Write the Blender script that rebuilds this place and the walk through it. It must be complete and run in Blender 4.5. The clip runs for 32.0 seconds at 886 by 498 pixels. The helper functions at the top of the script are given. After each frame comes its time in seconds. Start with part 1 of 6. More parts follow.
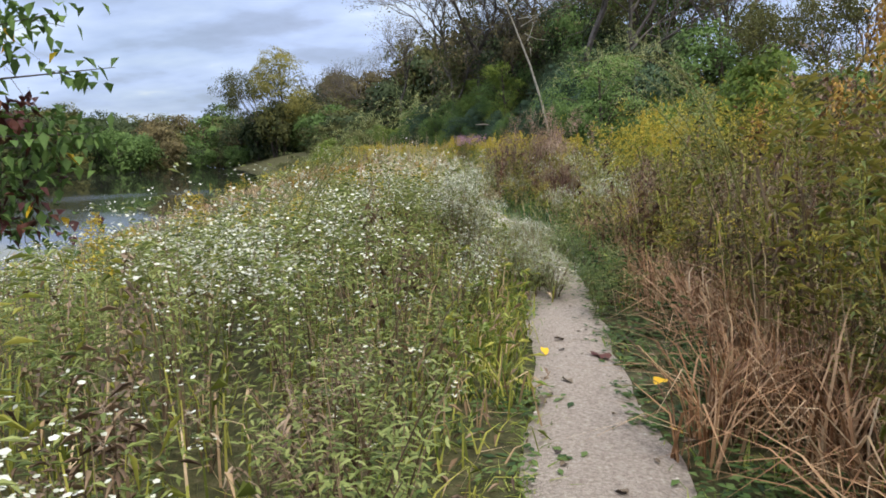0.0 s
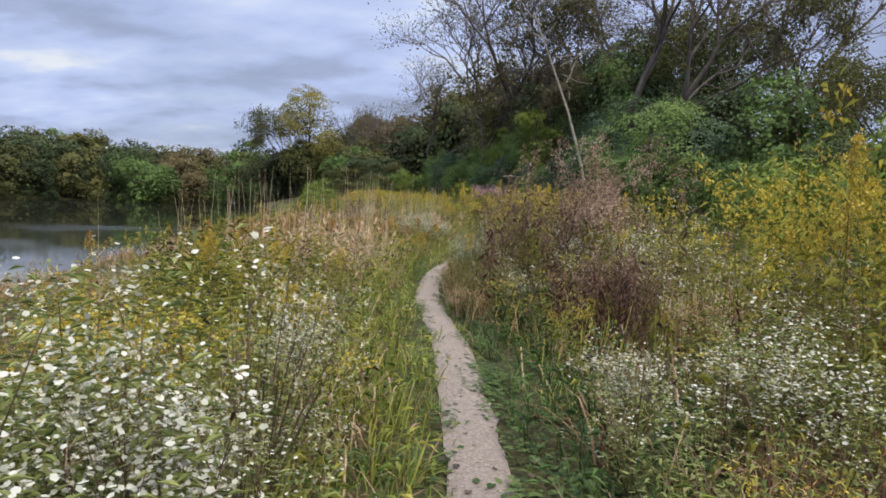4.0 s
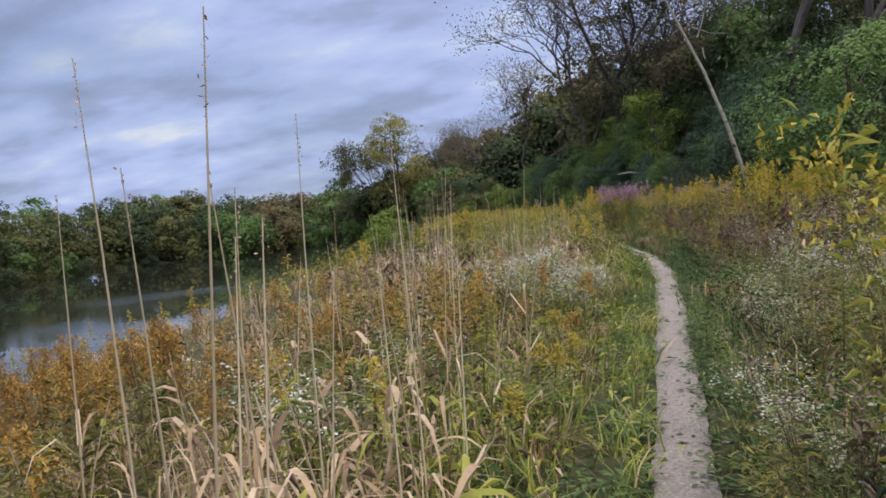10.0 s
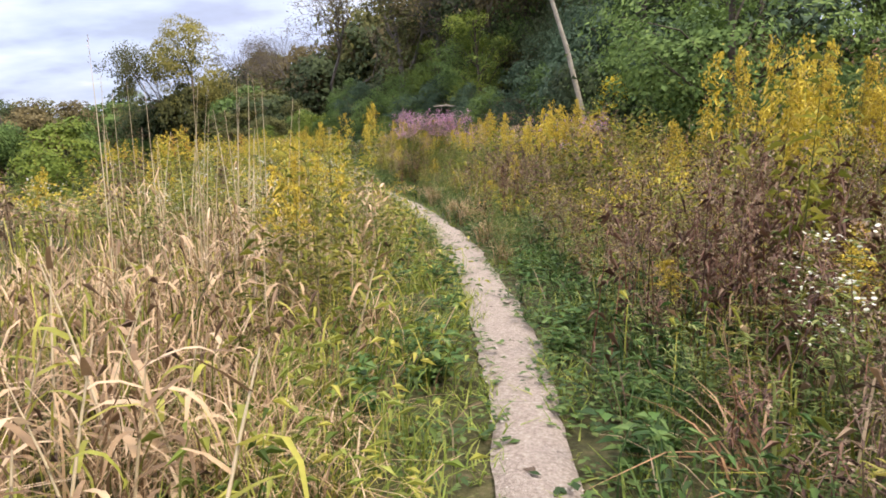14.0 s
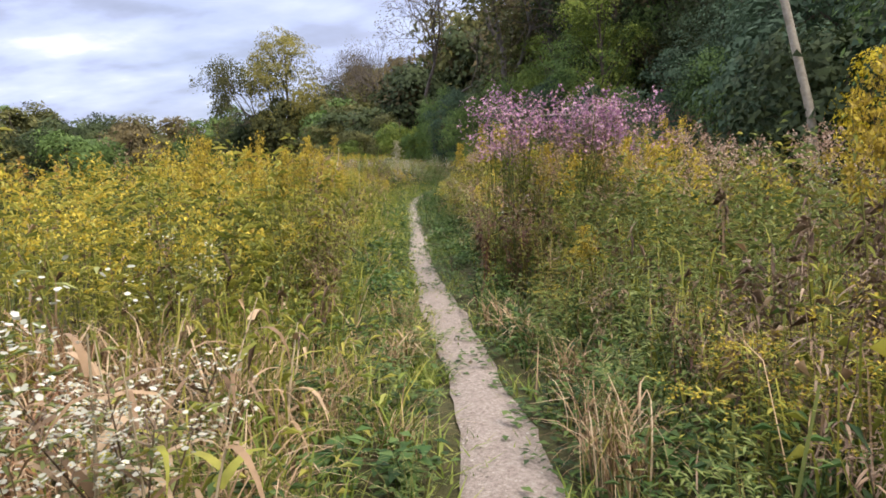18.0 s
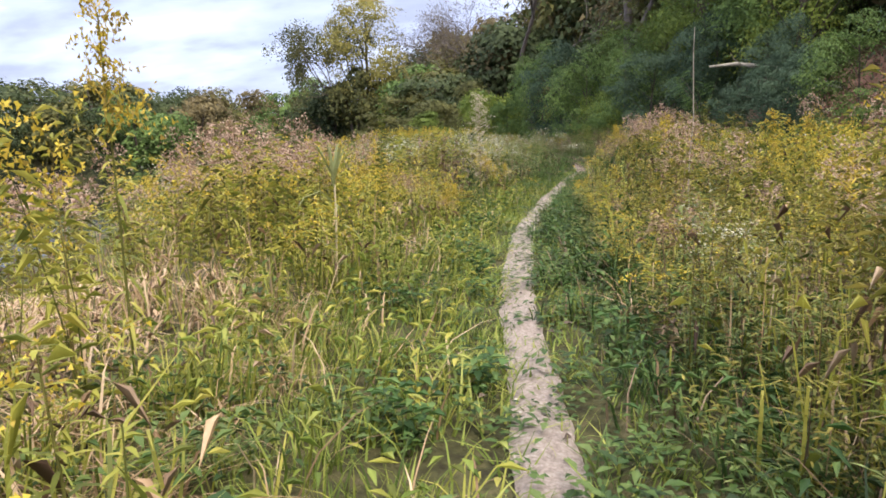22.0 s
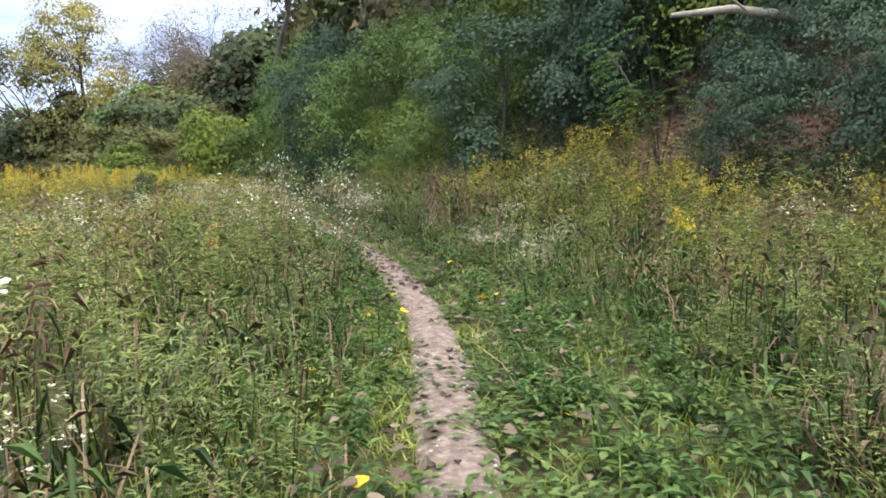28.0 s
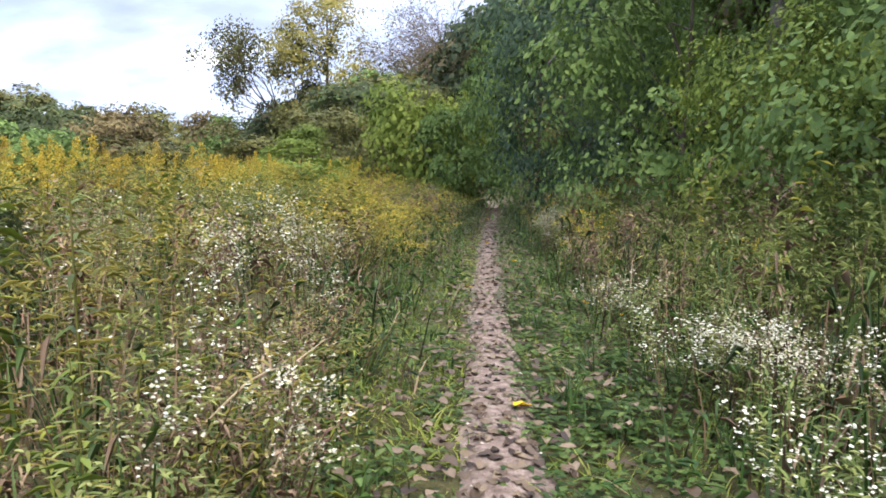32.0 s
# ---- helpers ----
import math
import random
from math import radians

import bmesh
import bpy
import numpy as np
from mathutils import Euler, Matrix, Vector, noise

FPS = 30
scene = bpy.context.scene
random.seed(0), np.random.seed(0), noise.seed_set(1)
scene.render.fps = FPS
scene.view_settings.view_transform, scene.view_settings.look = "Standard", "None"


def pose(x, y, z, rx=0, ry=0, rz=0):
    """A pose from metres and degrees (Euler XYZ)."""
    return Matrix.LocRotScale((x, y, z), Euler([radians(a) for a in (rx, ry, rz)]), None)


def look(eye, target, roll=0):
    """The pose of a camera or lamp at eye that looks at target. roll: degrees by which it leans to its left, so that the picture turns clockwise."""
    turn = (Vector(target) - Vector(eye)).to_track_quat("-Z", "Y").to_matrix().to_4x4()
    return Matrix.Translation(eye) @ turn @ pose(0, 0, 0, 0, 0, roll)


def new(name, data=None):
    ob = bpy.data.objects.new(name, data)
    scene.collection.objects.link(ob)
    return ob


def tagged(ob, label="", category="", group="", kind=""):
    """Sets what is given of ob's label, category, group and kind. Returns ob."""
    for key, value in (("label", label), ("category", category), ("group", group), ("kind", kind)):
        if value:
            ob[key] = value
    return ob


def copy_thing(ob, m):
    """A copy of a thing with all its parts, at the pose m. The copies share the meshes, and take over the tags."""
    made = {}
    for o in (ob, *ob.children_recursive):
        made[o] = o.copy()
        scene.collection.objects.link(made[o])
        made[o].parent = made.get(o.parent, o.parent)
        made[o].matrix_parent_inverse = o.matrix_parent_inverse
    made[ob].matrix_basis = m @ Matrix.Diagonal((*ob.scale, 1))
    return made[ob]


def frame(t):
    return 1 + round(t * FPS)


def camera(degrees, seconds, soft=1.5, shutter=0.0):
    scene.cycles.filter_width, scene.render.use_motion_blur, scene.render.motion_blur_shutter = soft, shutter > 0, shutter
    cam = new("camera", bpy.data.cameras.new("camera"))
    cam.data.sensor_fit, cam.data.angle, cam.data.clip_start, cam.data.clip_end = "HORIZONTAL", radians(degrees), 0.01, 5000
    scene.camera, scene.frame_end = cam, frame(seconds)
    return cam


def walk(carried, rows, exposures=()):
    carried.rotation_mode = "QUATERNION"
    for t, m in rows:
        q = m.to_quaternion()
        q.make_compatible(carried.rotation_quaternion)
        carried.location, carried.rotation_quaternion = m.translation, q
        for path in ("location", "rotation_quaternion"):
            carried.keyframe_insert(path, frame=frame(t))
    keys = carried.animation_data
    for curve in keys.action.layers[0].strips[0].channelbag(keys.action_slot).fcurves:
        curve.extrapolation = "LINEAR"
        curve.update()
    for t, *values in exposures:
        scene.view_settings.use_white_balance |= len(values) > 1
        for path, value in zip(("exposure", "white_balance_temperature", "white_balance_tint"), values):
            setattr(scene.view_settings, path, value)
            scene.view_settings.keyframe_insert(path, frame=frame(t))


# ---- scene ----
import itertools

cam = camera(65.42, 32.0, 1.75)
PATH = [
    (0.0, pose(3.082, 8.685, 1.255, 81.35, 0.28, 7.62)),
    (0.5, pose(3.099, 9.509, 1.225, 81.87, 1.36, 13.43)),
    (1.0, pose(3.078, 10.279, 1.212, 83.15, 1.53, 14.35)),
    (1.5, pose(3.154, 11.055, 1.219, 84.29, 0.01, 10.37)),
    (2.0, pose(3.263, 11.925, 1.227, 86.18, 1.44, 9.73)),
    (2.5, pose(3.082, 12.939, 1.229, 86.26, -0.48, 11.29)),
    (3.0, pose(3.126, 14.010, 1.232, 86.41, -0.88, 11.56)),
    (3.5, pose(3.134, 15.024, 1.274, 86.00, -0.62, 10.96)),
    (4.0, pose(3.116, 15.961, 1.287, 85.37, -3.48, 10.45)),
    (4.5, pose(2.922, 16.797, 1.322, 88.00, -4.30, 20.60)),
    (6.5, pose(2.272, 19.748, 1.237, 89.07, -4.82, 20.81)),
    (7.0, pose(2.085, 20.470, 1.262, 88.93, -3.71, 21.71)),
    (7.5, pose(1.888, 21.129, 1.274, 88.43, -2.95, 21.84)),
    (8.0, pose(1.676, 21.725, 1.268, 87.24, 0.06, 21.60)),
    (8.5, pose(1.499, 22.296, 1.225, 86.54, 0.66, 20.09)),
    (9.0, pose(1.349, 22.985, 1.252, 85.86, 0.57, 19.50)),
    (9.5, pose(1.197, 23.781, 1.268, 85.89, 1.77, 19.45)),
    (10.0, pose(1.037, 24.640, 1.269, 86.99, 4.39, 18.64)),
    (10.5, pose(0.956, 25.474, 1.243, 85.72, 5.00, 14.19)),
    (11.0, pose(0.898, 26.277, 1.228, 83.27, 2.56, 11.12)),
    (11.5, pose(0.825, 27.217, 1.235, 82.75, 1.83, 8.05)),
    (12.0, pose(0.791, 28.278, 1.227, 82.61, 0.76, 6.34)),
    (12.5, pose(0.784, 29.313, 1.193, 82.06, -0.17, 5.87)),
    (13.0, pose(0.788, 30.362, 1.134, 80.91, -0.67, 4.74)),
    (13.5, pose(0.758, 31.506, 1.156, 80.61, -1.16, 4.22)),
    (14.0, pose(0.670, 32.638, 1.184, 80.77, 0.20, 3.86)),
    (14.5, pose(0.663, 33.757, 1.191, 81.21, 0.41, 3.74)),
    (16.5, pose(0.369, 38.368, 1.202, 81.10, 1.20, 6.42)),
    (17.0, pose(0.193, 39.574, 1.205, 79.94, 0.80, 6.16)),
    (17.5, pose(-0.067, 40.835, 1.200, 79.42, 0.23, 8.13)),
    (18.0, pose(-0.392, 42.152, 1.196, 82.17, -0.04, 12.30)),
    (18.5, pose(-0.771, 43.523, 1.216, 83.95, -0.02, 15.97)),
    (19.0, pose(-1.086, 44.903, 1.213, 84.27, -0.26, 18.34)),
    (19.5, pose(-1.457, 46.225, 1.166, 84.14, -0.60, 20.54)),
    (20.0, pose(-1.857, 47.563, 1.207, 84.59, -0.57, 22.29)),
    (20.5, pose(-2.210, 48.840, 1.169, 81.03, 0.11, 22.29)),
    (21.0, pose(-2.562, 50.079, 1.157, 80.19, 0.51, 20.60)),
    (21.5, pose(-2.897, 51.327, 1.139, 80.14, -0.07, 19.97)),
    (22.0, pose(-3.289, 52.567, 1.109, 80.16, 0.08, 19.64)),
    (22.5, pose(-3.631, 53.797, 1.098, 80.23, 0.18, 19.52)),
    (23.0, pose(-3.967, 54.984, 1.223, 85.51, -0.56, 19.72)),
    (23.5, pose(-4.272, 56.083, 1.288, 88.46, -1.26, 19.97)),
    (24.0, pose(-4.564, 57.152, 1.238, 87.77, -1.08, 19.25)),
    (24.5, pose(-4.805, 58.274, 1.193, 83.68, 1.74, 17.20)),
    (25.0, pose(-4.997, 59.385, 1.158, 80.45, 2.33, 13.20)),
    (25.5, pose(-5.152, 60.489, 1.172, 79.45, 3.71, 9.75)),
    (26.0, pose(-5.279, 61.582, 1.161, 79.63, 4.38, 8.41)),
    (26.5, pose(-5.491, 62.928, 1.206, 82.09, 2.80, 8.37)),
    (28.5, pose(-5.937, 68.536, 1.001, 83.22, 0.99, -1.31)),
    (29.0, pose(-5.892, 69.870, 1.048, 82.91, 0.20, -3.67)),
    (29.5, pose(-5.853, 71.254, 1.069, 83.59, -4.41, -5.16)),
    (30.0, pose(-6.083, 72.592, 1.104, 84.89, -7.76, 1.25)),
    (30.5, pose(-6.502, 73.887, 1.093, 84.34, -6.75, 12.23)),
    (31.0, pose(-6.955, 75.147, 1.060, 84.10, -2.97, 12.60)),
    (31.5, pose(-7.407, 76.464, 1.021, 83.91, -1.93, 12.63)),
    (32.0, pose(-7.905, 77.785, 1.015, 83.65, -2.89, 21.02)),
]
walk(cam, PATH, [(0, 0.12, 6500, 4.0), (1, -0.28, 6500, 5.0), (2, -0.30, 6500, 7.5), (3, -0.30, 6500, 8.5), (4, -0.15, 6500, 9.5), (7, -0.3, 6200, 10.0), (8, -0.48, 6150, 10.3), (9, -0.38, 6100, 10.8), (10, -0.32, 6200, 11.2), (11, 0.14, 6450, 12.0), (12, 0.34, 6650, 12.0), (13, 0.46, 6875, 12.0), (14, 0.55, 7050, 12.0), (17, 0.70, 6750, 11.6), (18, 0.32, 6850, 11.6), (19, 0.05, 6900, 11.5), (20, -0.02, 6950, 11.6), (21, 0.58, 6950, 12.6), (22, 0.62, 6750, 12.2), (23, 0.12, 6850, 11.2), (24, 0.12, 6850, 11.0), (25, 0.88, 7000, 11.6), (26, 0.86, 6600, 5.5), (28.5, 1.05, 6550, 8.5), (30, 1.54, 6500, 9.6), (31, 1.20, 6500, 10.2), (32, 0.94, 6500, 10.6)])

# ---------------------------------------------------------------- world, sun
SUN_EL, SUN_AZ = radians(54), radians(128)
world = bpy.data.worlds.new("sky")
scene.world = world
world.use_nodes = True
wn, wl = world.node_tree.nodes, world.node_tree.links
wn.clear()
w_out = wn.new("ShaderNodeOutputWorld")
w_sky = wn.new("ShaderNodeTexSky")
w_sky.sky_type = "NISHITA"
w_sky.sun_disc = False
w_sky.sun_elevation, w_sky.sun_rotation = SUN_EL, SUN_AZ
w_sky.dust_density, w_sky.ozone_density = 2.0, 2.0
w_blue = wn.new("ShaderNodeBackground")
w_blue.inputs["Strength"].default_value = 0.085
wl.new(w_sky.outputs["Color"], w_blue.inputs["Color"])
w_co = wn.new("ShaderNodeTexCoord")
w_sep = wn.new("ShaderNodeSeparateXYZ")
wl.new(w_co.outputs["Generated"], w_sep.inputs[0])
w_up = wn.new("ShaderNodeMath")
w_up.operation = "MAXIMUM"
w_up.inputs[1].default_value = 0.0
wl.new(w_sep.outputs["Z"], w_up.inputs[0])
w_add = wn.new("ShaderNodeMath")
w_add.inputs[1].default_value = 0.24
wl.new(w_up.outputs[0], w_add.inputs[0])
w_div = wn.new("ShaderNodeVectorMath")
w_div.operation = "DIVIDE"
w_comb = wn.new("ShaderNodeCombineXYZ")
w_comb.inputs[2].default_value = 1.0
for k in (0, 1):
    wl.new(w_add.outputs[0], w_comb.inputs[k])
wl.new(w_co.outputs["Generated"], w_div.inputs[0])
wl.new(w_comb.outputs[0], w_div.inputs[1])


def sky_noise(scale, detail, rough, offset):
    m = wn.new("ShaderNodeMapping")
    m.inputs["Location"].default_value = offset
    m.inputs["Scale"].default_value = (1.0, 1.5, 0.15)
    wl.new(w_div.outputs[0], m.inputs["Vector"])
    n = wn.new("ShaderNodeTexNoise")
    n.inputs["Scale"].default_value = scale
    n.inputs["Detail"].default_value = detail
    n.inputs["Roughness"].default_value = rough
    wl.new(m.outputs[0], n.inputs["Vector"])
    return n


def sky_ramp(src, stops):
    r = wn.new("ShaderNodeValToRGB")
    while len(r.color_ramp.elements) < len(stops):
        r.color_ramp.elements.new(0.5)
    for e, (p, c) in zip(r.color_ramp.elements, stops):
        e.position, e.color = p, (*c, 1)
    wl.new(src, r.inputs["Fac"])
    return r


cloud_shape = sky_noise(2.0, 6, 0.52, (3.1, 7.7, 0))
cloud_tone = sky_ramp(cloud_shape.outputs["Fac"], [(0.30, (0.88, 0.92, 1.0)), (0.41, (0.62, 0.715, 1.0)), (0.52, (0.52, 0.615, 0.93)), (0.60, (0.43, 0.50, 0.735)), (0.72, (0.355, 0.41, 0.59))])
w_cloud = wn.new("ShaderNodeBackground")
w_cloud.inputs["Strength"].default_value = 1.08
w_zen = wn.new("ShaderNodeMapRange")   # thinner, brighter cloud towards the zenith
w_zen.interpolation_type = "SMOOTHSTEP"
w_zen.inputs["From Min"].default_value, w_zen.inputs["From Max"].default_value = 0.42, 0.95
w_zen.inputs["To Min"].default_value, w_zen.inputs["To Max"].default_value = 1.0, 3.4
wl.new(w_sep.outputs["Z"], w_zen.inputs["Value"])
w_gain = wn.new("ShaderNodeVectorMath")
w_gain.operation = "SCALE"
wl.new(cloud_tone.outputs["Color"], w_gain.inputs[0])
wl.new(w_zen.outputs[0], w_gain.inputs["Scale"])
w_white = wn.new("ShaderNodeMixRGB")   # and whiter there
w_white.inputs["Color2"].default_value = (2.35, 2.25, 2.06, 1)
w_zf = wn.new("ShaderNodeMapRange")
w_zf.inputs["From Min"].default_value, w_zf.inputs["From Max"].default_value = 0.45, 0.9
w_zf.inputs["To Max"].default_value = 0.8
wl.new(w_sep.outputs["Z"], w_zf.inputs["Value"])
wl.new(w_zf.outputs[0], w_white.inputs["Fac"])
wl.new(w_gain.outputs[0], w_white.inputs["Color1"])
wl.new(w_white.outputs["Color"], w_cloud.inputs["Color"])
cover_noise = sky_noise(0.8, 4, 0.5, (11.0, 2.0, 0))
cover = sky_ramp(cover_noise.outputs["Fac"], [(0.30, (0.55, 0.55, 0.55)), (0.55, (0.96, 0.96, 0.96))])
w_mix = wn.new("ShaderNodeMixShader")
wl.new(cover.outputs["Color"], w_mix.inputs["Fac"])
wl.new(w_blue.outputs[0], w_mix.inputs[1])
wl.new(w_cloud.outputs[0], w_mix.inputs[2])
wl.new(w_mix.outputs[0], w_out.inputs["Surface"])

sun = new("sun", bpy.data.lights.new("sun", "SUN"))
sun.data.energy, sun.data.angle, sun.data.color = 2.5, radians(24), (1.0, 0.90, 0.74)
sun.matrix_world = look((math.sin(SUN_AZ) * math.cos(SUN_EL) * 60, math.cos(SUN_AZ) * math.cos(SUN_EL) * 60, math.sin(SUN_EL) * 60), (0, 0, 0))


# ---------------------------------------------------------------- materials
def nodes_of(name):
    m = bpy.data.materials.new(name)
    m.use_nodes = True
    n, l = m.node_tree.nodes, m.node_tree.links
    return m, n, l, n["Principled BSDF"], n["Material Output"]


def ramp(n, l, src, stops):
    r = n.new("ShaderNodeValToRGB")
    while len(r.color_ramp.elements) < len(stops):
        r.color_ramp.elements.new(0.5)
    for e, (p, c) in zip(r.color_ramp.elements, stops):
        e.position, e.color = p, (*c, 1)
    l.new(src, r.inputs["Fac"])
    return r


def noise_of(n, l, scale, detail=3, rough=0.55, coord="Object"):
    co = n.new("ShaderNodeTexCoord")
    t = n.new("ShaderNodeTexNoise")
    t.inputs["Scale"].default_value = scale
    t.inputs["Detail"].default_value = detail
    t.inputs["Roughness"].default_value = rough
    l.new(co.outputs[coord], t.inputs["Vector"])
    return t


def leafy(name, colours, rough=0.55, through_light=0.25, patch=0.35, patch_scale=0.5, warm=True, deep=True, single=1.0):
    """Plant tissue: every leaf, blade or petal takes its own tone from the list, drifting from patch to patch."""
    m, n, l, p, out = nodes_of(name)
    geo = n.new("ShaderNodeNewGeometry")
    big = noise_of(n, l, patch_scale, 2)
    obj = n.new("ShaderNodeObjectInfo")
    s1 = n.new("ShaderNodeMath")
    s1.operation = "MULTIPLY_ADD"
    s1.inputs[1].default_value = patch * 2
    own = n.new("ShaderNodeMath")
    own.operation = "MULTIPLY_ADD"
    own.inputs[1].default_value, own.inputs[2].default_value = single, 0.5 - 0.5 * single
    l.new(geo.outputs["Random Per Island"], own.inputs[0])
    l.new(big.outputs["Fac"], s1.inputs[0])
    l.new(own.outputs[0], s1.inputs[2])
    s2 = n.new("ShaderNodeMath")
    s2.operation = "MULTIPLY_ADD"
    s2.inputs[1].default_value = 0.3
    l.new(obj.outputs["Random"], s2.inputs[0])
    l.new(s1.outputs[0], s2.inputs[2])
    s3 = n.new("ShaderNodeMath")
    s3.operation = "SUBTRACT"
    s3.inputs[1].default_value = patch + 0.15
    l.new(s2.outputs[0], s3.inputs[0])
    if warm:
        colours = [(c0, c1, c2 * 0.82) for c0, c1, c2 in colours]
    colours = [tuple(c * (0.72, 0.88)[i] for c in col) if deep and i < 2 and len(colours) > 3 else col for i, col in enumerate(colours)]
    k = len(colours)
    r = ramp(n, l, s3.outputs[0], [(0.04 + 0.92 * i / max(1, k - 1), c) for i, c in enumerate(colours)])
    fine = noise_of(n, l, 40.0, 2)
    f2 = n.new("ShaderNodeMapRange")
    f2.inputs["To Min"].default_value, f2.inputs["To Max"].default_value = 0.75, 1.25
    l.new(fine.outputs["Fac"], f2.inputs["Value"])
    mul = n.new("ShaderNodeVectorMath")
    mul.operation = "MULTIPLY"
    l.new(r.outputs["Color"], mul.inputs[0])
    l.new(f2.outputs[0], mul.inputs[1])
    l.new(mul.outputs[0], p.inputs["Base Color"])
    p.inputs["Roughness"].default_value = rough
    p.inputs["Specular IOR Level"].default_value = 0.3
    if through_light:
        tr = n.new("ShaderNodeBsdfTranslucent")
        l.new(mul.outputs[0], tr.inputs["Color"])
        mx = n.new("ShaderNodeMixShader")
        mx.inputs["Fac"].default_value = through_light
        l.new(p.outputs[0], mx.inputs[1])
        l.new(tr.outputs[0], mx.inputs[2])
        l.new(mx.outputs[0], out.inputs["Surface"])
    return m


def solid(name, stops, scale, detail=6, rough=0.9, bump=0.3, bump_scale=30.0, coord="Object"):
    m, n, l, p, out = nodes_of(name)
    a = noise_of(n, l, scale, detail, 0.6, coord)
    r = ramp(n, l, a.outputs["Fac"], stops)
    b = noise_of(n, l, bump_scale, 5, 0.65, coord)
    mix = n.new("ShaderNodeMixRGB")
    mix.blend_type = "OVERLAY"
    mix.inputs["Fac"].default_value = 0.5
    l.new(r.outputs["Color"], mix.inputs["Color1"])
    l.new(b.outputs["Fac"], mix.inputs["Color2"])
    l.new(mix.outputs["Color"], p.inputs["Base Color"])
    p.inputs["Roughness"].default_value = rough
    p.inputs["Specular IOR Level"].default_value = 0.25
    bp = n.new("ShaderNodeBump")
    bp.inputs["Strength"].default_value = bump
    bp.inputs["Distance"].default_value = 0.02
    l.new(b.outputs["Fac"], bp.inputs["Height"])
    l.new(bp.outputs["Normal"], p.inputs["Normal"])
    return m


M = {}
M["green"] = leafy("green_leaf", [(0.050, 0.080, 0.018), (0.090, 0.135, 0.025), (0.150, 0.200, 0.035), (0.240, 0.270, 0.050)])
M["goldleaf"] = leafy("goldenrod_leaf", [(0.110, 0.135, 0.032), (0.225, 0.245, 0.052), (0.355, 0.355, 0.080), (0.490, 0.455, 0.130)], through_light=0.4, deep=False)
M["asterleaf"] = leafy("aster_leaf", [(0.086, 0.120, 0.042), (0.155, 0.198, 0.066), (0.235, 0.275, 0.102), (0.330, 0.360, 0.160)], through_light=0.35)
M["paleseed"] = leafy("pale_green_seed", [(0.16, 0.19, 0.09), (0.25, 0.28, 0.14), (0.36, 0.37, 0.21)], through_light=0.25)
M["feather"] = leafy("feathery_leaf", [(0.062, 0.096, 0.036), (0.112, 0.156, 0.056), (0.172, 0.222, 0.080), (0.260, 0.305, 0.125)], through_light=0.35, patch=0.45)
M["broad"] = leafy("broad_herb_leaf", [(0.032, 0.078, 0.026), (0.052, 0.120, 0.037), (0.085, 0.165, 0.050), (0.135, 0.210, 0.078)], through_light=0.3)
M["olive"] = leafy("olive_leaf", [(0.068, 0.080, 0.022), (0.135, 0.140, 0.036), (0.220, 0.205, 0.054), (0.320, 0.275, 0.085)], through_light=0.35)
M["grass"] = leafy("fresh_grass", [(0.070, 0.118, 0.024), (0.135, 0.200, 0.040), (0.215, 0.280, 0.062), (0.350, 0.375, 0.120)], patch=0.5, patch_scale=0.9, through_light=0.35)
M["clover"] = leafy("verge_herb_leaf", [(0.026, 0.056, 0.020), (0.045, 0.090, 0.028), (0.074, 0.132, 0.038), (0.120, 0.175, 0.062)], patch=0.5, patch_scale=0.8)
M["gold"] = leafy("goldenrod_bloom", [(0.305, 0.222, 0.058), (0.440, 0.328, 0.058), (0.555, 0.425, 0.062), (0.650, 0.520, 0.090)], through_light=0.3, patch=0.5, deep=False)
M["white"] = leafy("aster_petals", [(0.40, 0.42, 0.32), (0.52, 0.53, 0.44), (0.62, 0.62, 0.54), (0.70, 0.70, 0.64)], through_light=0.2, warm=False)
M["eye"] = leafy("aster_centre", [(0.576, 0.381, 0.043), (0.704, 0.504, 0.072)], through_light=0)
M["tan"] = leafy("dry_grass", [(0.250, 0.155, 0.088), (0.410, 0.272, 0.160), (0.550, 0.390, 0.245), (0.660, 0.510, 0.355)], through_light=0.25, warm=False)
M["rust"] = leafy("rusty_grass", [(0.110, 0.048, 0.028), (0.230, 0.115, 0.060), (0.350, 0.190, 0.100), (0.460, 0.300, 0.180)], through_light=0.2, warm=False)
M["brown"] = leafy("dead_leaf_brown", [(0.105, 0.062, 0.044), (0.185, 0.118, 0.082), (0.275, 0.190, 0.128), (0.370, 0.280, 0.195)], through_light=0.15, warm=False)
M["wine"] = leafy("wine_red_stem", [(0.07, 0.030, 0.028), (0.14, 0.055, 0.048), (0.21, 0.095, 0.070)], through_light=0)
M["winebrown"] = leafy("wine_brown_leaf", [(0.055, 0.024, 0.021), (0.098, 0.046, 0.037), (0.155, 0.080, 0.058), (0.225, 0.130, 0.090)], through_light=0.1, warm=False)
M["rustgold"] = leafy("rusty_goldenrod_bloom", [(0.200, 0.095, 0.030), (0.320, 0.170, 0.040), (0.440, 0.255, 0.050), (0.540, 0.360, 0.080)], through_light=0.2, patch=0.4, warm=False)
M["sunleaf"] = leafy("bright_yellow_leaf", [(0.62, 0.48, 0.03), (0.78, 0.64, 0.05), (0.86, 0.76, 0.10)], through_light=0.45, warm=False)
M["fluff"] = leafy("seed_fluff", [(0.200, 0.115, 0.080), (0.300, 0.185, 0.132), (0.410, 0.275, 0.200), (0.540, 0.410, 0.320)], through_light=0.2, warm=False)
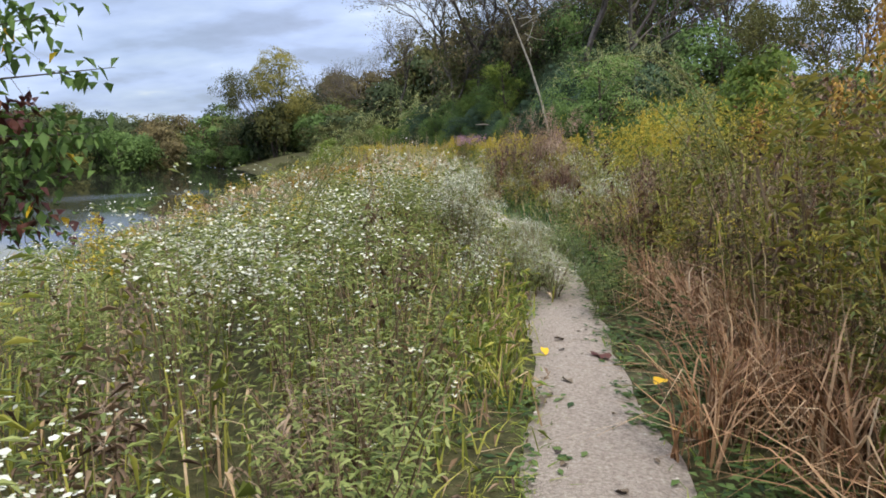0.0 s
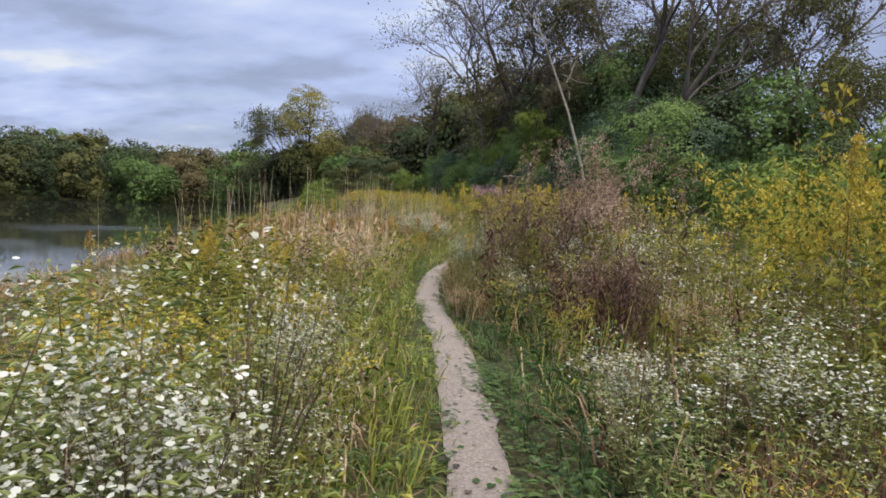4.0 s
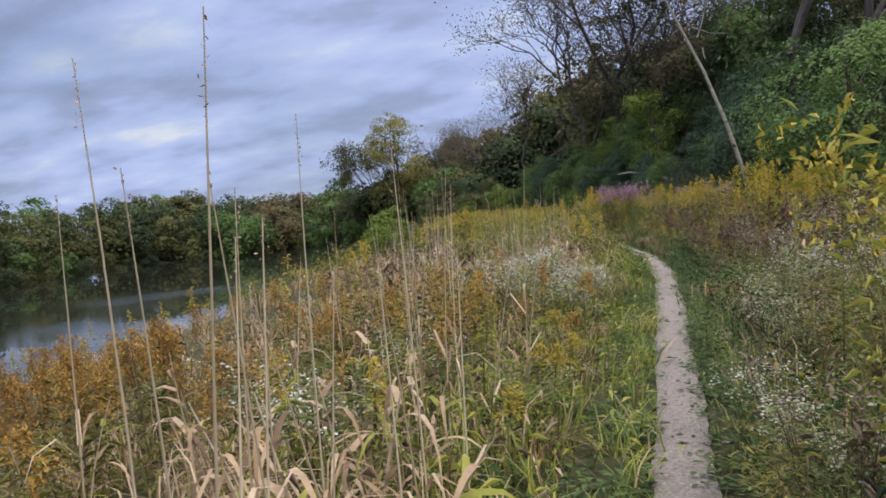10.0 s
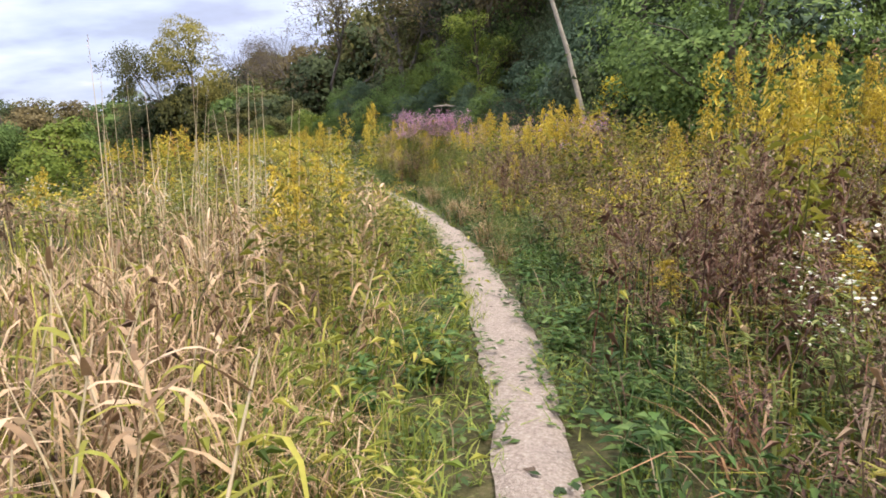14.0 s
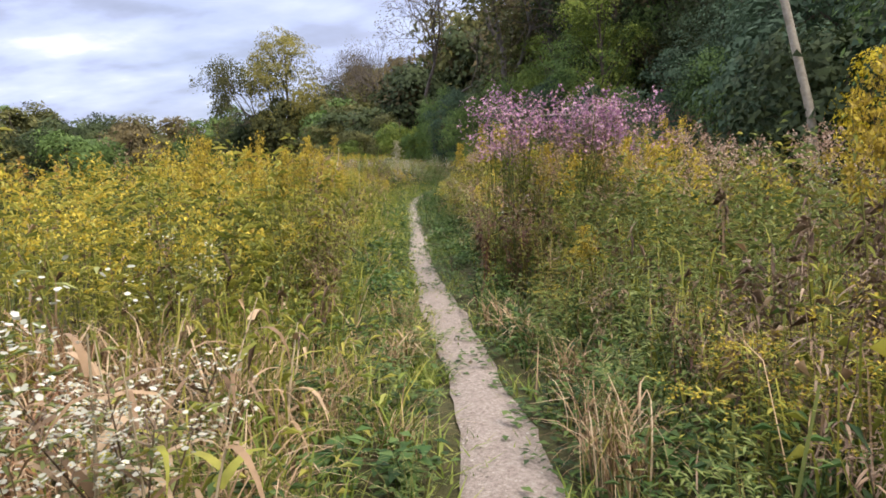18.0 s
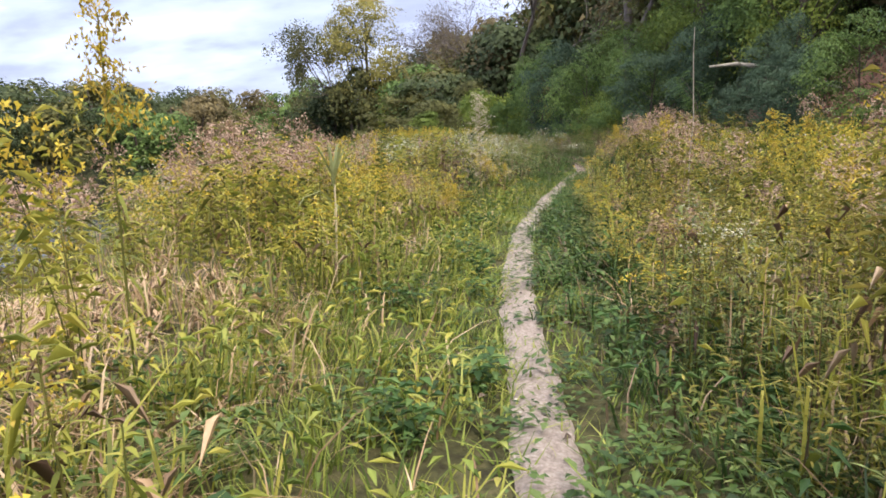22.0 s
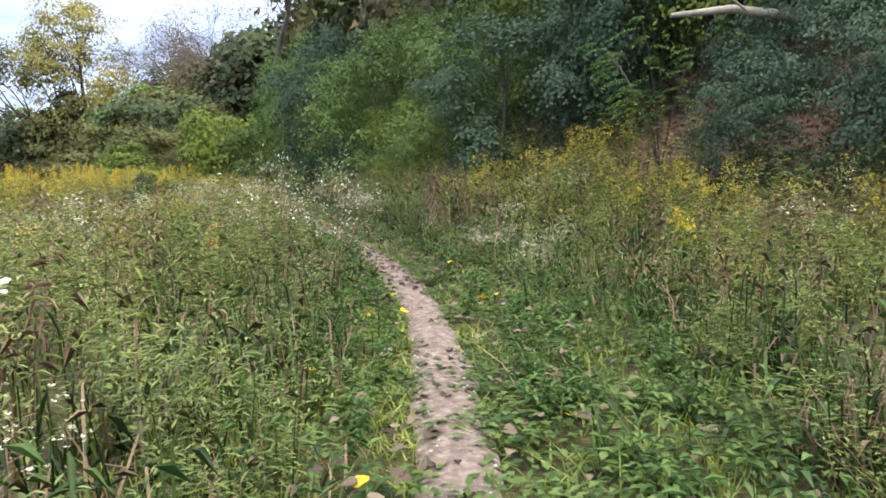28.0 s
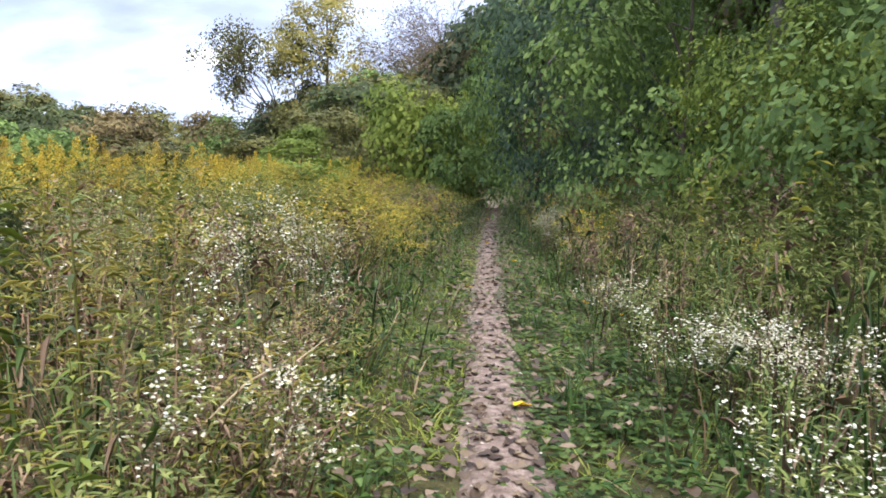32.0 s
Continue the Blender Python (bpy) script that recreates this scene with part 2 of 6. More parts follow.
M["cream"] = leafy("cream_seed_head", [(0.36, 0.30, 0.20), (0.48, 0.42, 0.30), (0.60, 0.54, 0.41)], through_light=0.2, warm=False)
M["purple"] = leafy("purple_petals", [(0.34, 0.18, 0.36), (0.46, 0.24, 0.42), (0.56, 0.29, 0.46), (0.62, 0.42, 0.54)], through_light=0.2, patch_scale=2.0, warm=False)
M["stem"] = leafy("green_stem", [(0.065, 0.085, 0.025), (0.115, 0.130, 0.038), (0.180, 0.145, 0.055)], through_light=0)
M["drystem"] = leafy("dry_stem", [(0.085, 0.055, 0.036), (0.150, 0.100, 0.066), (0.270, 0.195, 0.130)], through_light=0, warm=False)
M["straw"] = leafy("straw_stem", [(0.38, 0.30, 0.19), (0.50, 0.41, 0.28), (0.62, 0.53, 0.38)], through_light=0, warm=False)
M["litter"] = leafy("fallen_leaf", [(0.045, 0.030, 0.025), (0.095, 0.066, 0.048), (0.145, 0.108, 0.076), (0.205, 0.160, 0.115)], through_light=0.05, patch=0.15, warm=False)
M["bankleaf"] = leafy("bank_leaf", [(0.10, 0.045, 0.032), (0.18, 0.085, 0.058), (0.27, 0.14, 0.095), (0.36, 0.22, 0.16)], through_light=0.05, warm=False)
M["yellow"] = leafy("yellow_leaf", [(0.640, 0.336, 0.022), (0.768, 0.470, 0.036), (0.832, 0.582, 0.058)], through_light=0.2)
M["lime"] = leafy("lime_leaf", [(0.256, 0.314, 0.029), (0.435, 0.426, 0.036), (0.640, 0.515, 0.043)], through_light=0.3)
M["redleaf"] = leafy("dark_red_leaf", [(0.05, 0.015, 0.02), (0.09, 0.025, 0.03), (0.13, 0.05, 0.04)], through_light=0.2)
M["t_dark"] = leafy("dark_foliage", [(0.024, 0.042, 0.019), (0.042, 0.064, 0.027), (0.066, 0.092, 0.036), (0.104, 0.128, 0.048)], patch_scale=0.35, patch=0.5, single=0.45, rough=0.75, warm=False)
M["t_green"] = leafy("green_foliage", [(0.056, 0.106, 0.031), (0.098, 0.168, 0.046), (0.152, 0.236, 0.063), (0.230, 0.308, 0.090)], patch_scale=0.35, patch=0.5, single=0.45, rough=0.75, warm=False)
M["t_lime"] = leafy("light_foliage", [(0.080, 0.125, 0.028), (0.125, 0.185, 0.038), (0.185, 0.245, 0.050), (0.265, 0.300, 0.070)], patch_scale=0.35, patch=0.5, single=0.45, rough=0.75)
M["t_blue"] = leafy("bluish_foliage", [(0.034, 0.066, 0.038), (0.058, 0.105, 0.060), (0.090, 0.145, 0.084), (0.140, 0.195, 0.118)], patch_scale=0.35, patch=0.5, single=0.45, rough=0.75, warm=False)
M["t_olive"] = leafy("olive_foliage", [(0.046, 0.056, 0.020), (0.080, 0.090, 0.030), (0.130, 0.132, 0.042), (0.205, 0.190, 0.058)], patch_scale=0.35, patch=0.5, single=0.45, rough=0.75, warm=False)
M["t_gold"] = leafy("yellowing_foliage", [(0.095, 0.095, 0.030), (0.165, 0.158, 0.044), (0.250, 0.230, 0.062), (0.360, 0.315, 0.090)], patch_scale=0.35, patch=0.5, single=0.45, rough=0.75, warm=False)
M["t_brown"] = leafy("brownish_foliage", [(0.060, 0.050, 0.026), (0.100, 0.084, 0.040), (0.155, 0.125, 0.058), (0.230, 0.180, 0.080)], patch_scale=0.35, patch=0.5, single=0.45, rough=0.75, warm=False)
M["bark"] = solid("dark_bark", [(0.3, (0.045, 0.035, 0.028)), (0.7, (0.13, 0.105, 0.085))], 3.0, bump=0.8, bump_scale=14)
M["palebark"] = solid("pale_bark", [(0.3, (0.24, 0.21, 0.17)), (0.7, (0.42, 0.38, 0.32))], 3.0, bump=0.5, bump_scale=14)
M["twig"] = solid("grey_twig", [(0.3, (0.070, 0.060, 0.055)), (0.7, (0.150, 0.130, 0.118))], 2.0, bump=0.2)
M["soil"] = solid("meadow_soil", [(0.30, (0.025, 0.022, 0.012)), (0.45, (0.055, 0.055, 0.022)), (0.58, (0.085, 0.080, 0.035)), (0.72, (0.15, 0.12, 0.075))], 14.0, detail=10, bump=1.0, bump_scale=45)
M["forest"] = solid("leaf_litter_ground", [(0.3, (0.08, 0.042, 0.030)), (0.55, (0.17, 0.095, 0.065)), (0.75, (0.28, 0.18, 0.125))], 2.5, detail=8, bump=0.8, bump_scale=18)
M["gravel"] = solid("pale_gravel", [(0.30, (0.23, 0.185, 0.165)), (0.5, (0.345, 0.290, 0.262)), (0.70, (0.46, 0.405, 0.370))], 55.0, detail=10, bump=1.0, bump_scale=85)
M["earth"] = solid("trodden_earth", [(0.30, (0.125, 0.092, 0.080)), (0.5, (0.215, 0.165, 0.148)), (0.70, (0.330, 0.270, 0.245))], 22.0, detail=10, bump=1.0, bump_scale=40)
M["pebble"] = leafy("pebbles", [(0.16, 0.13, 0.11), (0.34, 0.30, 0.27), (0.46, 0.42, 0.38), (0.58, 0.54, 0.50)], rough=0.85, through_light=0, patch=0.1, warm=False)

m, n, l, p, out = nodes_of("river_water")
a = noise_of(n, l, 0.35, 5, 0.6)
b = noise_of(n, l, 0.05, 3, 0.5)
r = ramp(n, l, b.outputs["Fac"], [(0.50, (0.02, 0.02, 0.02)), (0.66, (0.16, 0.16, 0.16))])
l.new(r.outputs["Color"], p.inputs["Roughness"])
p.inputs["Base Color"].default_value = (0.022, 0.024, 0.018, 1)
p.inputs["IOR"].default_value = 1.33
bp = n.new("ShaderNodeBump")
bp.inputs["Strength"].default_value = 0.05
bp.inputs["Distance"].default_value = 0.03
l.new(a.outputs["Fac"], bp.inputs["Height"])
l.new(bp.outputs["Normal"], p.inputs["Normal"])
M["water"] = m

# ---------------------------------------------------------------- plan of the place
PATH_Y = np.array([-30, 0, 11, 13.4, 16, 18.9, 20.3, 22, 24, 25.9, 27.4, 30, 33.3, 37.2, 40.6, 42.5, 43.9, 46, 48.6, 51.2, 54.2, 57.7, 60.5, 63.6, 67.5, 70.6, 72.3, 74.6, 77, 79.9, 82.5, 86.2, 91, 97.8, 104, 115, 140])
PATH_X = np.array([3.4, 3.4, 3.37, 3.32, 3.27, 2.84, 2.56, 2.15, 1.5, 1.12, 1.0, 0.97, 0.9, 0.78, 0.28, -0.12, -0.48, -1.03, -2.0, -2.7, -3.54, -4.54, -5.1, -5.45, -5.82, -5.98, -6.16, -6.68, -7.44, -8.44, -9.32, -10.45, -11.9, -13.8, -16.0, -20.5, -32])
HALF_Y = np.array([0, 11, 14.8, 19, 25.5, 30, 35, 40, 45, 48, 53, 58, 62, 67, 71, 75, 80, 97, 140])
HALF_W = np.array([0.28, 0.27, 0.22, 0.155, 0.132, 0.125, 0.145, 0.18, 0.165, 0.13, 0.105, 0.11, 0.10, 0.11, 0.14, 0.14, 0.14, 0.16, 0.16])
_ty = np.arange(-30, 140, 0.25)
_tx = np.interp(_ty, PATH_Y, PATH_X)
_k = np.ones(13) / 13
_tx = np.convolve(np.pad(_tx, 6, mode="edge"), _k, mode="valid")


def path_x(y):
    return np.interp(y, _ty, _tx)


def half_w(y):
    return np.interp(y, HALF_Y, HALF_W)


WOOD_Y = np.array([-40, 0, 20, 35, 48, 58, 68, 76, 81, 86.5, 92, 98, 106, 120, 150, 400])
WOOD_X = np.array([34, 27, 21, 16, 9.5, 5.5, 1.5, -1.2, -3.4, -6.6, -9.4, -12.3, -16, -24, -30, -60])
SHORE_Y = np.array([-60, 0, 20, 40, 60, 75, 90, 110, 130, 150, 400])
SHORE_X = np.array([-22, -20, -18, -18, -19.5, -21, -26, -36, -49, -66, -300])
FLAT_Y = np.array([-40, 5, 15, 18.5, 22, 29, 33, 38, 46, 53, 56, 60, 64, 75, 150])
FLAT_W = np.array([3, 2.5, 2.2, 1.5, 0.9, 0.9, 3.0, 6.0, 6.0, 4.5, 2.2, 3.5, 6.0, 8.0, 9.0])
FAR_Y = np.array([-60, 0, 40, 64, 88, 105, 116, 128, 140, 152, 400])
FAR_X = np.array([-70, -56, -52, -58, -74, -80, -74, -69, -68, -72, -330])
WATER_Z = -3.5


def smooth(a):
    a = np.clip(a, 0, 1)
    return a * a * (3 - 2 * a)


def waves(x, y, f, seed):
    return np.sin(f * x + 1.7 * np.sin(0.73 * f * y + seed) + seed) * np.cos(0.9 * f * y + 1.3 * np.sin(0.61 * f * x + 2 * seed))


def ground_z(x, y):
    x, y = np.asarray(x, float), np.asarray(y, float)
    u = x - path_x(y)
    near, far = np.interp(y, SHORE_Y, SHORE_X), np.interp(y, FAR_Y, FAR_X)
    flat = np.interp(y, FLAT_Y, FLAT_W)
    start = path_x(y) - flat
    fall = smooth((start - x) / np.maximum(start - near, 1.0) * 0.93 + 0.0)
    z = -4.6 * np.clip((start - x) / np.maximum(start - near, 1.0), 0, 1.15) * (0.55 + 0.45 * fall) * 0.92
    beyond = smooth((far - x) / 7.0)
    z = np.where(x < far + 2, np.maximum(z, -4.4 + 1.3 * beyond + 1.6 * smooth((far - x - 5) / 30.0)), z)
    wood = np.interp(y, WOOD_Y, WOOD_X)
    bank = np.interp(y, [40, 60, 72, 78, 84, 90, 110], [0.02, 0.05, 0.30, 0.56, 0.50, 0.4, 0.25])
    rise = np.clip(x - wood + np.interp(y, [60, 72, 78, 84, 92], [1.0, 1.0, 2.2, 1.6, 0.5]), 0, 40)
    z = z + 7.5 * np.tanh(bank * rise / 7.5)
    off = smooth((np.abs(u) - 0.25) / 1.2)
    z = z + off * (0.05 + 0.05 * waves(x, y, 1.1, 2.0) + 0.06 * waves(x, y, 0.4, 5.0))
    return z


# ---------------------------------------------------------------- mesh tools
class Geo:
    """Collects triangles, kind of surface by kind of surface."""

    def __init__(self):
        self.v, self.f, self.k, self.n, self.lance = [], [], [], 0, False

    def put(self, verts, tris, slot):
        verts, tris = np.asarray(verts, float).reshape(-1, 3), np.asarray(tris, int).reshape(-1, 3)
        self.v.append(verts)
        self.f.append(tris + self.n)
        self.k.append(np.full(len(tris), slot, int))
        self.n += len(verts)

    def arrays(self):
        return np.concatenate(self.v), np.concatenate(self.f), np.concatenate(self.k)

    def leaf(self, base, way, length, width, slot, droop=0.25, fold=0.15, up=(0, 0, 1)):
        base, way = np.asarray(base, float), np.asarray(way, float)
        way = way / (np.linalg.norm(way) + 1e-9)
        side = np.cross(way, up)
        ln = np.linalg.norm(side)
        side = side / ln if ln > 1e-3 else np.array([1.0, 0, 0])
        nrm = np.cross(side, way)
        if self.lance:
            drop = np.array([0, 0, droop * length])
            a, b = base + way * length * 0.28 - drop * 0.05, base + way * length * 0.64 - drop * 0.36
            w = side * width / 2
            self.put([base, a + w * 0.9 + nrm * width * fold, a - w * 0.9 + nrm * width * fold, b + w * 0.85 + nrm * width * fold, b - w * 0.85 + nrm * width * fold, base + way * length - drop], [(0, 1, 2), (1, 3, 4), (1, 4, 2), (3, 5, 4)], slot)
            return
        mid = base + way * length * 0.45
        tip = base + way * length - np.array([0, 0, droop * length])
        self.put([base, mid + side * width / 2 + nrm * width * fold, tip, mid - side * width / 2 + nrm * width * fold], [(0, 1, 2), (0, 2, 3)], slot)

    def blade(self, pts, width, slot, side=None):
        pts = np.asarray(pts, float)
        k = len(pts)
        if side is None:
            d = pts[-1] - pts[0]
            side = np.array([-d[1], d[0], 0.0])
            ln = np.linalg.norm(side)
            side = side / ln if ln > 1e-4 else np.array([1.0, 0, 0])
        w = width * np.linspace(1.0, 0.0, k)[:, None] ** 0.7 / 2
        v = np.concatenate([pts[:-1] - side * w[:-1], pts[:-1] + side * w[:-1], pts[-1:]])
        t = []
        for i in range(k - 2):
            t += [(i, i + 1, k - 1 + i + 1), (i, k - 1 + i + 1, k - 1 + i)]
        t.append((k - 2, 2 * (k - 1), 2 * (k - 1) - 1))
        self.put(v, t, slot)

    def tube(self, pts, radii, slot, sides=3):
        pts, radii = np.asarray(pts, float), np.asarray(radii, float)
        k = len(pts)
        tan = np.gradient(pts, axis=0)
        tan /= np.linalg.norm(tan, axis=1, keepdims=True) + 1e-9
        ref = np.array([1.0, 0, 0]) if abs(tan[0][0]) < 0.8 else np.array([0, 1.0, 0])
        a = np.cross(tan, ref)
        a /= np.linalg.norm(a, axis=1, keepdims=True) + 1e-9
        b = np.cross(tan, a)
        th = np.arange(sides) * 2 * np.pi / sides
        ring = a[:, None] * np.cos(th)[None, :, None] + b[:, None] * np.sin(th)[None, :, None]
        v = (pts[:, None] + ring * radii[:, None, None]).reshape(-1, 3)
        t = []
        for i in range(k - 1):
            for j in range(sides):
                p0, p1 = i * sides + j, i * sides + (j + 1) % sides
                t += [(p0, p1, p1 + sides), (p0, p1 + sides, p0 + sides)]
        self.put(v, t, slot)

    def scatter(self, centres, size, slot, rng, one=False, face=None):
        """Small leaves (diamonds) or florets (single triangles) at many points, each turned at random."""
        c = np.asarray(centres, float)
        k = len(c)
        if not k:
            return
        d = rng.normal(size=(k, 3))
        d /= np.linalg.norm(d, axis=1, keepdims=True)
        e = rng.normal(size=(k, 3))
        if face is not None:   # leaves lie in layers: their upper sides look up and outwards
            nrm = np.asarray(face, float) + rng.normal(0, 0.38, (k, 3))
            nrm /= np.linalg.norm(nrm, axis=1, keepdims=True)
            d = d - nrm * (d * nrm).sum(1, keepdims=True)
            d /= np.linalg.norm(d, axis=1, keepdims=True) + 1e-9
            e = np.cross(nrm, d)
        e -= d * (e * d).sum(1, keepdims=True)
        e /= np.linalg.norm(e, axis=1, keepdims=True) + 1e-9
        s = (size * rng.uniform(0.65, 1.35, k))[:, None]
        if one:
            v = np.stack([c - d * s * 0.5 - e * s * 0.4, c - d * s * 0.5 + e * s * 0.4, c + d * s * 0.6], 1).reshape(-1, 3)
            self.put(v, np.arange(k)[:, None] * 3 + np.array([[0, 1, 2]]), slot)
            return
        v = np.stack([c - d * s * 0.6, c + e * s * 0.32, c + d * s * 0.6, c - e * s * 0.32], 1).reshape(-1, 3)
        i = np.arange(k)[:, None] * 4
        t = np.concatenate([i + [0, 1, 2], i + [0, 2, 3]], 1).reshape(-1, 3)
        self.put(v, t, slot)


def mesh_of(name, v, f, slots, materials):
    """A mesh from triangles; only the materials in use are kept."""
    used = np.unique(slots) if len(slots) else np.array([0])
    me = bpy.data.meshes.new(name)
    me.vertices.add(len(v))
    me.vertices.foreach_set("co", np.ascontiguousarray(v, dtype=np.float32).ravel())
    me.loops.add(len(f) * 3)
    me.loops.foreach_set("vertex_index", np.ascontiguousarray(f, dtype=np.int32).ravel())
    me.polygons.add(len(f))
    me.polygons.foreach_set("loop_start", np.arange(0, len(f) * 3, 3, dtype=np.int32))
    remap = np.zeros(int(used.max()) + 1, dtype=np.int32)
    for i, u in enumerate(used):
        remap[u] = i
        me.materials.append(M[materials[u]])
    me.polygons.foreach_set("material_index", remap[np.asarray(slots, int)].astype(np.int32))
    me.update(calc_edges=True)
    return me


def thing_from(name, geo, materials, part_names, label, category, group=""):
    """An empty at the base with one mesh for each part."""
    v, f, k = geo.arrays()
    root = tagged(new(name), label, category, group)
    for s in np.unique(k):
        fs = f[k == s]
        idx, inv = np.unique(fs, return_inverse=True)
        ob = new(part_names[s], mesh_of(part_names[s], v[idx], inv.reshape(-1, 3), np.zeros(len(fs), int), [materials[s]]))
        ob.parent = root
        if part_names[s] not in ("stem", "trunk"):
            tagged(ob, kind="stuff")
    return root


def spread(variants, placed, choice):
    """Many plants in one mesh. placed: rows of x, y, z, turn, size, tall, lean x, lean y."""
    V, F, K, n = [], [], [], 0
    for i, (v, f, k) in enumerate(variants):
        q = placed[choice == i]
        if not len(q):
            continue
        c, s = np.cos(q[:, 3])[:, None], np.sin(q[:, 3])[:, None]
        x = (v[None, :, 0] * c - v[None, :, 1] * s) * q[:, 4:5]
        y = (v[None, :, 0] * s + v[None, :, 1] * c) * q[:, 4:5]
        z = v[None, :, 2] * q[:, 5:6]
        x = x + z * q[:, 6:7] + q[:, 0:1]
        y = y + z * q[:, 7:8] + q[:, 1:2]
        z = z + q[:, 2:3]
        V.append(np.stack([x, y, z], -1).reshape(-1, 3))
        F.append((f[None] + (np.arange(len(q)) * len(v))[:, None, None] + n).reshape(-1, 3))
        K.append(np.tile(k, len(q)))
        n += len(q) * len(v)
    return np.concatenate(V), np.concatenate(F), np.concatenate(K)


def bend(rng, height, lean=0.12, k=4):
    t = np.linspace(0, 1, k)[:, None]
    way = rng.normal(0, lean, 2)
    return np.concatenate([t ** 1.6 * way[None] * height, t * height], 1)


# ---------------------------------------------------------------- plant kinds (about 1 m tall each, scaled when planted)
def along(pts, t):
    k = len(pts) - 1
    i = min(int(t * k), k - 1)
    w = t * k - i
    return pts[i] * (1 - w) + pts[i + 1] * w


def goldenrod(rng, lod):
    g = Geo()
    g.lance = lod == 2
    pts = bend(rng, 0.90, 0.13)
    if lod == 2:
        g.tube(pts, [0.006, 0.005, 0.004, 0.002], 0)
    else:
        g.blade(pts, 0.009, 0)
    n = (18, 36, 58)[lod]
    for i in range(n):
        t = 0.06 + 0.86 * (i + rng.uniform(0, 1)) / n
        a = i * 2.4 + rng.uniform(-0.4, 0.4)
        g.leaf(along(pts, t), (math.cos(a), math.sin(a), rng.uniform(-0.2, 0.55)), (0.14, 0.110, 0.098)[lod] * (1.15 - 0.45 * t) * rng.uniform(0.7, 1.15), (0.028, 0.018, 0.014)[lod], 1, rng.uniform(0.15, 0.6))
    # plume: arching feathers, longest at the bottom, all nodding to one side, each set with florets
    top = pts[-1]
    m = (9, 17, 26)[lod]
    nod = rng.uniform(0, 6.28)
    for i in range(m):
        a = nod + rng.normal(0, 1.1)
        up = i / (m - 1)
        r = (0.17 - 0.11 * up) * rng.uniform(0.6, 1.2)
        d = np.array([math.cos(a), math.sin(a), 0.0])
        b0 = top + (0, 0, -0.26 + 0.27 * up)
        k = np.linspace(0, 1, (3, 4, 4)[lod])[:, None]
        c = b0 + d * r * k + np.concatenate([0 * k, 0 * k, r * (0.95 * k - 0.95 * k ** 2.2)], 1)
        g.blade(c, (0.018, 0.011, 0.007)[lod], 2)
        q = rng.uniform(0.05, 1.05, (6, 15, 26)[lod])[:, None]
        f = b0 + d * r * q + np.concatenate([0 * q, 0 * q, r * (0.95 * q - 0.95 * q ** 2.2) + 0.006], 1)
        g.scatter(f + rng.normal(0, 0.010, f.shape), (0.027, 0.0150, 0.0120)[lod], 2, rng, True)
    return g


def leafy_stalk(rng, lod):
    g = Geo()
    g.lance = lod == 2
    pts = bend(rng, 1.0, 0.12)
    if lod == 2:
        g.tube(pts, [0.006, 0.005, 0.004, 0.002], 0)
    else:
        g.blade(pts, 0.011, 0)
    n = (14, 32, 44)[lod]
    for i in range(n):
        t = 0.10 + 0.9 * (i + rng.uniform(0, 1)) / n
        a = i * 2.4 + rng.uniform(-0.5, 0.5)
        g.leaf(along(pts, min(t, 1)), (math.cos(a), math.sin(a), rng.uniform(-0.1, 0.8)), (0.16, 0.135, 0.12)[lod] * (1.1 - 0.5 * t) * rng.uniform(0.7, 1.15), (0.028, 0.016, 0.014)[lod], 1, rng.uniform(0.15, 0.6))
    return g


def fine_stalk(rng, lod, tips=0):
    """Bushy green weed: a fan of arching stems thick with short narrow leaves and thin side sprays."""
    g = Geo()
    g.lance = lod == 2
    for s in range((2, 4, 5)[lod]):
        a0, r0, h = rng.uniform(0, 6.28), rng.uniform(0.05, 0.34), rng.uniform(0.62, 1.0)
        d0 = np.array([math.cos(a0), math.sin(a0), 0.0])
        t = np.linspace(0, 1, 5)[:, None]
        pts = d0 * r0 * t ** 1.6 + np.concatenate([rng.normal(0, 0.03, (1, 2)) + 0 * t, 0 * t], 1) + np.concatenate([0 * t, 0 * t, h * (t - 0.10 * t ** 4)], 1)
        g.blade(pts[::2], 0.007, 0)
        for i in range((16, 30, 56)[lod]):
            q = along(pts, min(0.999, rng.uniform(0.08, 1.0) ** 0.8))
            a = rng.uniform(0, 6.28)
            out_ = rng.uniform(0, 0.07)
            w = np.array([math.cos(a), math.sin(a), rng.uniform(-0.1, 0.9)])
            g.leaf(q + w * out_, w, (0.095, 0.060, 0.050)[lod] * rng.uniform(0.6, 1.2), (0.021, 0.0115, 0.0085)[lod], 1, rng.uniform(0.1, 0.5))
        if tips:   # loose yellow sprays on the upper third
            for i in range((3, 4, 6)[lod]):
                q = along(pts, rng.uniform(0.74, 0.999))
                a, L = rng.uniform(0, 6.28), rng.uniform(0.06, 0.15)
                e = q + (math.cos(a) * L, math.sin(a) * L, rng.uniform(-0.01, 0.06))
                k = rng.uniform(0.1, 1.05, (6, 10, 16)[lod])[:, None]
                c = q + (e - q) * k
                g.scatter(c + rng.normal(0, 0.012, c.shape), (0.028, 0.015, 0.011)[lod], 2, rng, True)
    return g


def gold_bush(rng, lod):
    return fine_stalk(rng, lod, 1)


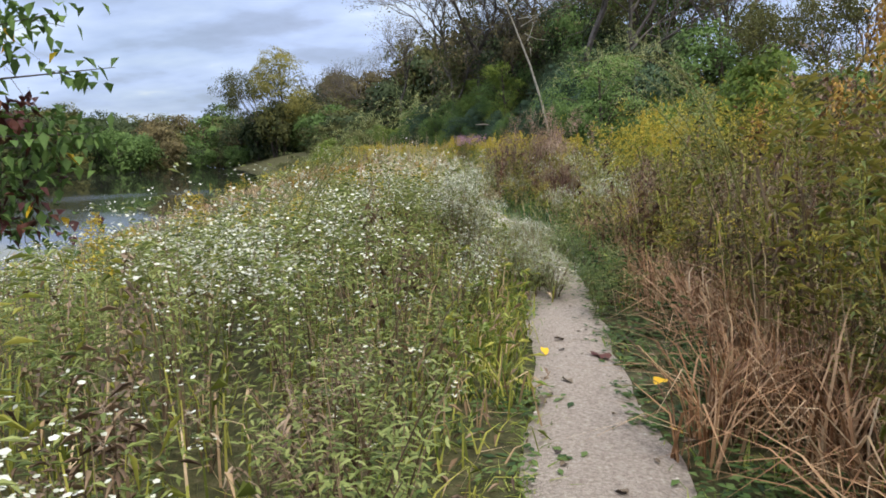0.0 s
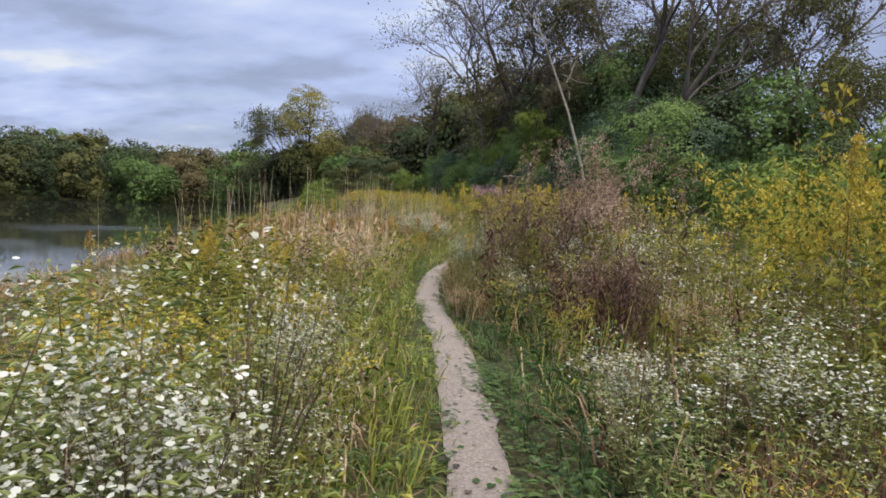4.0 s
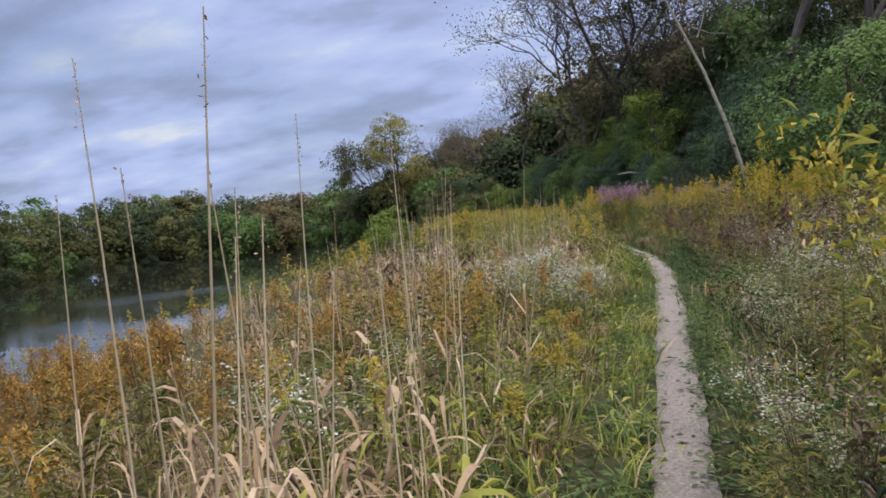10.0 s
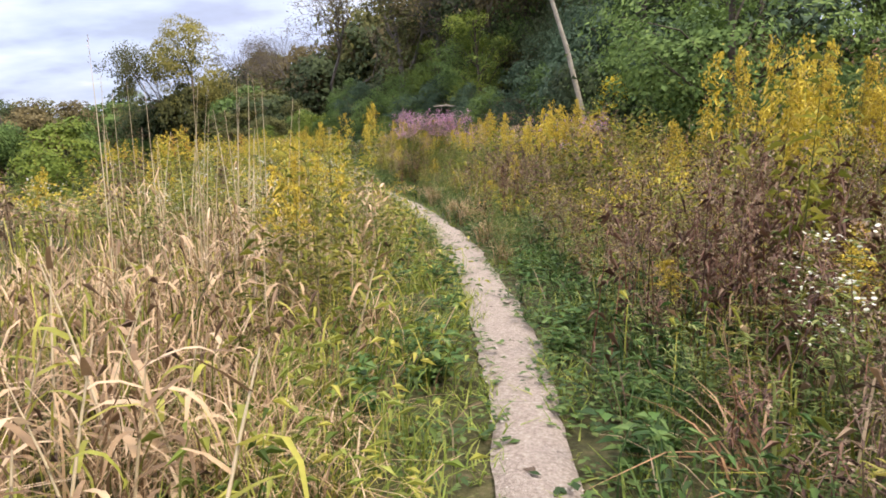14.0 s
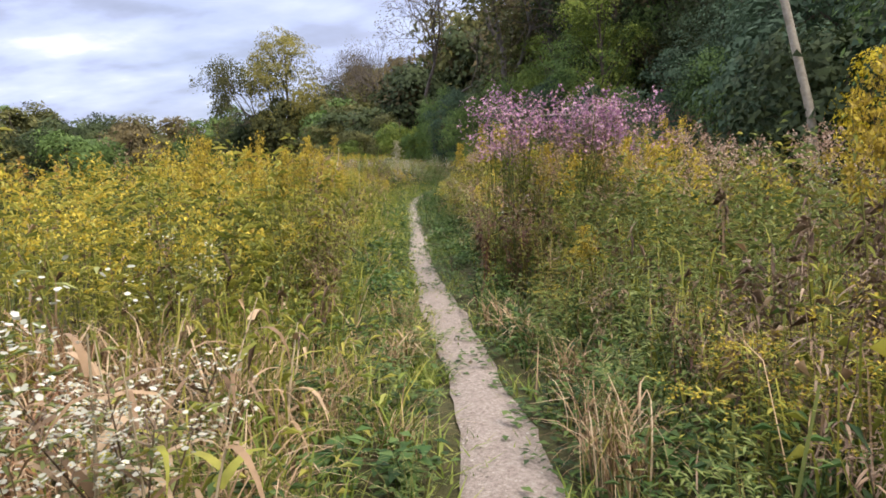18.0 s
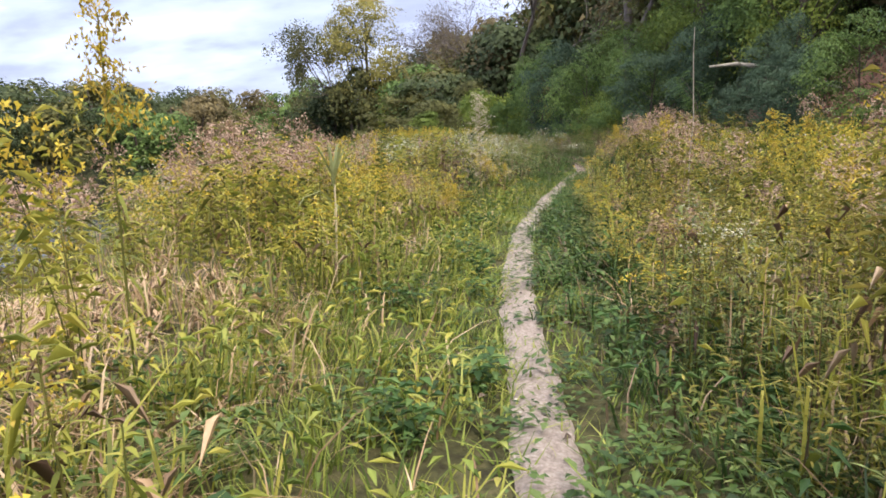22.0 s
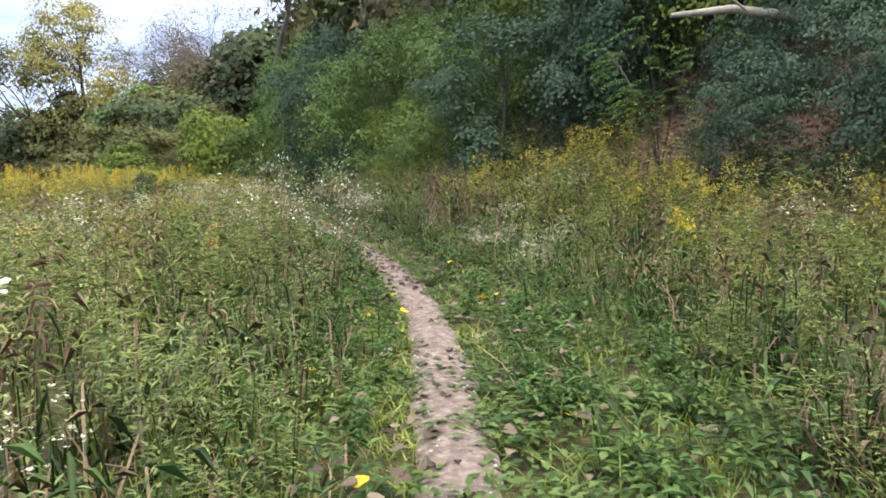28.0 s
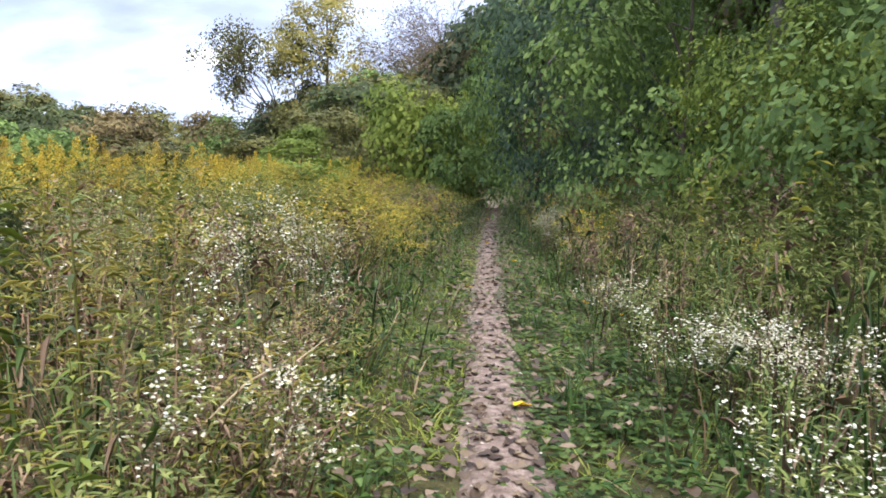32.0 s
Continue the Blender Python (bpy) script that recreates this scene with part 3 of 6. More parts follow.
def brown_stalk(rng, lod):
    """Withering weed: a few branched stems with hanging leaves and loose seeding tops."""
    g = Geo()
    g.lance = lod == 2
    for s in range((2, 3, 4)[lod]):
        a0, r0, h = rng.uniform(0, 6.28), rng.uniform(0.03, 0.26), rng.uniform(0.66, 0.97)
        t = np.linspace(0, 1, 5)[:, None]
        pts = np.array([math.cos(a0), math.sin(a0), 0.0]) * r0 * t ** 1.5 + np.concatenate([rng.normal(0, 0.03, (1, 2)) + 0 * t, h * t], 1)
        g.blade(pts[::2], 0.009, 0)
        for i in range((9, 14, 24)[lod]):
            q = along(pts, rng.uniform(0.10, 0.9))
            a = rng.uniform(0, 6.28)
            g.leaf(q, (math.cos(a), math.sin(a), rng.uniform(-0.7, 0.5)), (0.10, 0.078, 0.066)[lod] * rng.uniform(0.6, 1.15), (0.019, 0.012, 0.009)[lod], 1, rng.uniform(0.3, 0.9), 0.3)
        for i in range((3, 4, 6)[lod]):
            b0 = along(pts, rng.uniform(0.55, 0.98))
            a, r = rng.uniform(0, 6.28), rng.uniform(0.06, 0.17)
            e = b0 + (math.cos(a) * r, math.sin(a) * r, rng.uniform(0.02, 0.13))
            g.blade([b0, (b0 + e) / 2 + (0, 0, 0.02), e], 0.004, 0)
            q = rng.uniform(0.15, 1.05, (5, 9, 14)[lod])[:, None]
            c = b0 + (e - b0) * q
            g.scatter(c + rng.normal(0, 0.013, c.shape), (0.026, 0.016, 0.012)[lod], 2, rng, True)
    return g


def fluffy_head(rng, lod):
    g = Geo()
    g.lance = lod == 2
    pts = bend(rng, 0.88, 0.10)
    if lod == 2:
        g.tube(pts, [0.007, 0.006, 0.004, 0.003], 0)
    else:
        g.blade(pts, 0.012, 0)
    n = (10, 20, 28)[lod]
    for i in range(n):
        t = 0.08 + 0.8 * (i + rng.uniform(0, 1)) / n
        a = i * 2.4
        g.leaf(along(pts, t), (math.cos(a), math.sin(a), rng.uniform(-0.3, 0.5)), (0.12, 0.09, 0.08)[lod], (0.024, 0.017, 0.013)[lod], 1, rng.uniform(0.3, 0.8))
    top = pts[-1]
    for i in range((5, 9, 11)[lod]):
        a, r = i * 2.4, rng.uniform(0.06, 0.20)
        q = rng.uniform(0.05, 1, (14, 30, 38)[lod])
        c = top[None] + np.stack([np.cos(a) * r * q, np.sin(a) * r * q, -0.16 + 0.13 * np.sin(q * 2.6) + 0.018 * i], 1)
        g.scatter(c + rng.normal(0, 0.012, c.shape), (0.028, 0.014, 0.011)[lod], 2, rng, True)
    return g


ASTER_FULL = itertools.cycle((0.06, 0.45, 1.4, 2.5))   # how full of flowers the four shapes of bush are


def aster_bush(rng, lod, petals=0.0088, tips_n=(5, 7, 9), per=(4, 7, 8), span=0.30, low=0.62, short=0.66, full=0):
    g = Geo()
    g.lance = lod == 2
    full = full or next(ASTER_FULL)
    for i in range((3, 5, 6)[lod]):
        a, r = rng.uniform(0, 6.28), rng.uniform(0.08, span)
        t = np.linspace(0, 1, 4)[:, None]
        h = rng.uniform(short, 1.0)
        pts = np.concatenate([t ** 1.5 * r * np.array([[math.cos(a), math.sin(a)]]), t * h], 1)
        if lod == 2:
            g.tube(pts, [0.004, 0.0035, 0.003, 0.0015], 0)
        else:
            g.blade(pts, 0.008, 0)
        for j in range((10, 28, 40)[lod]):
            q = along(pts, rng.uniform(0.08, 1.0) ** 0.75)
            b = rng.uniform(0, 6.28)
            g.leaf(q + rng.normal(0, 0.035, 3), (math.cos(b), math.sin(b), rng.uniform(-0.1, 0.8)), (0.090, 0.050, 0.042)[lod], (0.024, 0.0130, 0.0100)[lod], 1, 0.3)
        for j in range(int(tips_n[lod] * full * rng.uniform(0.5, 1.3))):
            q = along(pts, rng.uniform(low, 1.0))
            b = rng.uniform(0, 6.28)
            e = q + np.array([math.cos(b), math.sin(b), rng.uniform(0.3, 1.1)]) * rng.uniform(0.05, 0.15)
            if lod == 2:
                g.blade([q, (q + e) / 2 - (0, 0, 0.01), e], 0.004, 0)
            for _ in range(int(rng.integers(1, per[lod] + 2))):
                c = e + rng.normal(0, 0.022, 3)
                nrm = np.array([rng.normal(0, 0.5), rng.normal(0, 0.5), 1.0])
                nrm /= np.linalg.norm(nrm)
                x = np.cross(nrm, (0.3, 1, 0.1))
                x /= np.linalg.norm(x)
                y = np.cross(nrm, x)
                rad = petals * rng.uniform(0.5, 1.15) * (1.3, 0.95, 0.95)[lod]
                if lod == 2:
                    th = np.arange(6) * math.pi / 3 + rng.uniform(0, 1)
                    ring = c + rad * (np.cos(th)[:, None] * x + np.sin(th)[:, None] * y) + nrm * 0.003
                    g.put(np.concatenate([[c], ring]), [(0, 1, 2), (0, 3, 4), (0, 5, 6), (0, 2, 3)], 2)
                    g.put([c + nrm * 0.004 + rad * 0.3 * x, c + nrm * 0.004 + rad * 0.3 * (y * 0.87 - x * 0.5), c + nrm * 0.004 - rad * 0.3 * (y * 0.87 + x * 0.5)], [(0, 1, 2)], 3)
                else:
                    if lod == 1:
                        g.put([c + rad * x, c + rad * (0.31 * x + 0.95 * y), c + rad * (0.59 * y - 0.81 * x), c - rad * (0.59 * y + 0.81 * x), c + rad * (0.31 * x - 0.95 * y)], [(0, 1, 2), (0, 2, 3), (0, 3, 4)], 2)
                    else:
                        g.put([c + rad * x, c + rad * y, c - rad * x, c - rad * y], [(0, 1, 2), (0, 2, 3)], 2)
    return g


def purple_bush(rng, lod):
    return aster_bush(rng, lod, 0.0125, (4, 6, 8), (7, 10, 12), 0.2, 0.92, 0.84, 0.9)


def tussock(rng, lod, droop=0.75, wide=0.40):
    g = Geo()
    for i in range((16, 34, 66)[lod]):
        a, h = rng.uniform(0, 6.28), rng.uniform(0.45, 1.0)
        r = rng.uniform(0.03, wide)
        b0 = rng.normal(0, 0.06, 2)
        d = np.array([math.cos(a), math.sin(a)])
        t = np.linspace(0, 1, (4, 4, 6)[lod])
        over = rng.uniform(droop - 0.5, droop) * (1 if droop < 0.8 else rng.uniform(0.5, 1))
        z = h * (t - max(0, over) * t ** 3) * 1.05
        xy = b0[None] + d[None] * (r * t ** 1.8 + max(0, over) * 0.30 * t ** 2.5)[:, None]
        g.blade(np.concatenate([xy, z[:, None]], 1), rng.uniform(0.007, 0.016) * (1.9, 1.2, 0.75)[lod], 0 if rng.uniform() < 0.8 else 1)
    return g


def arching_tussock(rng, lod):
    return tussock(rng, lod, 0.95, 0.55)


def reed(rng, lod):
    g = Geo()
    pts = bend(rng, rng.uniform(0.8, 1.0), 0.05, 5)
    g.tube(pts, [0.0030, 0.0030, 0.0026, 0.0018, 0.0008], 0)
    for j in range(6):
        t = rng.uniform(0.05, 0.5)
        a = rng.uniform(0, 6.28)
        q = along(pts, t)
        d = np.array([math.cos(a), math.sin(a), 0])
        L = rng.uniform(0.08, 0.16)
        g.blade([q, q + d * L * 0.5 + (0, 0, L * 0.5), q + d * L + (0, 0, L * 0.35), q + d * L * 1.25 - (0, 0, L * 0.15)], 0.010, 1)
    c = pts[-1][None] + np.stack([rng.normal(0, 0.003, 12), rng.normal(0, 0.003, 12), -np.linspace(0, 0.09, 12)], 1)
    g.scatter(c, 0.0055, 2, rng)
    return g


def grass_tuft(rng, lod):
    g = Geo()
    for i in range(17):
        a, h, r = rng.uniform(0, 6.28), rng.uniform(0.4, 1.0), rng.uniform(0.1, 0.8)
        b0 = rng.normal(0, 0.32, 2)
        d = np.array([math.cos(a), math.sin(a)])
        t = np.array([0, 0.55, 1.0]) if i % 2 else np.array([0, 1.0])
        g.blade(np.concatenate([b0[None] + d[None] * (r * t ** 1.7)[:, None], (h * (t - 0.25 * t ** 3))[:, None]], 1), 0.05, 0)
    return g


def herb_patch(rng, lod):
    g = Geo()
    k = 24
    c = np.concatenate([rng.normal(0, 0.5, (k, 2)), rng.uniform(0.15, 0.9, (k, 1))], 1)
    for q in c:
        a = rng.uniform(0, 6.28)
        g.leaf(q, (math.cos(a), math.sin(a), rng.uniform(-0.1, 0.5)), rng.uniform(0.22, 0.45), rng.uniform(0.12, 0.22), 0, 0.15)
    return g


def thatch(rng, lod):
    g = Geo()
    for i in range(10):
        a, h = rng.uniform(0, 6.28), rng.uniform(0.15, 1.0)
        b0 = rng.normal(0, 0.45, 2)
        d = np.array([math.cos(a), math.sin(a)]) * rng.uniform(0.1, 0.9)
        g.blade([(b0[0], b0[1], 0), (b0[0] + d[0] * 0.4, b0[1] + d[1] * 0.4, h * 0.75), (b0[0] + d[0], b0[1] + d[1], h * rng.uniform(0.6, 1.0))], 0.036, int(rng.uniform() < 0.65))
    for i in range(6):
        a = rng.uniform(0, 6.28)
        g.leaf((*rng.normal(0, 0.45, 2), rng.uniform(0.1, 0.8)), (math.cos(a), math.sin(a), rng.uniform(-0.6, 0.5)), 0.22, 0.05, int(rng.integers(0, 3)), 0.4)
    return g


def broad_herb(rng, lod):
    g = Geo()
    for i in range(5):
        a = rng.uniform(0, 6.28)
        r = rng.uniform(0.15, 0.55)
        h = rng.uniform(0.5, 1.0)
        t = np.linspace(0, 1, 4)[:, None]
        pts = np.concatenate([t ** 1.5 * r * np.array([[math.cos(a), math.sin(a)]]), t * h], 1)
        g.blade(pts, 0.02, 0)
        for j in range((7, 9, 10)[lod]):
            q = along(pts, min(1.0, 0.2 + 0.85 * j / 9))
            b = j * 1.6 + rng.uniform(-0.4, 0.4)
            g.leaf(q, (math.cos(b), math.sin(b), rng.uniform(0.0, 0.6)), rng.uniform(0.20, 0.36), rng.uniform(0.10, 0.18), 1, 0.3, 0.12)
    return g


def broad_cane(rng, lod):
    g = Geo()
    pts = bend(rng, 0.9, 0.10, 5)
    g.tube(pts, [0.006, 0.006, 0.005, 0.004, 0.002], 0, 4)
    for j in range(11):
        t = 0.1 + 0.85 * j / 11
        a = j * 2.4 + rng.uniform(-0.5, 0.5)
        q = along(pts, t)
        d = np.array([math.cos(a), math.sin(a), 0])
        L = rng.uniform(0.22, 0.40)
        side = np.array([-d[1], d[0], 0]) * rng.uniform(-0.25, 0.25)
        k = np.linspace(0, 1, 6)[:, None]
        drop = rng.uniform(0.6, 1.5)
        c = q + (d + side * k) * L * (k * (1 - 0.3 * k)) + np.concatenate([0 * k, 0 * k, L * (0.75 * k - drop * k ** 2.2)], 1)
        g.blade(c, rng.uniform(0.022, 0.036), 1 if rng.uniform() < 0.8 else 2)
    return g


def daisy(rng, lod):
    g = Geo()
    pts = bend(rng, 0.97, 0.08)
    g.tube(pts, [0.005, 0.004, 0.004, 0.003], 0)
    for i in range(12):
        a = i * 2.4
        g.leaf(along(pts, 0.1 + 0.07 * i), (math.cos(a), math.sin(a), 0.4), 0.10, 0.03, 1, 0.3)
    for h in range(int(rng.integers(1, 3))):
        c = pts[-1] + np.array([rng.normal(0, 0.05), rng.normal(0, 0.05), -0.04 * h]) * (h > 0)
        nrm = np.array([rng.normal(0, 0.3), -0.6 + rng.normal(0, 0.3), 1.0])
        nrm /= np.linalg.norm(nrm)
        x = np.cross(nrm, (0.3, 1, 0.1))
        x /= np.linalg.norm(x)
        y = np.cross(nrm, x)
        for i in range(9):
            th = i * 2 * math.pi / 9
            d = math.cos(th) * x + math.sin(th) * y
            g.leaf(c, d, 0.019, 0.008, 2, 0.0, 0.1, nrm)
        th = np.arange(6) * math.pi / 3
        g.put(np.concatenate([[c + nrm * 0.007], c + nrm * 0.003 + 0.006 * (np.cos(th)[:, None] * x + np.sin(th)[:, None] * y)]), [(0, 1 + i, 1 + (i + 1) % 6) for i in range(6)], 3)
        if h:
            g.blade([pts[-2], (pts[-2] + c) / 2, c], 0.004, 0)
    return g


KINDS = {
    # name: builder, materials by slot, part names by slot, label, category
    "goldenrod": (goldenrod, ["stem", "goldleaf", "gold"], ["stem", "foliage", "flower_plume"], "goldenrod with a drooping yellow flower plume and narrow green leaves", "wildflower"),
    "leafy_weed": (leafy_stalk, ["stem", "goldleaf"], ["stem", "foliage"], "tall leafy green weed with long narrow leaves", "weed"),
    "feathery_green_weed": (fine_stalk, ["stem", "feather"], ["stem", "foliage"], "feathery green weed with many short narrow leaves", "weed"),
    "dead_weed": (brown_stalk, ["drystem", "brown", "drystem"], ["stem", "foliage", "seed_head"], "withered brown weed with curled leaves and a dry seed head", "weed"),
    "wine_weed": (brown_stalk, ["wine", "winebrown", "brown"], ["stem", "foliage", "seed_head"], "weed with wine-red stems and faded brown seed heads", "weed"),
    "olive_bushy_weed": (fine_stalk, ["drystem", "olive"], ["stem", "foliage"], "bushy olive-green weed with arching stems and narrow leaves", "weed"),
    "bushy_goldenrod": (gold_bush, ["stem", "goldleaf", "gold"], ["stem", "foliage", "flower_plume"], "bushy goldenrod with soft yellow sprays over light green leaves", "wildflower"),
    "rusty_bushy_weed": (fine_stalk, ["wine", "rust"], ["stem", "foliage"], "bushy weed withered to rust brown on wine-red stems", "weed"),
    "rusty_goldenrod": (goldenrod, ["drystem", "olive", "rustgold"], ["stem", "foliage", "flower_plume"], "fading goldenrod with rust-orange plume and olive leaves", "wildflower"),
    "dark_leafy_weed": (leafy_stalk, ["stem", "green"], ["stem", "foliage"], "dark green leafy weed with long narrow drooping leaves", "weed"),
    "seeding_weed": (fluffy_head, ["drystem", "olive", "fluff"], ["stem", "foliage", "seed_head"], "weed gone to seed with pinkish tan fluffy head", "weed"),
    "white_aster": (aster_bush, ["drystem", "asterleaf", "white", "eye"], ["stem", "foliage", "bloom", "bloom_centre"], "bushy wild aster covered in small white flowers", "wildflower"),
    "purple_aster": (purple_bush, ["stem", "green", "purple", "eye"], ["stem", "foliage", "bloom", "bloom_centre"], "tall wild aster with pink and purple flower heads", "wildflower"),
    "dry_grass_tussock": (tussock, ["tan", "olive"], ["dry_blade", "green_blade"], "arching tussock of dry tan meadow grass", "grass"),
    "rusty_grass_tussock": (arching_tussock, ["rust", "tan"], ["rusty_blade", "dry_blade"], "arching tussock of rust-brown dry grass", "grass"),
    "broad_leaf_herb": (broad_herb, ["stem", "broad"], ["stem", "foliage"], "low herb with broad fresh green leaves beside the path", "herb"),
    "withered_cane": (broad_cane, ["straw", "tan", "goldleaf"], ["stem", "dry_leaf", "green_leaf"], "withered cane with broad drooping pinkish tan leaves", "reed"),
    "yellow_daisy": (daisy, ["stem", "green", "yellow", "brown"], ["stem", "foliage", "petals", "flower_centre"], "small yellow daisy-like flower on a thin green stem", "wildflower"),
    "tall_reed": (reed, ["straw", "tan", "fluff"], ["stem", "foliage", "seed_head"], "tall straw-coloured reed stems with thin seed heads", "reed"),
}
rng0 = np.random.default_rng(7)
FINE = {k: [d[0](rng0, 2) for _ in range(4)] for k, d in KINDS.items()}
MID = {k: [d[0](rng0, 1).arrays() for _ in range(4)] for k, d in KINDS.items()}
ROUGH = {k: [d[0](rng0, 0).arrays() for _ in range(4)] for k, d in KINDS.items()}

# ---------------------------------------------------------------- zones along the path: kinds, height, verge
F_, O_, D_, V_, Q_, H_ = "feathery_green_weed", "rusty_goldenrod", "dark_leafy_weed", "olive_bushy_weed", "rusty_bushy_weed", "bushy_goldenrod"
G_, L_, B_, W_, S_, A_, T_, R_ = "goldenrod", "leafy_weed", "dead_weed", "wine_weed", "seeding_weed", "white_aster", "dry_grass_tussock", "rusty_grass_tussock"
LEFT = [
    (0, 11.2, 1.02, 0.04, {A_: 3, F_: 3.0, B_: 1.2, L_: 0.5}),
    (11.2, 18, 1.18, 0.02, {A_: 10, G_: 0.5, F_: 1.2, B_: 0.3}),
    (18, 19.5, 0.95, 0.15, {A_: 4, G_: 1.2, H_: 1.3, F_: 1.5}),
    (19.5, 23.5, 0.92, 0.22, {F_: 2.2, L_: 3.6, G_: 0.8, H_: 0.88, V_: 1.0, A_: 0.8, T_: 0.4}),
    (23.5, 27, 0.85, 0.30, {O_: 1.6, R_: 3.0, T_: 4, F_: 0.9, A_: 0.9, B_: 0.8}),
    (27, 32, 0.82, 0.45, {T_: 2.0, O_: 2.2, G_: 0.7, H_: 0.77, A_: 1.0, F_: 1.0, R_: 1.4}),
    (32, 38, 1.00, 0.50, {T_: 8, G_: 0.9, A_: 0.8, B_: 0.8, R_: 1.0, F_: 0.4}),
    (38, 43, 1.05, 0.34, {T_: 4, F_: 1.2, G_: 0.8, H_: 0.88, B_: 0.6, A_: 1.2}),
    (43, 45.2, 1.05, 0.60, {T_: 5, R_: 1.2, G_: 0.8, H_: 0.88, A_: 1.2, B_: 1}),
    (45.2, 50.6, 1.20, 0.60, {G_: 2.4, H_: 2.6, L_: 4.0, O_: 1.0, F_: 1.2, B_: 1.1, W_: 0.6}),
    (50.6, 53.7, 1.20, 0.60, {G_: 4.4, H_: 3.6, L_: 3.0, O_: 0.8, F_: 1.0, B_: 0.8}),
    (53.7, 55.9, 0.66, 0.95, {T_: 4, L_: 1.6, F_: 1.4, H_: 0.8, R_: 0.6}),
    (55.9, 56.2, 1.10, 0.70, {G_: 1.6, H_: 2.4, L_: 3.4, S_: 1.6, F_: 1.2}),
    (56.2, 58.3, 1.06, 0.65, {S_: 5, L_: 2.4, G_: 0.8, H_: 0.88, T_: 0.8}),
    (58.3, 60.5, 1.04, 0.65, {G_: 1.6, H_: 1.8, L_: 1.8, S_: 0.8, F_: 1.6, T_: 0.8}),
    (60.5, 66, 1.02, 0.55, {G_: 0.35, H_: 0.8, A_: 2.0, L_: 1.2, F_: 1.8, V_: 1.4, B_: 0.6, T_: 3.2}),
    (66, 72, 0.98, 0.45, {A_: 3.4, G_: 0.3, H_: 0.66, B_: 0.8, D_: 0.8, T_: 0.4, F_: 3.2}),
    (72, 77.5, 0.84, 0.50, {A_: 1.7, B_: 1.8, D_: 0.7, V_: 1.4, F_: 3.2, H_: 0.5}),
    (77.5, 81.5, 0.84, 0.50, {A_: 0.6, B_: 2.8, D_: 0.9, V_: 1.6, F_: 2.8, W_: 0.9}),
    (81.5, 100, 0.90, 0.50, {A_: 0.4, B_: 1.2, D_: 0.8, V_: 2.0, F_: 2.6, H_: 2.0}),
]
RIGHT = [
    (0, 12.5, 2.55, 0.75, {V_: 4.5, O_: 1.8, F_: 1.4, Q_: 1.0, B_: 1.4, G_: 0.5, H_: 0.55}),
    (12.5, 16.5, 2.3, 0.75, {V_: 3.2, O_: 1.4, F_: 1.2, Q_: 2.0, W_: 2.2, B_: 1.8}),
    (16.5, 24, 1.10, 0.45, {A_: 2.4, W_: 1.2, G_: 0.7, H_: 0.77, F_: 2.0, V_: 2.0, R_: 1.2, B_: 1.4}),
    (24, 29.5, 1.15, 0.25, {V_: 2.4, F_: 2.0, G_: 0.7, H_: 0.77, A_: 1.2, T_: 1.2, B_: 1.0, R_: 0.6}),
    (29.5, 34, 0.85, 0.28, {A_: 1.7, T_: 1.8, F_: 2.0, V_: 1.4, B_: 1, R_: 0.8, G_: 0.4}),
    (34, 41, 1.06, 0.55, {B_: 2.4, W_: 2.2, V_: 2.6, G_: 0.6, H_: 0.66, F_: 1.6, A_: 0.9, R_: 0.8}),
    (41, 47, 1.42, 0.62, {F_: 2.0, L_: 1.4, G_: 1.1, H_: 1.2, V_: 1.8, B_: 1.8, W_: 0.8}),
    (47, 56, 1.42, 0.60, {G_: 0.9, H_: 0.6, V_: 3.4, L_: 1.0, F_: 1.8, S_: 1.2, B_: 0.8, A_: 0.5}),
    (56, 60, 1.02, 0.60, {G_: 1, H_: 1.1, V_: 2.0, T_: 1.0, S_: 1.2, L_: 0.8, F_: 1}),
    (60, 68, 1.40, 0.62, {G_: 1.3, H_: 3.2, V_: 2.0, L_: 1.6, F_: 1.8, S_: 0.7, A_: 0.6}),
    (68, 76, 0.80, 1.05, {B_: 1.1, A_: 2.6, F_: 2.8, D_: 1.6, V_: 0.8, G_: 0.12, R_: 1.0}),
    (76, 100, 1.14, 0.60, {A_: 1.8, B_: 1.4, D_: 0.8, V_: 0.6, F_: 4.2, L_: 1.2, H_: 0.8}),
]
rng = np.random.default_rng(21)
planted = {k: [] for k in KINDS}   # rows: x, y, z, turn, size, tall, lean x, lean y, distance from the path's edge


WALK_Y = np.array([0, 8, 16, 18, 20, 22, 24, 26, 45, 50, 60, 140])
WALK_OFF = np.array([-0.3, -0.3, -0.1, -0.25, -0.4, -0.5, -0.3, -0.15, -0.33, -0.1, 0.0, 0.0])


def plant(kind, x, y, turn, size, tall, lx, ly, off):
    if kind in (A_, F_, V_, B_, G_, R_) and abs(x - 3.4) < 0.6 and 19.6 < y < 22.7:   # the wine-red clump stands free
        return
    if tall > 0.35 and abs(x - float(path_x(y)) - float(np.interp(y, WALK_Y, WALK_OFF))) < (0.44 if tall < 0.7 else 0.56):
        return
    planted[kind].append((x, y, float(ground_z(x, y)) - 0.02, turn, size, tall, lx, ly, off))


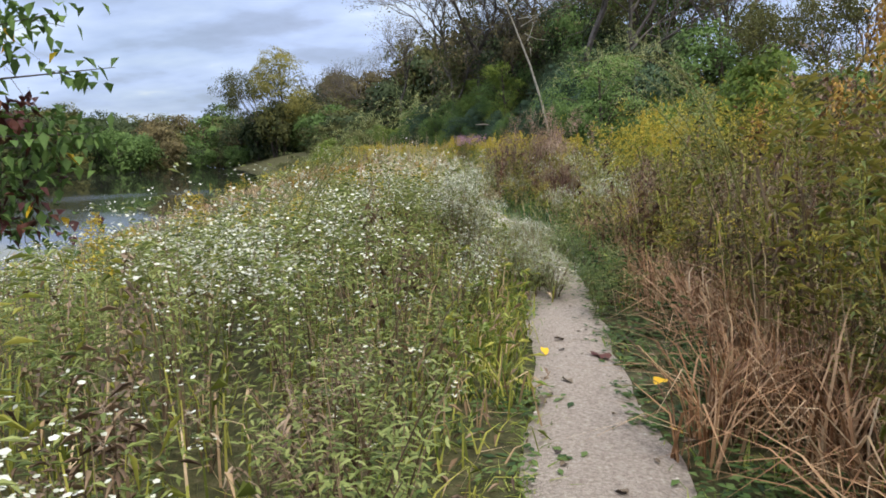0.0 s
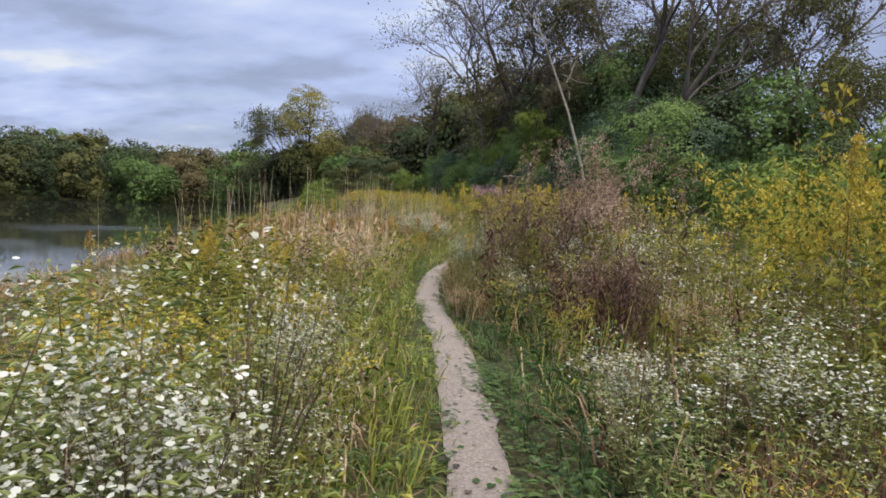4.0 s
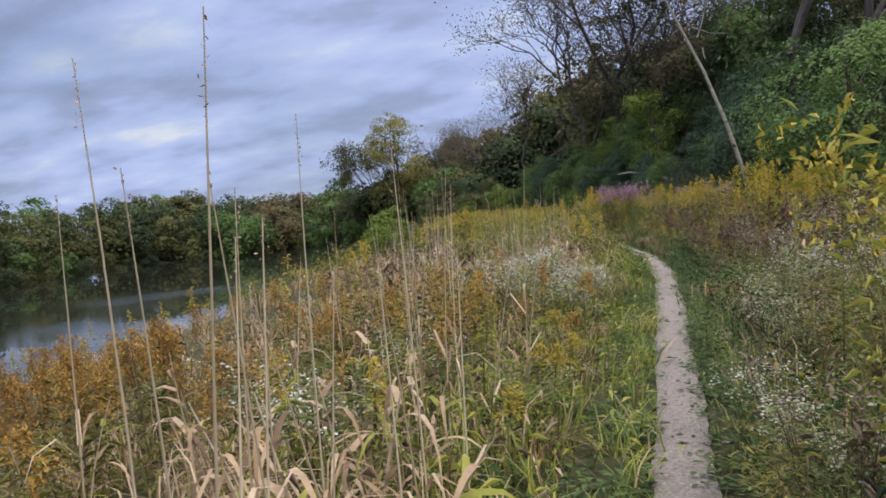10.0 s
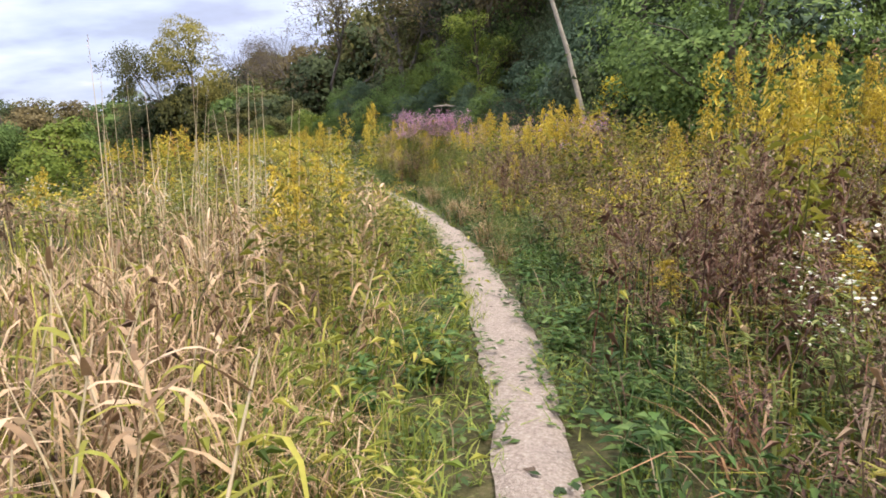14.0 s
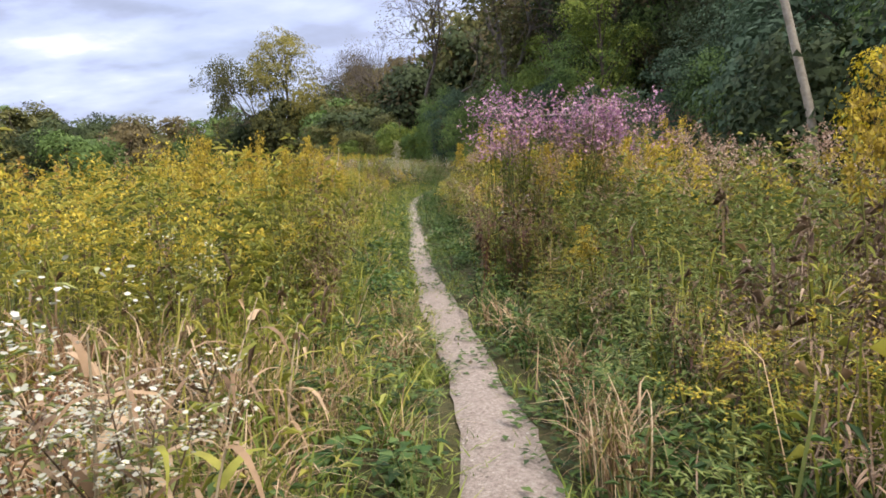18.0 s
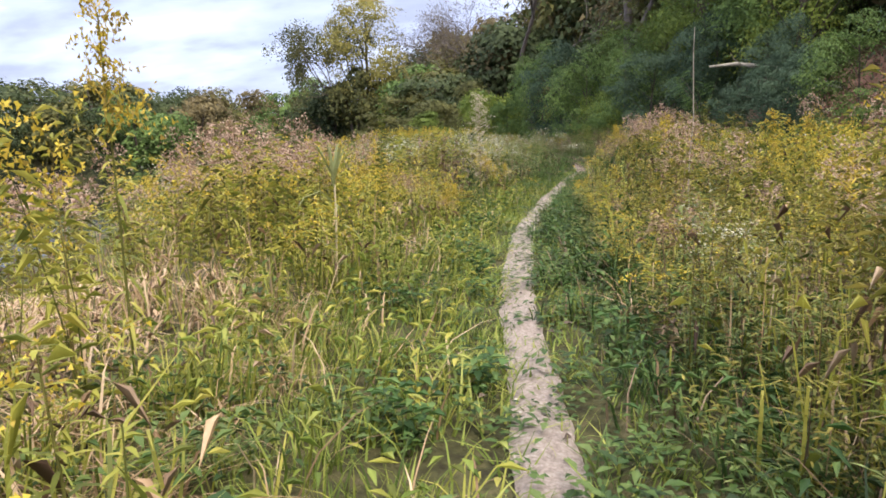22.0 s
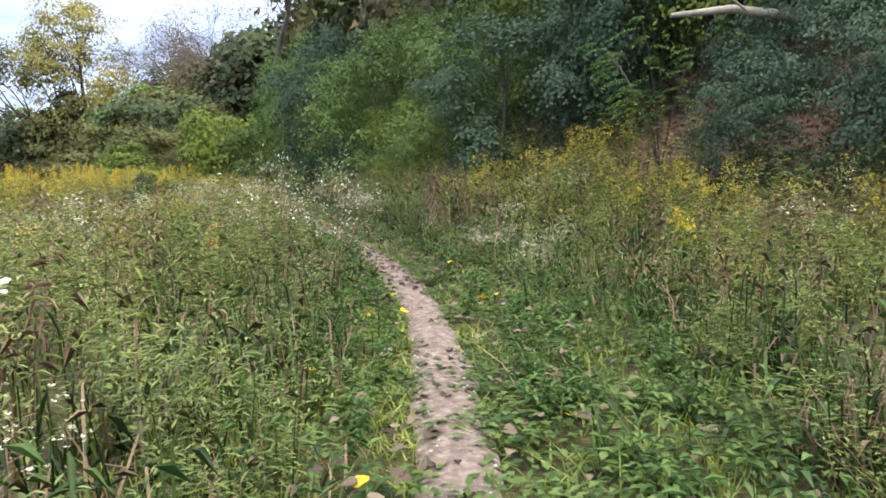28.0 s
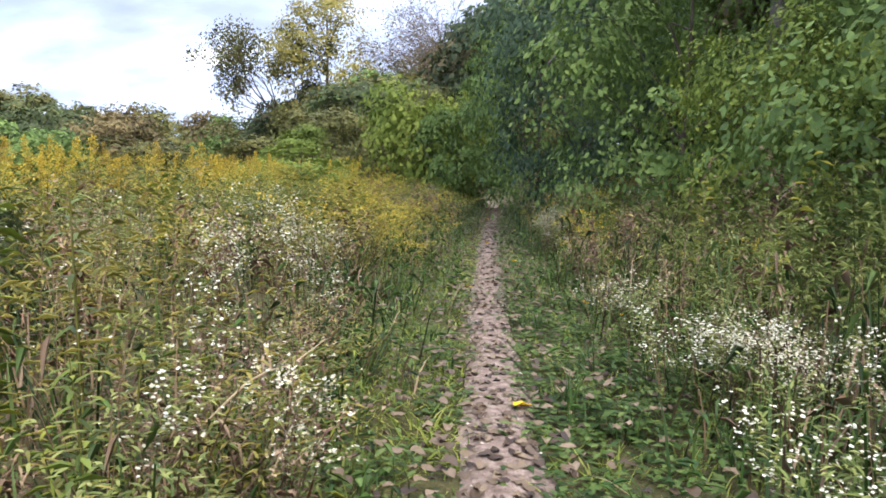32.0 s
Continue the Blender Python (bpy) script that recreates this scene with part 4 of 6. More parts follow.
for side, zones in ((-1, LEFT), (1, RIGHT)):
    for y0, y1, h, verge, mix in zones:
        names = list(mix)
        logw = np.log(np.array([mix[k] for k in names]))
        for band, (u0, u1, dens) in enumerate(((0.0, 1.8, 13.0), (1.8, 5.0, 8.0), (5.0, 15.0, 2.6))):
            n = int(dens * (u1 - u0) * (y1 - y0))
            yy = rng.uniform(y0, y1, n)
            dd = rng.uniform(u0, u1, n)
            uu = half_w(yy) + verge + dd
            xx = path_x(yy) + side * uu
            keep = (xx > np.interp(yy, SHORE_Y, SHORE_X) + 1.0) if side < 0 else (xx < np.interp(yy, WOOD_Y, WOOD_X) + 1.0)
            for x, y, d in zip(xx[keep], yy[keep], dd[keep]):
                score = [logw[i] + 1.9 * math.sin(0.9 * x + 3.1 * i + 2 * math.sin(0.7 * y + i)) * math.cos(0.8 * y + 1.7 * i) + rng.gumbel() * 0.5 for i in range(len(names))]
                k = names[int(np.argmax(score))]
                t = h * rng.uniform(0.72, 1.12) * (0.98 + 0.17 * math.sin(1.3 * x + 1.9 * math.sin(0.8 * y)) * math.cos(1.1 * y + 0.6 * x)) * (0.55 + 0.45 * min(1.0, d / 0.8))
                if side < 0 and y < 31:
                    t *= 1.0 - 0.45 * min(1.0, max(0.0, (d - 1.6) / 2.0))
                if k in (T_, R_):
                    t *= 0.78
                if k in (A_,):
                    t *= 0.95
                plant(k, x, y, rng.uniform(0, 6.28), 0.75 + 0.35 * t + rng.uniform(-0.1, 0.1), t, rng.normal(0, 0.06) - (0.05 * side if d < 0.6 else 0), rng.normal(0, 0.06), d if band < 2 else 9.0)

# clumps that stand out
def clump(kind, x, y, n, spread_r, tall):
    for _ in range(n):
        plant(kind, x + rng.normal(0, spread_r), y + rng.normal(0, spread_r), rng.uniform(0, 6.28), 0.9 * tall ** 0.5, tall * rng.uniform(0.85, 1.1), rng.normal(0, 0.05), rng.normal(0, 0.05), 0.5)


clump(O_, -1.9, 27.4, 26, 0.5, 0.85)
clump(O_, -2.8, 28.4, 26, 0.6, 0.95)
clump(O_, -3.9, 29.6, 22, 0.8, 1.0)
clump(D_, -0.45, 22.7, 22, 0.30, 1.0)
clump(D_, -1.1, 23.1, 22, 0.32, 1.0)
clump(L_, -0.8, 22.9, 10, 0.4, 1.0)
clump(G_, -0.7, 22.8, 8, 0.35, 0.95)
clump(D_, -0.1, 22.9, 8, 0.25, 0.8)
clump(D_, 1.6, 40.2, 9, 0.25, 1.1)
clump("withered_cane", -0.45, 24.6, 18, 0.25, 1.2)
clump(V_, 2.9, 37.4, 12, 0.35, 1.35)
clump(G_, 3.5, 38.6, 12, 0.45, 1.55)
clump(V_, 4.0, 38.2, 12, 0.5, 1.5)
clump(G_, 4.6, 38.4, 10, 0.5, 1.6)
for _ in range(70):   # aster bushes crowding the path
    y = rng.uniform(14.6, 18.6)
    near = rng.uniform() < 0.55
    plant(A_, float(path_x(y)) - (rng.uniform(0.50, 0.80) if near else rng.uniform(0.75, 1.15)), y, rng.uniform(0, 6.28), 0.9, rng.uniform(0.48, 0.60) if near else rng.uniform(0.85, 1.1), 0.08, 0.0, 0.3)
for _ in range(26):   # dark herbs crowding it from the other side
    y = rng.uniform(13.8, 18.0)
    plant(D_, float(path_x(y)) + rng.uniform(0.45, 0.85), y, rng.uniform(0, 6.28), 0.8, rng.uniform(0.35, 0.65), -0.08, 0.0, 0.3)
clump(R_, -0.1, 24.4, 10, 0.25, 0.75)
clump(R_, -0.5, 24.9, 10, 0.3, 0.75)
clump(B_, 2.75, 24.6, 16, 0.28, 1.60)
clump(B_, 3.0, 25.6, 14, 0.30, 1.75)
clump(V_, -0.40, 36.3, 6, 0.22, 1.05)
clump(G_, -0.42, 36.4, 3, 0.20, 1.15)
clump(V_, -0.65, 37.5, 6, 0.25, 1.05)
clump(G_, -0.62, 37.6, 3, 0.22, 1.15)
clump(L_, -0.30, 37.0, 8, 0.20, 1.15)
# tall goldenrod along the wood side of the path
for x, y, n, tall in ((2.35, 36.8, 6, 1.72), (2.65, 36.2, 6, 1.62), (2.95, 37.2, 6, 1.80), (1.50, 42.5, 5, 1.55), (1.95, 42.9, 6, 1.70), (1.35, 43.5, 6, 1.60), (2.25, 44.2, 5, 1.65), (0.95, 44.7, 6, 1.55), (-1.25, 42.3, 5, 1.60), (-1.95, 53.1, 6, 1.68), (-2.0, 54.0, 7, 1.70), (-1.6, 53.6, 7, 1.75), (-2.2, 55.6, 6, 1.60), (-1.8, 55.0, 6, 1.68)):
    clump(G_, x, y, n, 0.20, tall)
    clump(L_, x, y, 3, 0.22, tall * 0.9)
# a yellow-green belt of goldenrod between the path and the river
for _ in range(260):
    y = rng.uniform(79, 97)
    plant(H_ if rng.random() < 0.7 else G_, float(path_x(y)) - rng.uniform(3.2, 11), y, rng.uniform(0, 6.28), 0.95, rng.uniform(1.05, 1.35), 0.05, 0.0, 0.4)
clump(F_, -0.15, 38.4, 8, 0.20, 1.05)
clump(W_, 2.0, 36.2, 16, 0.30, 1.15)
clump(W_, 2.6, 37.4, 18, 0.40, 1.35)
clump(W_, 3.95, 15.2, 5, 0.25, 1.3)
clump(W_, 4.3, 16.0, 5, 0.30, 1.4)
clump(A_, -7.4, 72.6, 10, 0.30, 1.05)
clump(A_, -7.7, 74.0, 10, 0.35, 1.05)
clump(A_, -5.65, 74.2, 6, 0.14, 0.42)
clump(A_, -6.05, 75.6, 7, 0.16, 0.45)
clump(A_, -5.30, 72.9, 6, 0.18, 0.40)
for _ in range(64):   # asters that hang over the path's left edge
    y = rng.uniform(14.2, 17.4)
    x = float(path_x(y)) - rng.uniform(0.02, 0.40)
    planted[A_].append((x, y, float(ground_z(x, y)) - 0.02, rng.uniform(0, 6.28), 0.8, rng.uniform(0.30, 0.46), 0.12, 0.0, 0.2))
for _ in range(34):   # and dark herbs at its right edge
    y = rng.uniform(13.6, 17.4)
    x = float(path_x(y)) + float(half_w(y)) + rng.uniform(-0.02, 0.4)
    planted[F_].append((x, y, float(ground_z(x, y)) - 0.02, rng.uniform(0, 6.28), 0.8, rng.uniform(0.30, 0.5), -0.1, 0.0, 0.2))
for y0, y1, n, low in ((40, 47, 90, [V_, F_, F_, L_, H_]), (47, 56, 150, [V_, V_, F_, D_, B_]), (56, 60, 50, [V_, F_, H_, L_]), (60, 68, 130, [H_, F_, L_, V_]), (16.5, 24, 70, [F_, V_, A_, R_]), (34, 40, 60, [V_, F_, B_, W_])):
    for _ in range(n):   # lower weeds at the foot of the tall ones
        y = rng.uniform(y0, y1)
        d = rng.uniform(0.62, 1.7)
        plant(str(rng.choice(low)), float(path_x(y)) + d, y, rng.uniform(0, 6.28), 0.95, rng.uniform(0.38, 0.62) + 0.22 * (d - 0.6), -0.08, rng.normal(0, 0.06), d - 0.5)
for _ in range(330):   # the lower storey of the thicket
    y = rng.uniform(8.5, 17.2)
    d = rng.uniform(0.95, 3.2)
    plant(str(rng.choice([V_, V_, V_, B_, B_, Q_, H_])), float(path_x(y)) + d, y, rng.uniform(0, 6.28), 1.15, rng.uniform(0.8, 1.1) + 0.35 * min(d - 0.95, 1.6), -0.08, rng.normal(0, 0.06), d - 0.6)
for _ in range(80):   # rusty grass drooping over the verge in front of the thicket
    y = rng.uniform(9.5, 15.5)
    plant(R_, float(path_x(y)) + rng.uniform(0.78, 1.45), y, rng.uniform(0, 6.28), rng.uniform(0.85, 1.15), rng.uniform(0.55, 0.85), -0.22, rng.normal(0, 0.08), 0.4)
for y0, y1, n, k in ((22.6, 27.8, 34, V_), (22.6, 27.8, 26, T_), (26.0, 31.0, 20, F_), (39.0, 47.0, 36, T_), (39.0, 47.0, 40, F_)):   # weeds pressing in on the path
    for _ in range(n):
        y = rng.uniform(y0, y1)
        side = 1 if y < 32 or rng.uniform() < 0.5 else -1
        x = float(path_x(y)) + side * (float(half_w(y)) + rng.uniform(0.14, 0.40))
        tall = rng.uniform(0.40, 0.72) if side > 0 else rng.uniform(0.30, 0.46)
        planted[k].append((x, y, float(ground_z(x, y)) - 0.02, rng.uniform(0, 6.28), 0.75, tall, -0.14 * side, rng.normal(0, 0.08), 0.3))
clump(R_, 4.15, 11.7, 9, 0.22, 0.95)
clump(R_, 4.55, 12.6, 8, 0.28, 0.9)
clump(T_, 4.5, 12.2, 6, 0.3, 1.2)
clump(G_, -5.25, 54.3, 3, 0.15, 1.5)
clump(H_, -5.3, 54.5, 4, 0.2, 1.35)
clump(V_, -1.9, 53.6, 14, 0.40, 1.5)
clump(H_, -0.9, 55.0, 14, 0.6, 1.65)
clump(G_, -1.5, 54.2, 5, 0.5, 1.65)
clump(H_, -2.6, 44.7, 9, 0.35, 1.35)
clump(W_, 1.0, 41.6, 7, 0.20, 1.1)
clump(B_, 1.3, 42.3, 6, 0.30, 1.25)
clump(V_, 1.5, 41.9, 9, 0.30, 1.2)
clump(H_, 1.9, 42.6, 9, 0.35, 1.3)
clump(A_, -7.0, 64.8, 10, 0.40, 0.95)
clump(A_, -6.6, 63.6, 7, 0.30, 0.60)
clump(A_, -9.6, 79.3, 5, 0.40, 0.66)
clump(A_, -10.4, 80.3, 9, 0.35, 0.85)
clump(B_, -9.3, 79.0, 8, 0.30, 0.50)
clump(D_, -9.0, 79.3, 14, 0.35, 0.50)
clump(L_, -5.2, 81.4, 12, 0.5, 1.40)
clump(L_, -6.0, 82.2, 10, 0.5, 1.30)
clump(L_, -4.6, 78.4, 8, 0.4, 1.35)
clump(H_, -5.2, 78.8, 6, 0.4, 1.30)
clump(A_, -7.75, 80.4, 10, 0.45, 0.62)
clump(A_, 1.75, 25.2, 9, 0.25, 0.78)
clump(H_, 2.2, 26.9, 12, 0.22, 1.75)
clump(G_, -4.87, 64.0, 4, 0.10, 0.72)
clump(G_, -4.55, 62.2, 4, 0.10, 0.55)
plant("purple_aster", -6.78, 61.55, 0.4, 0.32, 1.0, 0.0, 0.0, 0.5)
for x, y in ((0.55, 41.7), (-5.9, 64.3), (-6.0, 64.6), (-5.75, 63.9), (-5.2, 74.8), (-5.5, 75.2), (-4.9, 74.4), (-4.6, 75.1), (-5.0, 76.0), (-3.9, 75.4), (-6.2, 52.9), (-8.6, 80.4), (-7.0, 79.2), (2.2, 26.4)):
    plant("yellow_daisy", x, y, rng.uniform(-0.5, 0.5), 0.9, rng.uniform(0.30, 0.5), 0, 0, 0.3)
for y0, y1, n in ((35, 48, 90), (48, 60, 70), (60, 68, 80), (66, 72, 120), (72, 78, 120), (78, 96, 60)):
    for _ in range(n):
        y = rng.uniform(y0, y1)
        side = 1 if rng.uniform() < 0.55 else -1
        u = float(half_w(y)) + rng.uniform(0.10, 1.5 if y > 66 and side > 0 else 0.75)
        plant("broad_leaf_herb", float(path_x(y)) + side * u, y, rng.uniform(0, 6.28), rng.uniform(0.20, 0.32) * (0.62 if y > 66 else 1.0), rng.uniform(0.12, 0.30), 0, 0, 0.3)
for x, y, n, sp in ((0.15, 24.2, 9, 0.22), (-0.35, 24.5, 12, 0.3), (-0.2, 25.2, 12, 0.35), (-1.0, 24.9, 14, 0.4), (0.05, 26.6, 9, 0.3), (-0.9, 27.6, 14, 0.4), (-0.2, 33.8, 14, 0.4), (-0.8, 34.8, 14, 0.45), (-0.6, 36.5, 12, 0.4), (-1.3, 31.6, 10, 0.5), (-0.6, 39.4, 12, 0.3), (-0.9, 40.6, 14, 0.35), (2.4, 33.2, 8, 0.5), (0.9, 23.3, 8, 0.3), (-0.35, 40.4, 10, 0.2), (-0.6, 41.2, 12, 0.25), (-0.3, 39.6, 10, 0.2), (-1.0, 43.6, 12, 0.3), (-1.5, 44.0, 8, 0.25)):
    for _ in range(n):
        plant("withered_cane", x + rng.normal(0, sp), y + rng.normal(0, sp), rng.uniform(0, 6.28), rng.uniform(0.75, 1.1), rng.uniform(0.55, 0.95), rng.normal(0, 0.12), rng.normal(0, 0.12), 0.6)
clump(A_, -0.35, 32.1, 26, 0.40, 0.62)
clump(A_, -0.9, 32.8, 14, 0.35, 0.7)
clump(F_, -4.78, 52.15, 4, 0.10, 1.55)
clump(A_, -4.3, 51.4, 4, 0.12, 0.6)
clump(S_, -6.4, 57.3, 12, 0.35, 1.02)
clump(S_, -7.6, 58.6, 16, 0.6, 1.02)
clump(B_, -5.7, 79.0, 16, 0.4, 0.62)
clump(T_, -5.5, 79.6, 8, 0.4, 0.6)
clump(H_, -4.0, 78.9, 7, 0.35, 1.30)
clump(F_, -4.2, 78.6, 14, 0.4, 1.25)
clump(H_, -3.5, 75.4, 8, 0.5, 1.25)
clump(F_, -3.3, 75.9, 16, 0.6, 1.3)
clump(F_, -2.4, 74.2, 18, 0.6, 1.25)
clump(H_, -2.6, 73.4, 6, 0.5, 1.2)
clump(F_, -4.0, 76.9, 14, 0.5, 1.2)
clump(F_, -5.0, 79.2, 12, 0.4, 1.2)
clump("purple_aster", -1.08, 48.65, 9, 0.20, 1.52)
clump("purple_aster", -0.62, 48.75, 9, 0.22, 1.58)
clump("purple_aster", -0.10, 48.8, 9, 0.22, 1.60)
clump(G_, -0.2, 48.3, 6, 0.3, 1.3)
clump(F_, -0.5, 48.1, 12, 0.3, 1.2)
clump(F_, 0.0, 47.9, 12, 0.3, 1.3)
clump(L_, -0.9, 48.25, 10, 0.25, 1.2)
clump(W_, -1.1, 47.9, 10, 0.20, 0.95)
clump(L_, -2.45, 46.9, 14, 0.25, 1.15)
clump(L_, -2.9, 47.9, 16, 0.35, 1.2)
clump(W_, -2.4, 47.2, 4, 0.12, 1.1)
clump(W_, -1.15, 49.6, 9, 0.20, 1.0)
clump(D_, -1.35, 49.9, 9, 0.22, 0.65)
clump(D_, -1.0, 49.1, 8, 0.22, 0.7)
clump(G_, -3.0, 47.2, 14, 0.35, 1.3)
clump("purple_aster", 1.7, 43.0, 5, 0.3, 1.2)
clump(S_, 3.25, 23.9, 9, 0.36, 1.85)
clump(W_, 3.25, 23.9, 14, 0.34, 1.6)
clump(W_, 3.5, 22.0, 30, 0.26, 1.05)
clump(S_, 3.45, 23.1, 14, 0.34, 1.45)
clump(R_, 4.35, 13.8, 14, 0.30, 0.80)
clump(R_, 4.5, 16.0, 12, 0.30, 0.75)
clump(R_, 4.05, 17.5, 10, 0.22, 0.72)
clump(R_, 4.25, 18.2, 10, 0.25, 0.8)
clump(R_, 4.25, 16.9, 8, 0.2, 0.75)
clump(B_, 4.6, 17.2, 10, 0.3, 1.1)
clump(A_, 4.0, 20.6, 12, 0.5, 1.15)
clump(H_, 4.9, 21.2, 24, 0.55, 1.9)
clump(H_, 5.9, 19.5, 26, 0.7, 2.2)
clump(G_, 5.3, 20.6, 8, 0.6, 1.9)
clump(A_, 2.3, 31.5, 10, 0.4, 0.95)
clump(H_, 3.3, 28.3, 12, 0.4, 1.4)
clump(S_, -6.9, 58.6, 18, 0.7, 1.1)
for x, y, n in ((-0.75, 24.0, 26), (-0.3, 24.5, 20), (-0.05, 25.6, 14), (-0.1, 26.4, 10), (-1.5, 24.2, 12), (-0.35, 28.6, 7), (-2.4, 32.8, 14), (-1.2, 29.6, 6), (0.0, 27.8, 4), (-2.6, 35.5, 18), (-1.2, 37.2, 20), (-2.2, 38.5, 14)):
    for _ in range(n):
        plant("tall_reed", x + rng.normal(0, 0.42), y + rng.normal(0, 0.42), rng.uniform(0, 6.28), 1.4, rng.uniform(1.4, 2.15) * (0.86 if y > 31 else 0.80), rng.normal(0, 0.06), rng.normal(0, 0.06), 0.7)

# ---------------------------------------------------------------- ground, path, water
def axis(parts):
    out_ = []
    for a0, a1, st in parts:
        out_.append(np.arange(a0, a1, st))
    return np.concatenate(out_)


gx = axis([(-1500, -200, 130), (-200, -90, 10), (-90, -30, 3), (-30, -16, 1.0), (-16, 8, 0.30), (8, 24, 1.0), (24, 60, 4), (60, 200, 20), (200, 1600, 140)])
gy = axis([(-1500, -100, 140), (-100, -10, 10), (-10, 4, 2), (4, 100, 0.45), (100, 150, 2.5), (150, 300, 10), (300, 3200, 200)])
X, Y = np.meshgrid(gx, gy)
Z = ground_z(X, Y)
Z = np.where(np.abs(X - path_x(Y)) < 0.45, Z - 0.035, Z)
nx, ny = len(gx), len(gy)
ii = (np.arange(ny - 1)[:, None] * nx + np.arange(nx - 1)[None]).ravel()
gf = np.concatenate([np.stack([ii, ii + 1, ii + nx + 1], 1), np.stack([ii, ii + nx + 1, ii + nx], 1)])
gv = np.stack([X.ravel(), Y.ravel(), Z.ravel()], 1)
cx = gv[gf].mean(1)
gs = ((cx[:, 0] > np.interp(cx[:, 1], WOOD_Y, WOOD_X) + np.interp(cx[:, 1], [70, 76, 84, 88], [0.5, -1.2, -1.2, 6.0]))).astype(int)
tagged(new("ground", mesh_of("ground", gv, gf, gs, ["soil", "forest"])), "dark meadow soil rising to a leaf-covered wooded bank", "ground", kind="structure")

py = np.arange(-6, 118, 0.12)
across = np.linspace(-1, 1, 9)
pw = half_w(py)
e_l = pw * (1 + 0.10 * np.sin(py * 1.9) + 0.05 * np.sin(py * 6.1 + 1) + rng.normal(0, 0.05, len(py)))
e_r = pw * (1 + 0.10 * np.sin(py * 1.7 + 2) + 0.05 * np.sin(py * 6.7) + rng.normal(0, 0.05, len(py)))
PU = np.where(across[None] < 0, across[None] * e_l[:, None], across[None] * e_r[:, None]) * 1.12
PXX = path_x(py)[:, None] + PU
PZ = 0.012 - 0.030 * np.abs(across[None]) ** 3 + 0.004 * np.sin(py * 5.3)[:, None] * np.cos(across * 2 + 1)[None]
PYY = np.repeat(py[:, None], 9, 1)
k9 = (np.arange(len(py) - 1)[:, None] * 9 + np.arange(8)[None]).ravel()
pf = np.concatenate([np.stack([k9, k9 + 1, k9 + 10], 1), np.stack([k9, k9 + 10, k9 + 9], 1)])
path_mesh = mesh_of("path", np.stack([PXX, PYY, PZ], -1).reshape(-1, 3), pf, (py[pf[:, 0] // 9] + rng.normal(0, 1.5, len(pf)) > 65.5).astype(int), ["gravel", "earth"])
path_mesh.polygons.foreach_set("use_smooth", np.ones(len(pf), bool))
tagged(new("path", path_mesh), "narrow trodden footpath of pale fine gravel", "footpath", kind="structure")

wx, wy = np.meshgrid(np.linspace(-400, -10, 40), np.linspace(-200, 420, 63))
ki = (np.arange(62)[:, None] * 40 + np.arange(39)[None]).ravel()
wf = np.concatenate([np.stack([ki, ki + 1, ki + 41], 1), np.stack([ki, ki + 41, ki + 40], 1)])
tagged(new("water", mesh_of("water", np.stack([wx.ravel(), wy.ravel(), np.full(wx.size, WATER_Z)], 1), wf, np.zeros(len(wf), int), ["water"])), "still dark river water reflecting the sky", "river", kind="structure")

# ---------------------------------------------------------------- trees
def crown_points(rng, centre, radius, clumps, per, size, low=0.0):
    """A crown of rounded lobes: clump centres on the lobes, leaves in flattened sprays round them, and which way the leaves face."""
    centre, radius = np.asarray(centre, float), np.asarray(radius, float)
    k = max(7, clumps // 11)
    d = rng.normal(size=(k, 3)) + (0, 0, 0.05)
    d /= np.linalg.norm(d, axis=1, keepdims=True)
    heart = centre + d * radius * rng.uniform(0.42, 0.80, (k, 1))
    wide = radius.mean() * rng.uniform(0.26, 0.46, (k, 1))
    own = rng.integers(0, k, clumps)
    u = rng.normal(size=(clumps, 3)) + d[own] * 0.9 + (0, 0, 0.15)
    u /= np.linalg.norm(u, axis=1, keepdims=True)
    c = heart[own] + u * wide[own] * (1.0, 1.0, 0.8) * rng.uniform(0.75, 1.08, (clumps, 1))
    c[:, 2] = np.maximum(c[:, 2], low)
    off = rng.normal(size=(clumps, per, 3)) * (np.array([1, 1, 0.30]) * size) * rng.uniform(0.5, 1.2, (clumps, 1, 1))
    off[..., 2] -= (off[..., 0] ** 2 + off[..., 1] ** 2) / (2.6 * size)
    pts = c[:, None] + off
    face = np.repeat((u * (1, 1, 0.7) + (0, 0, 0.45))[:, None], per, 1) + off * (0.4, 0.4, 0) / size
    return c, pts.reshape(-1, 3), face.reshape(-1, 3)


def leaf_tree(rng, height, radius, base, clumps, per, leaf, bark_r=0.16, clump_size=0.55, foliage=1, coarse=True, layered=True):
    """Trunk, limbs that reach into the crown, and a crown of separate leaves in clumps."""
    g = Geo()
    top = height * 0.8
    pts = bend(rng, top, 0.06, 6)
    g.tube(pts, bark_r * np.linspace(1, 0.25, 6), 0, 7)
    mid = (height + base) / 2
    c, leaves, face = crown_points(rng, (pts[3][0], pts[3][1], mid), (radius, radius, (height - base) / 2), clumps, per, clump_size, base * 0.8)
    for q in c[:: max(1, clumps // 16)]:
        h = np.clip(q[2] - rng.uniform(0.15, 0.35) * height, 0.12 * height, top * 0.95)
        s = along(pts, h / top)
        m = (s + q) / 2 + (0, 0, 0.08 * height * rng.uniform(-0.3, 0.8))
        g.tube([s, m, q], bark_r * np.array([0.30, 0.16, 0.04]), 0, 4)
    g.scatter(leaves, leaf, foliage, rng, coarse, face if layered else None)
    return g


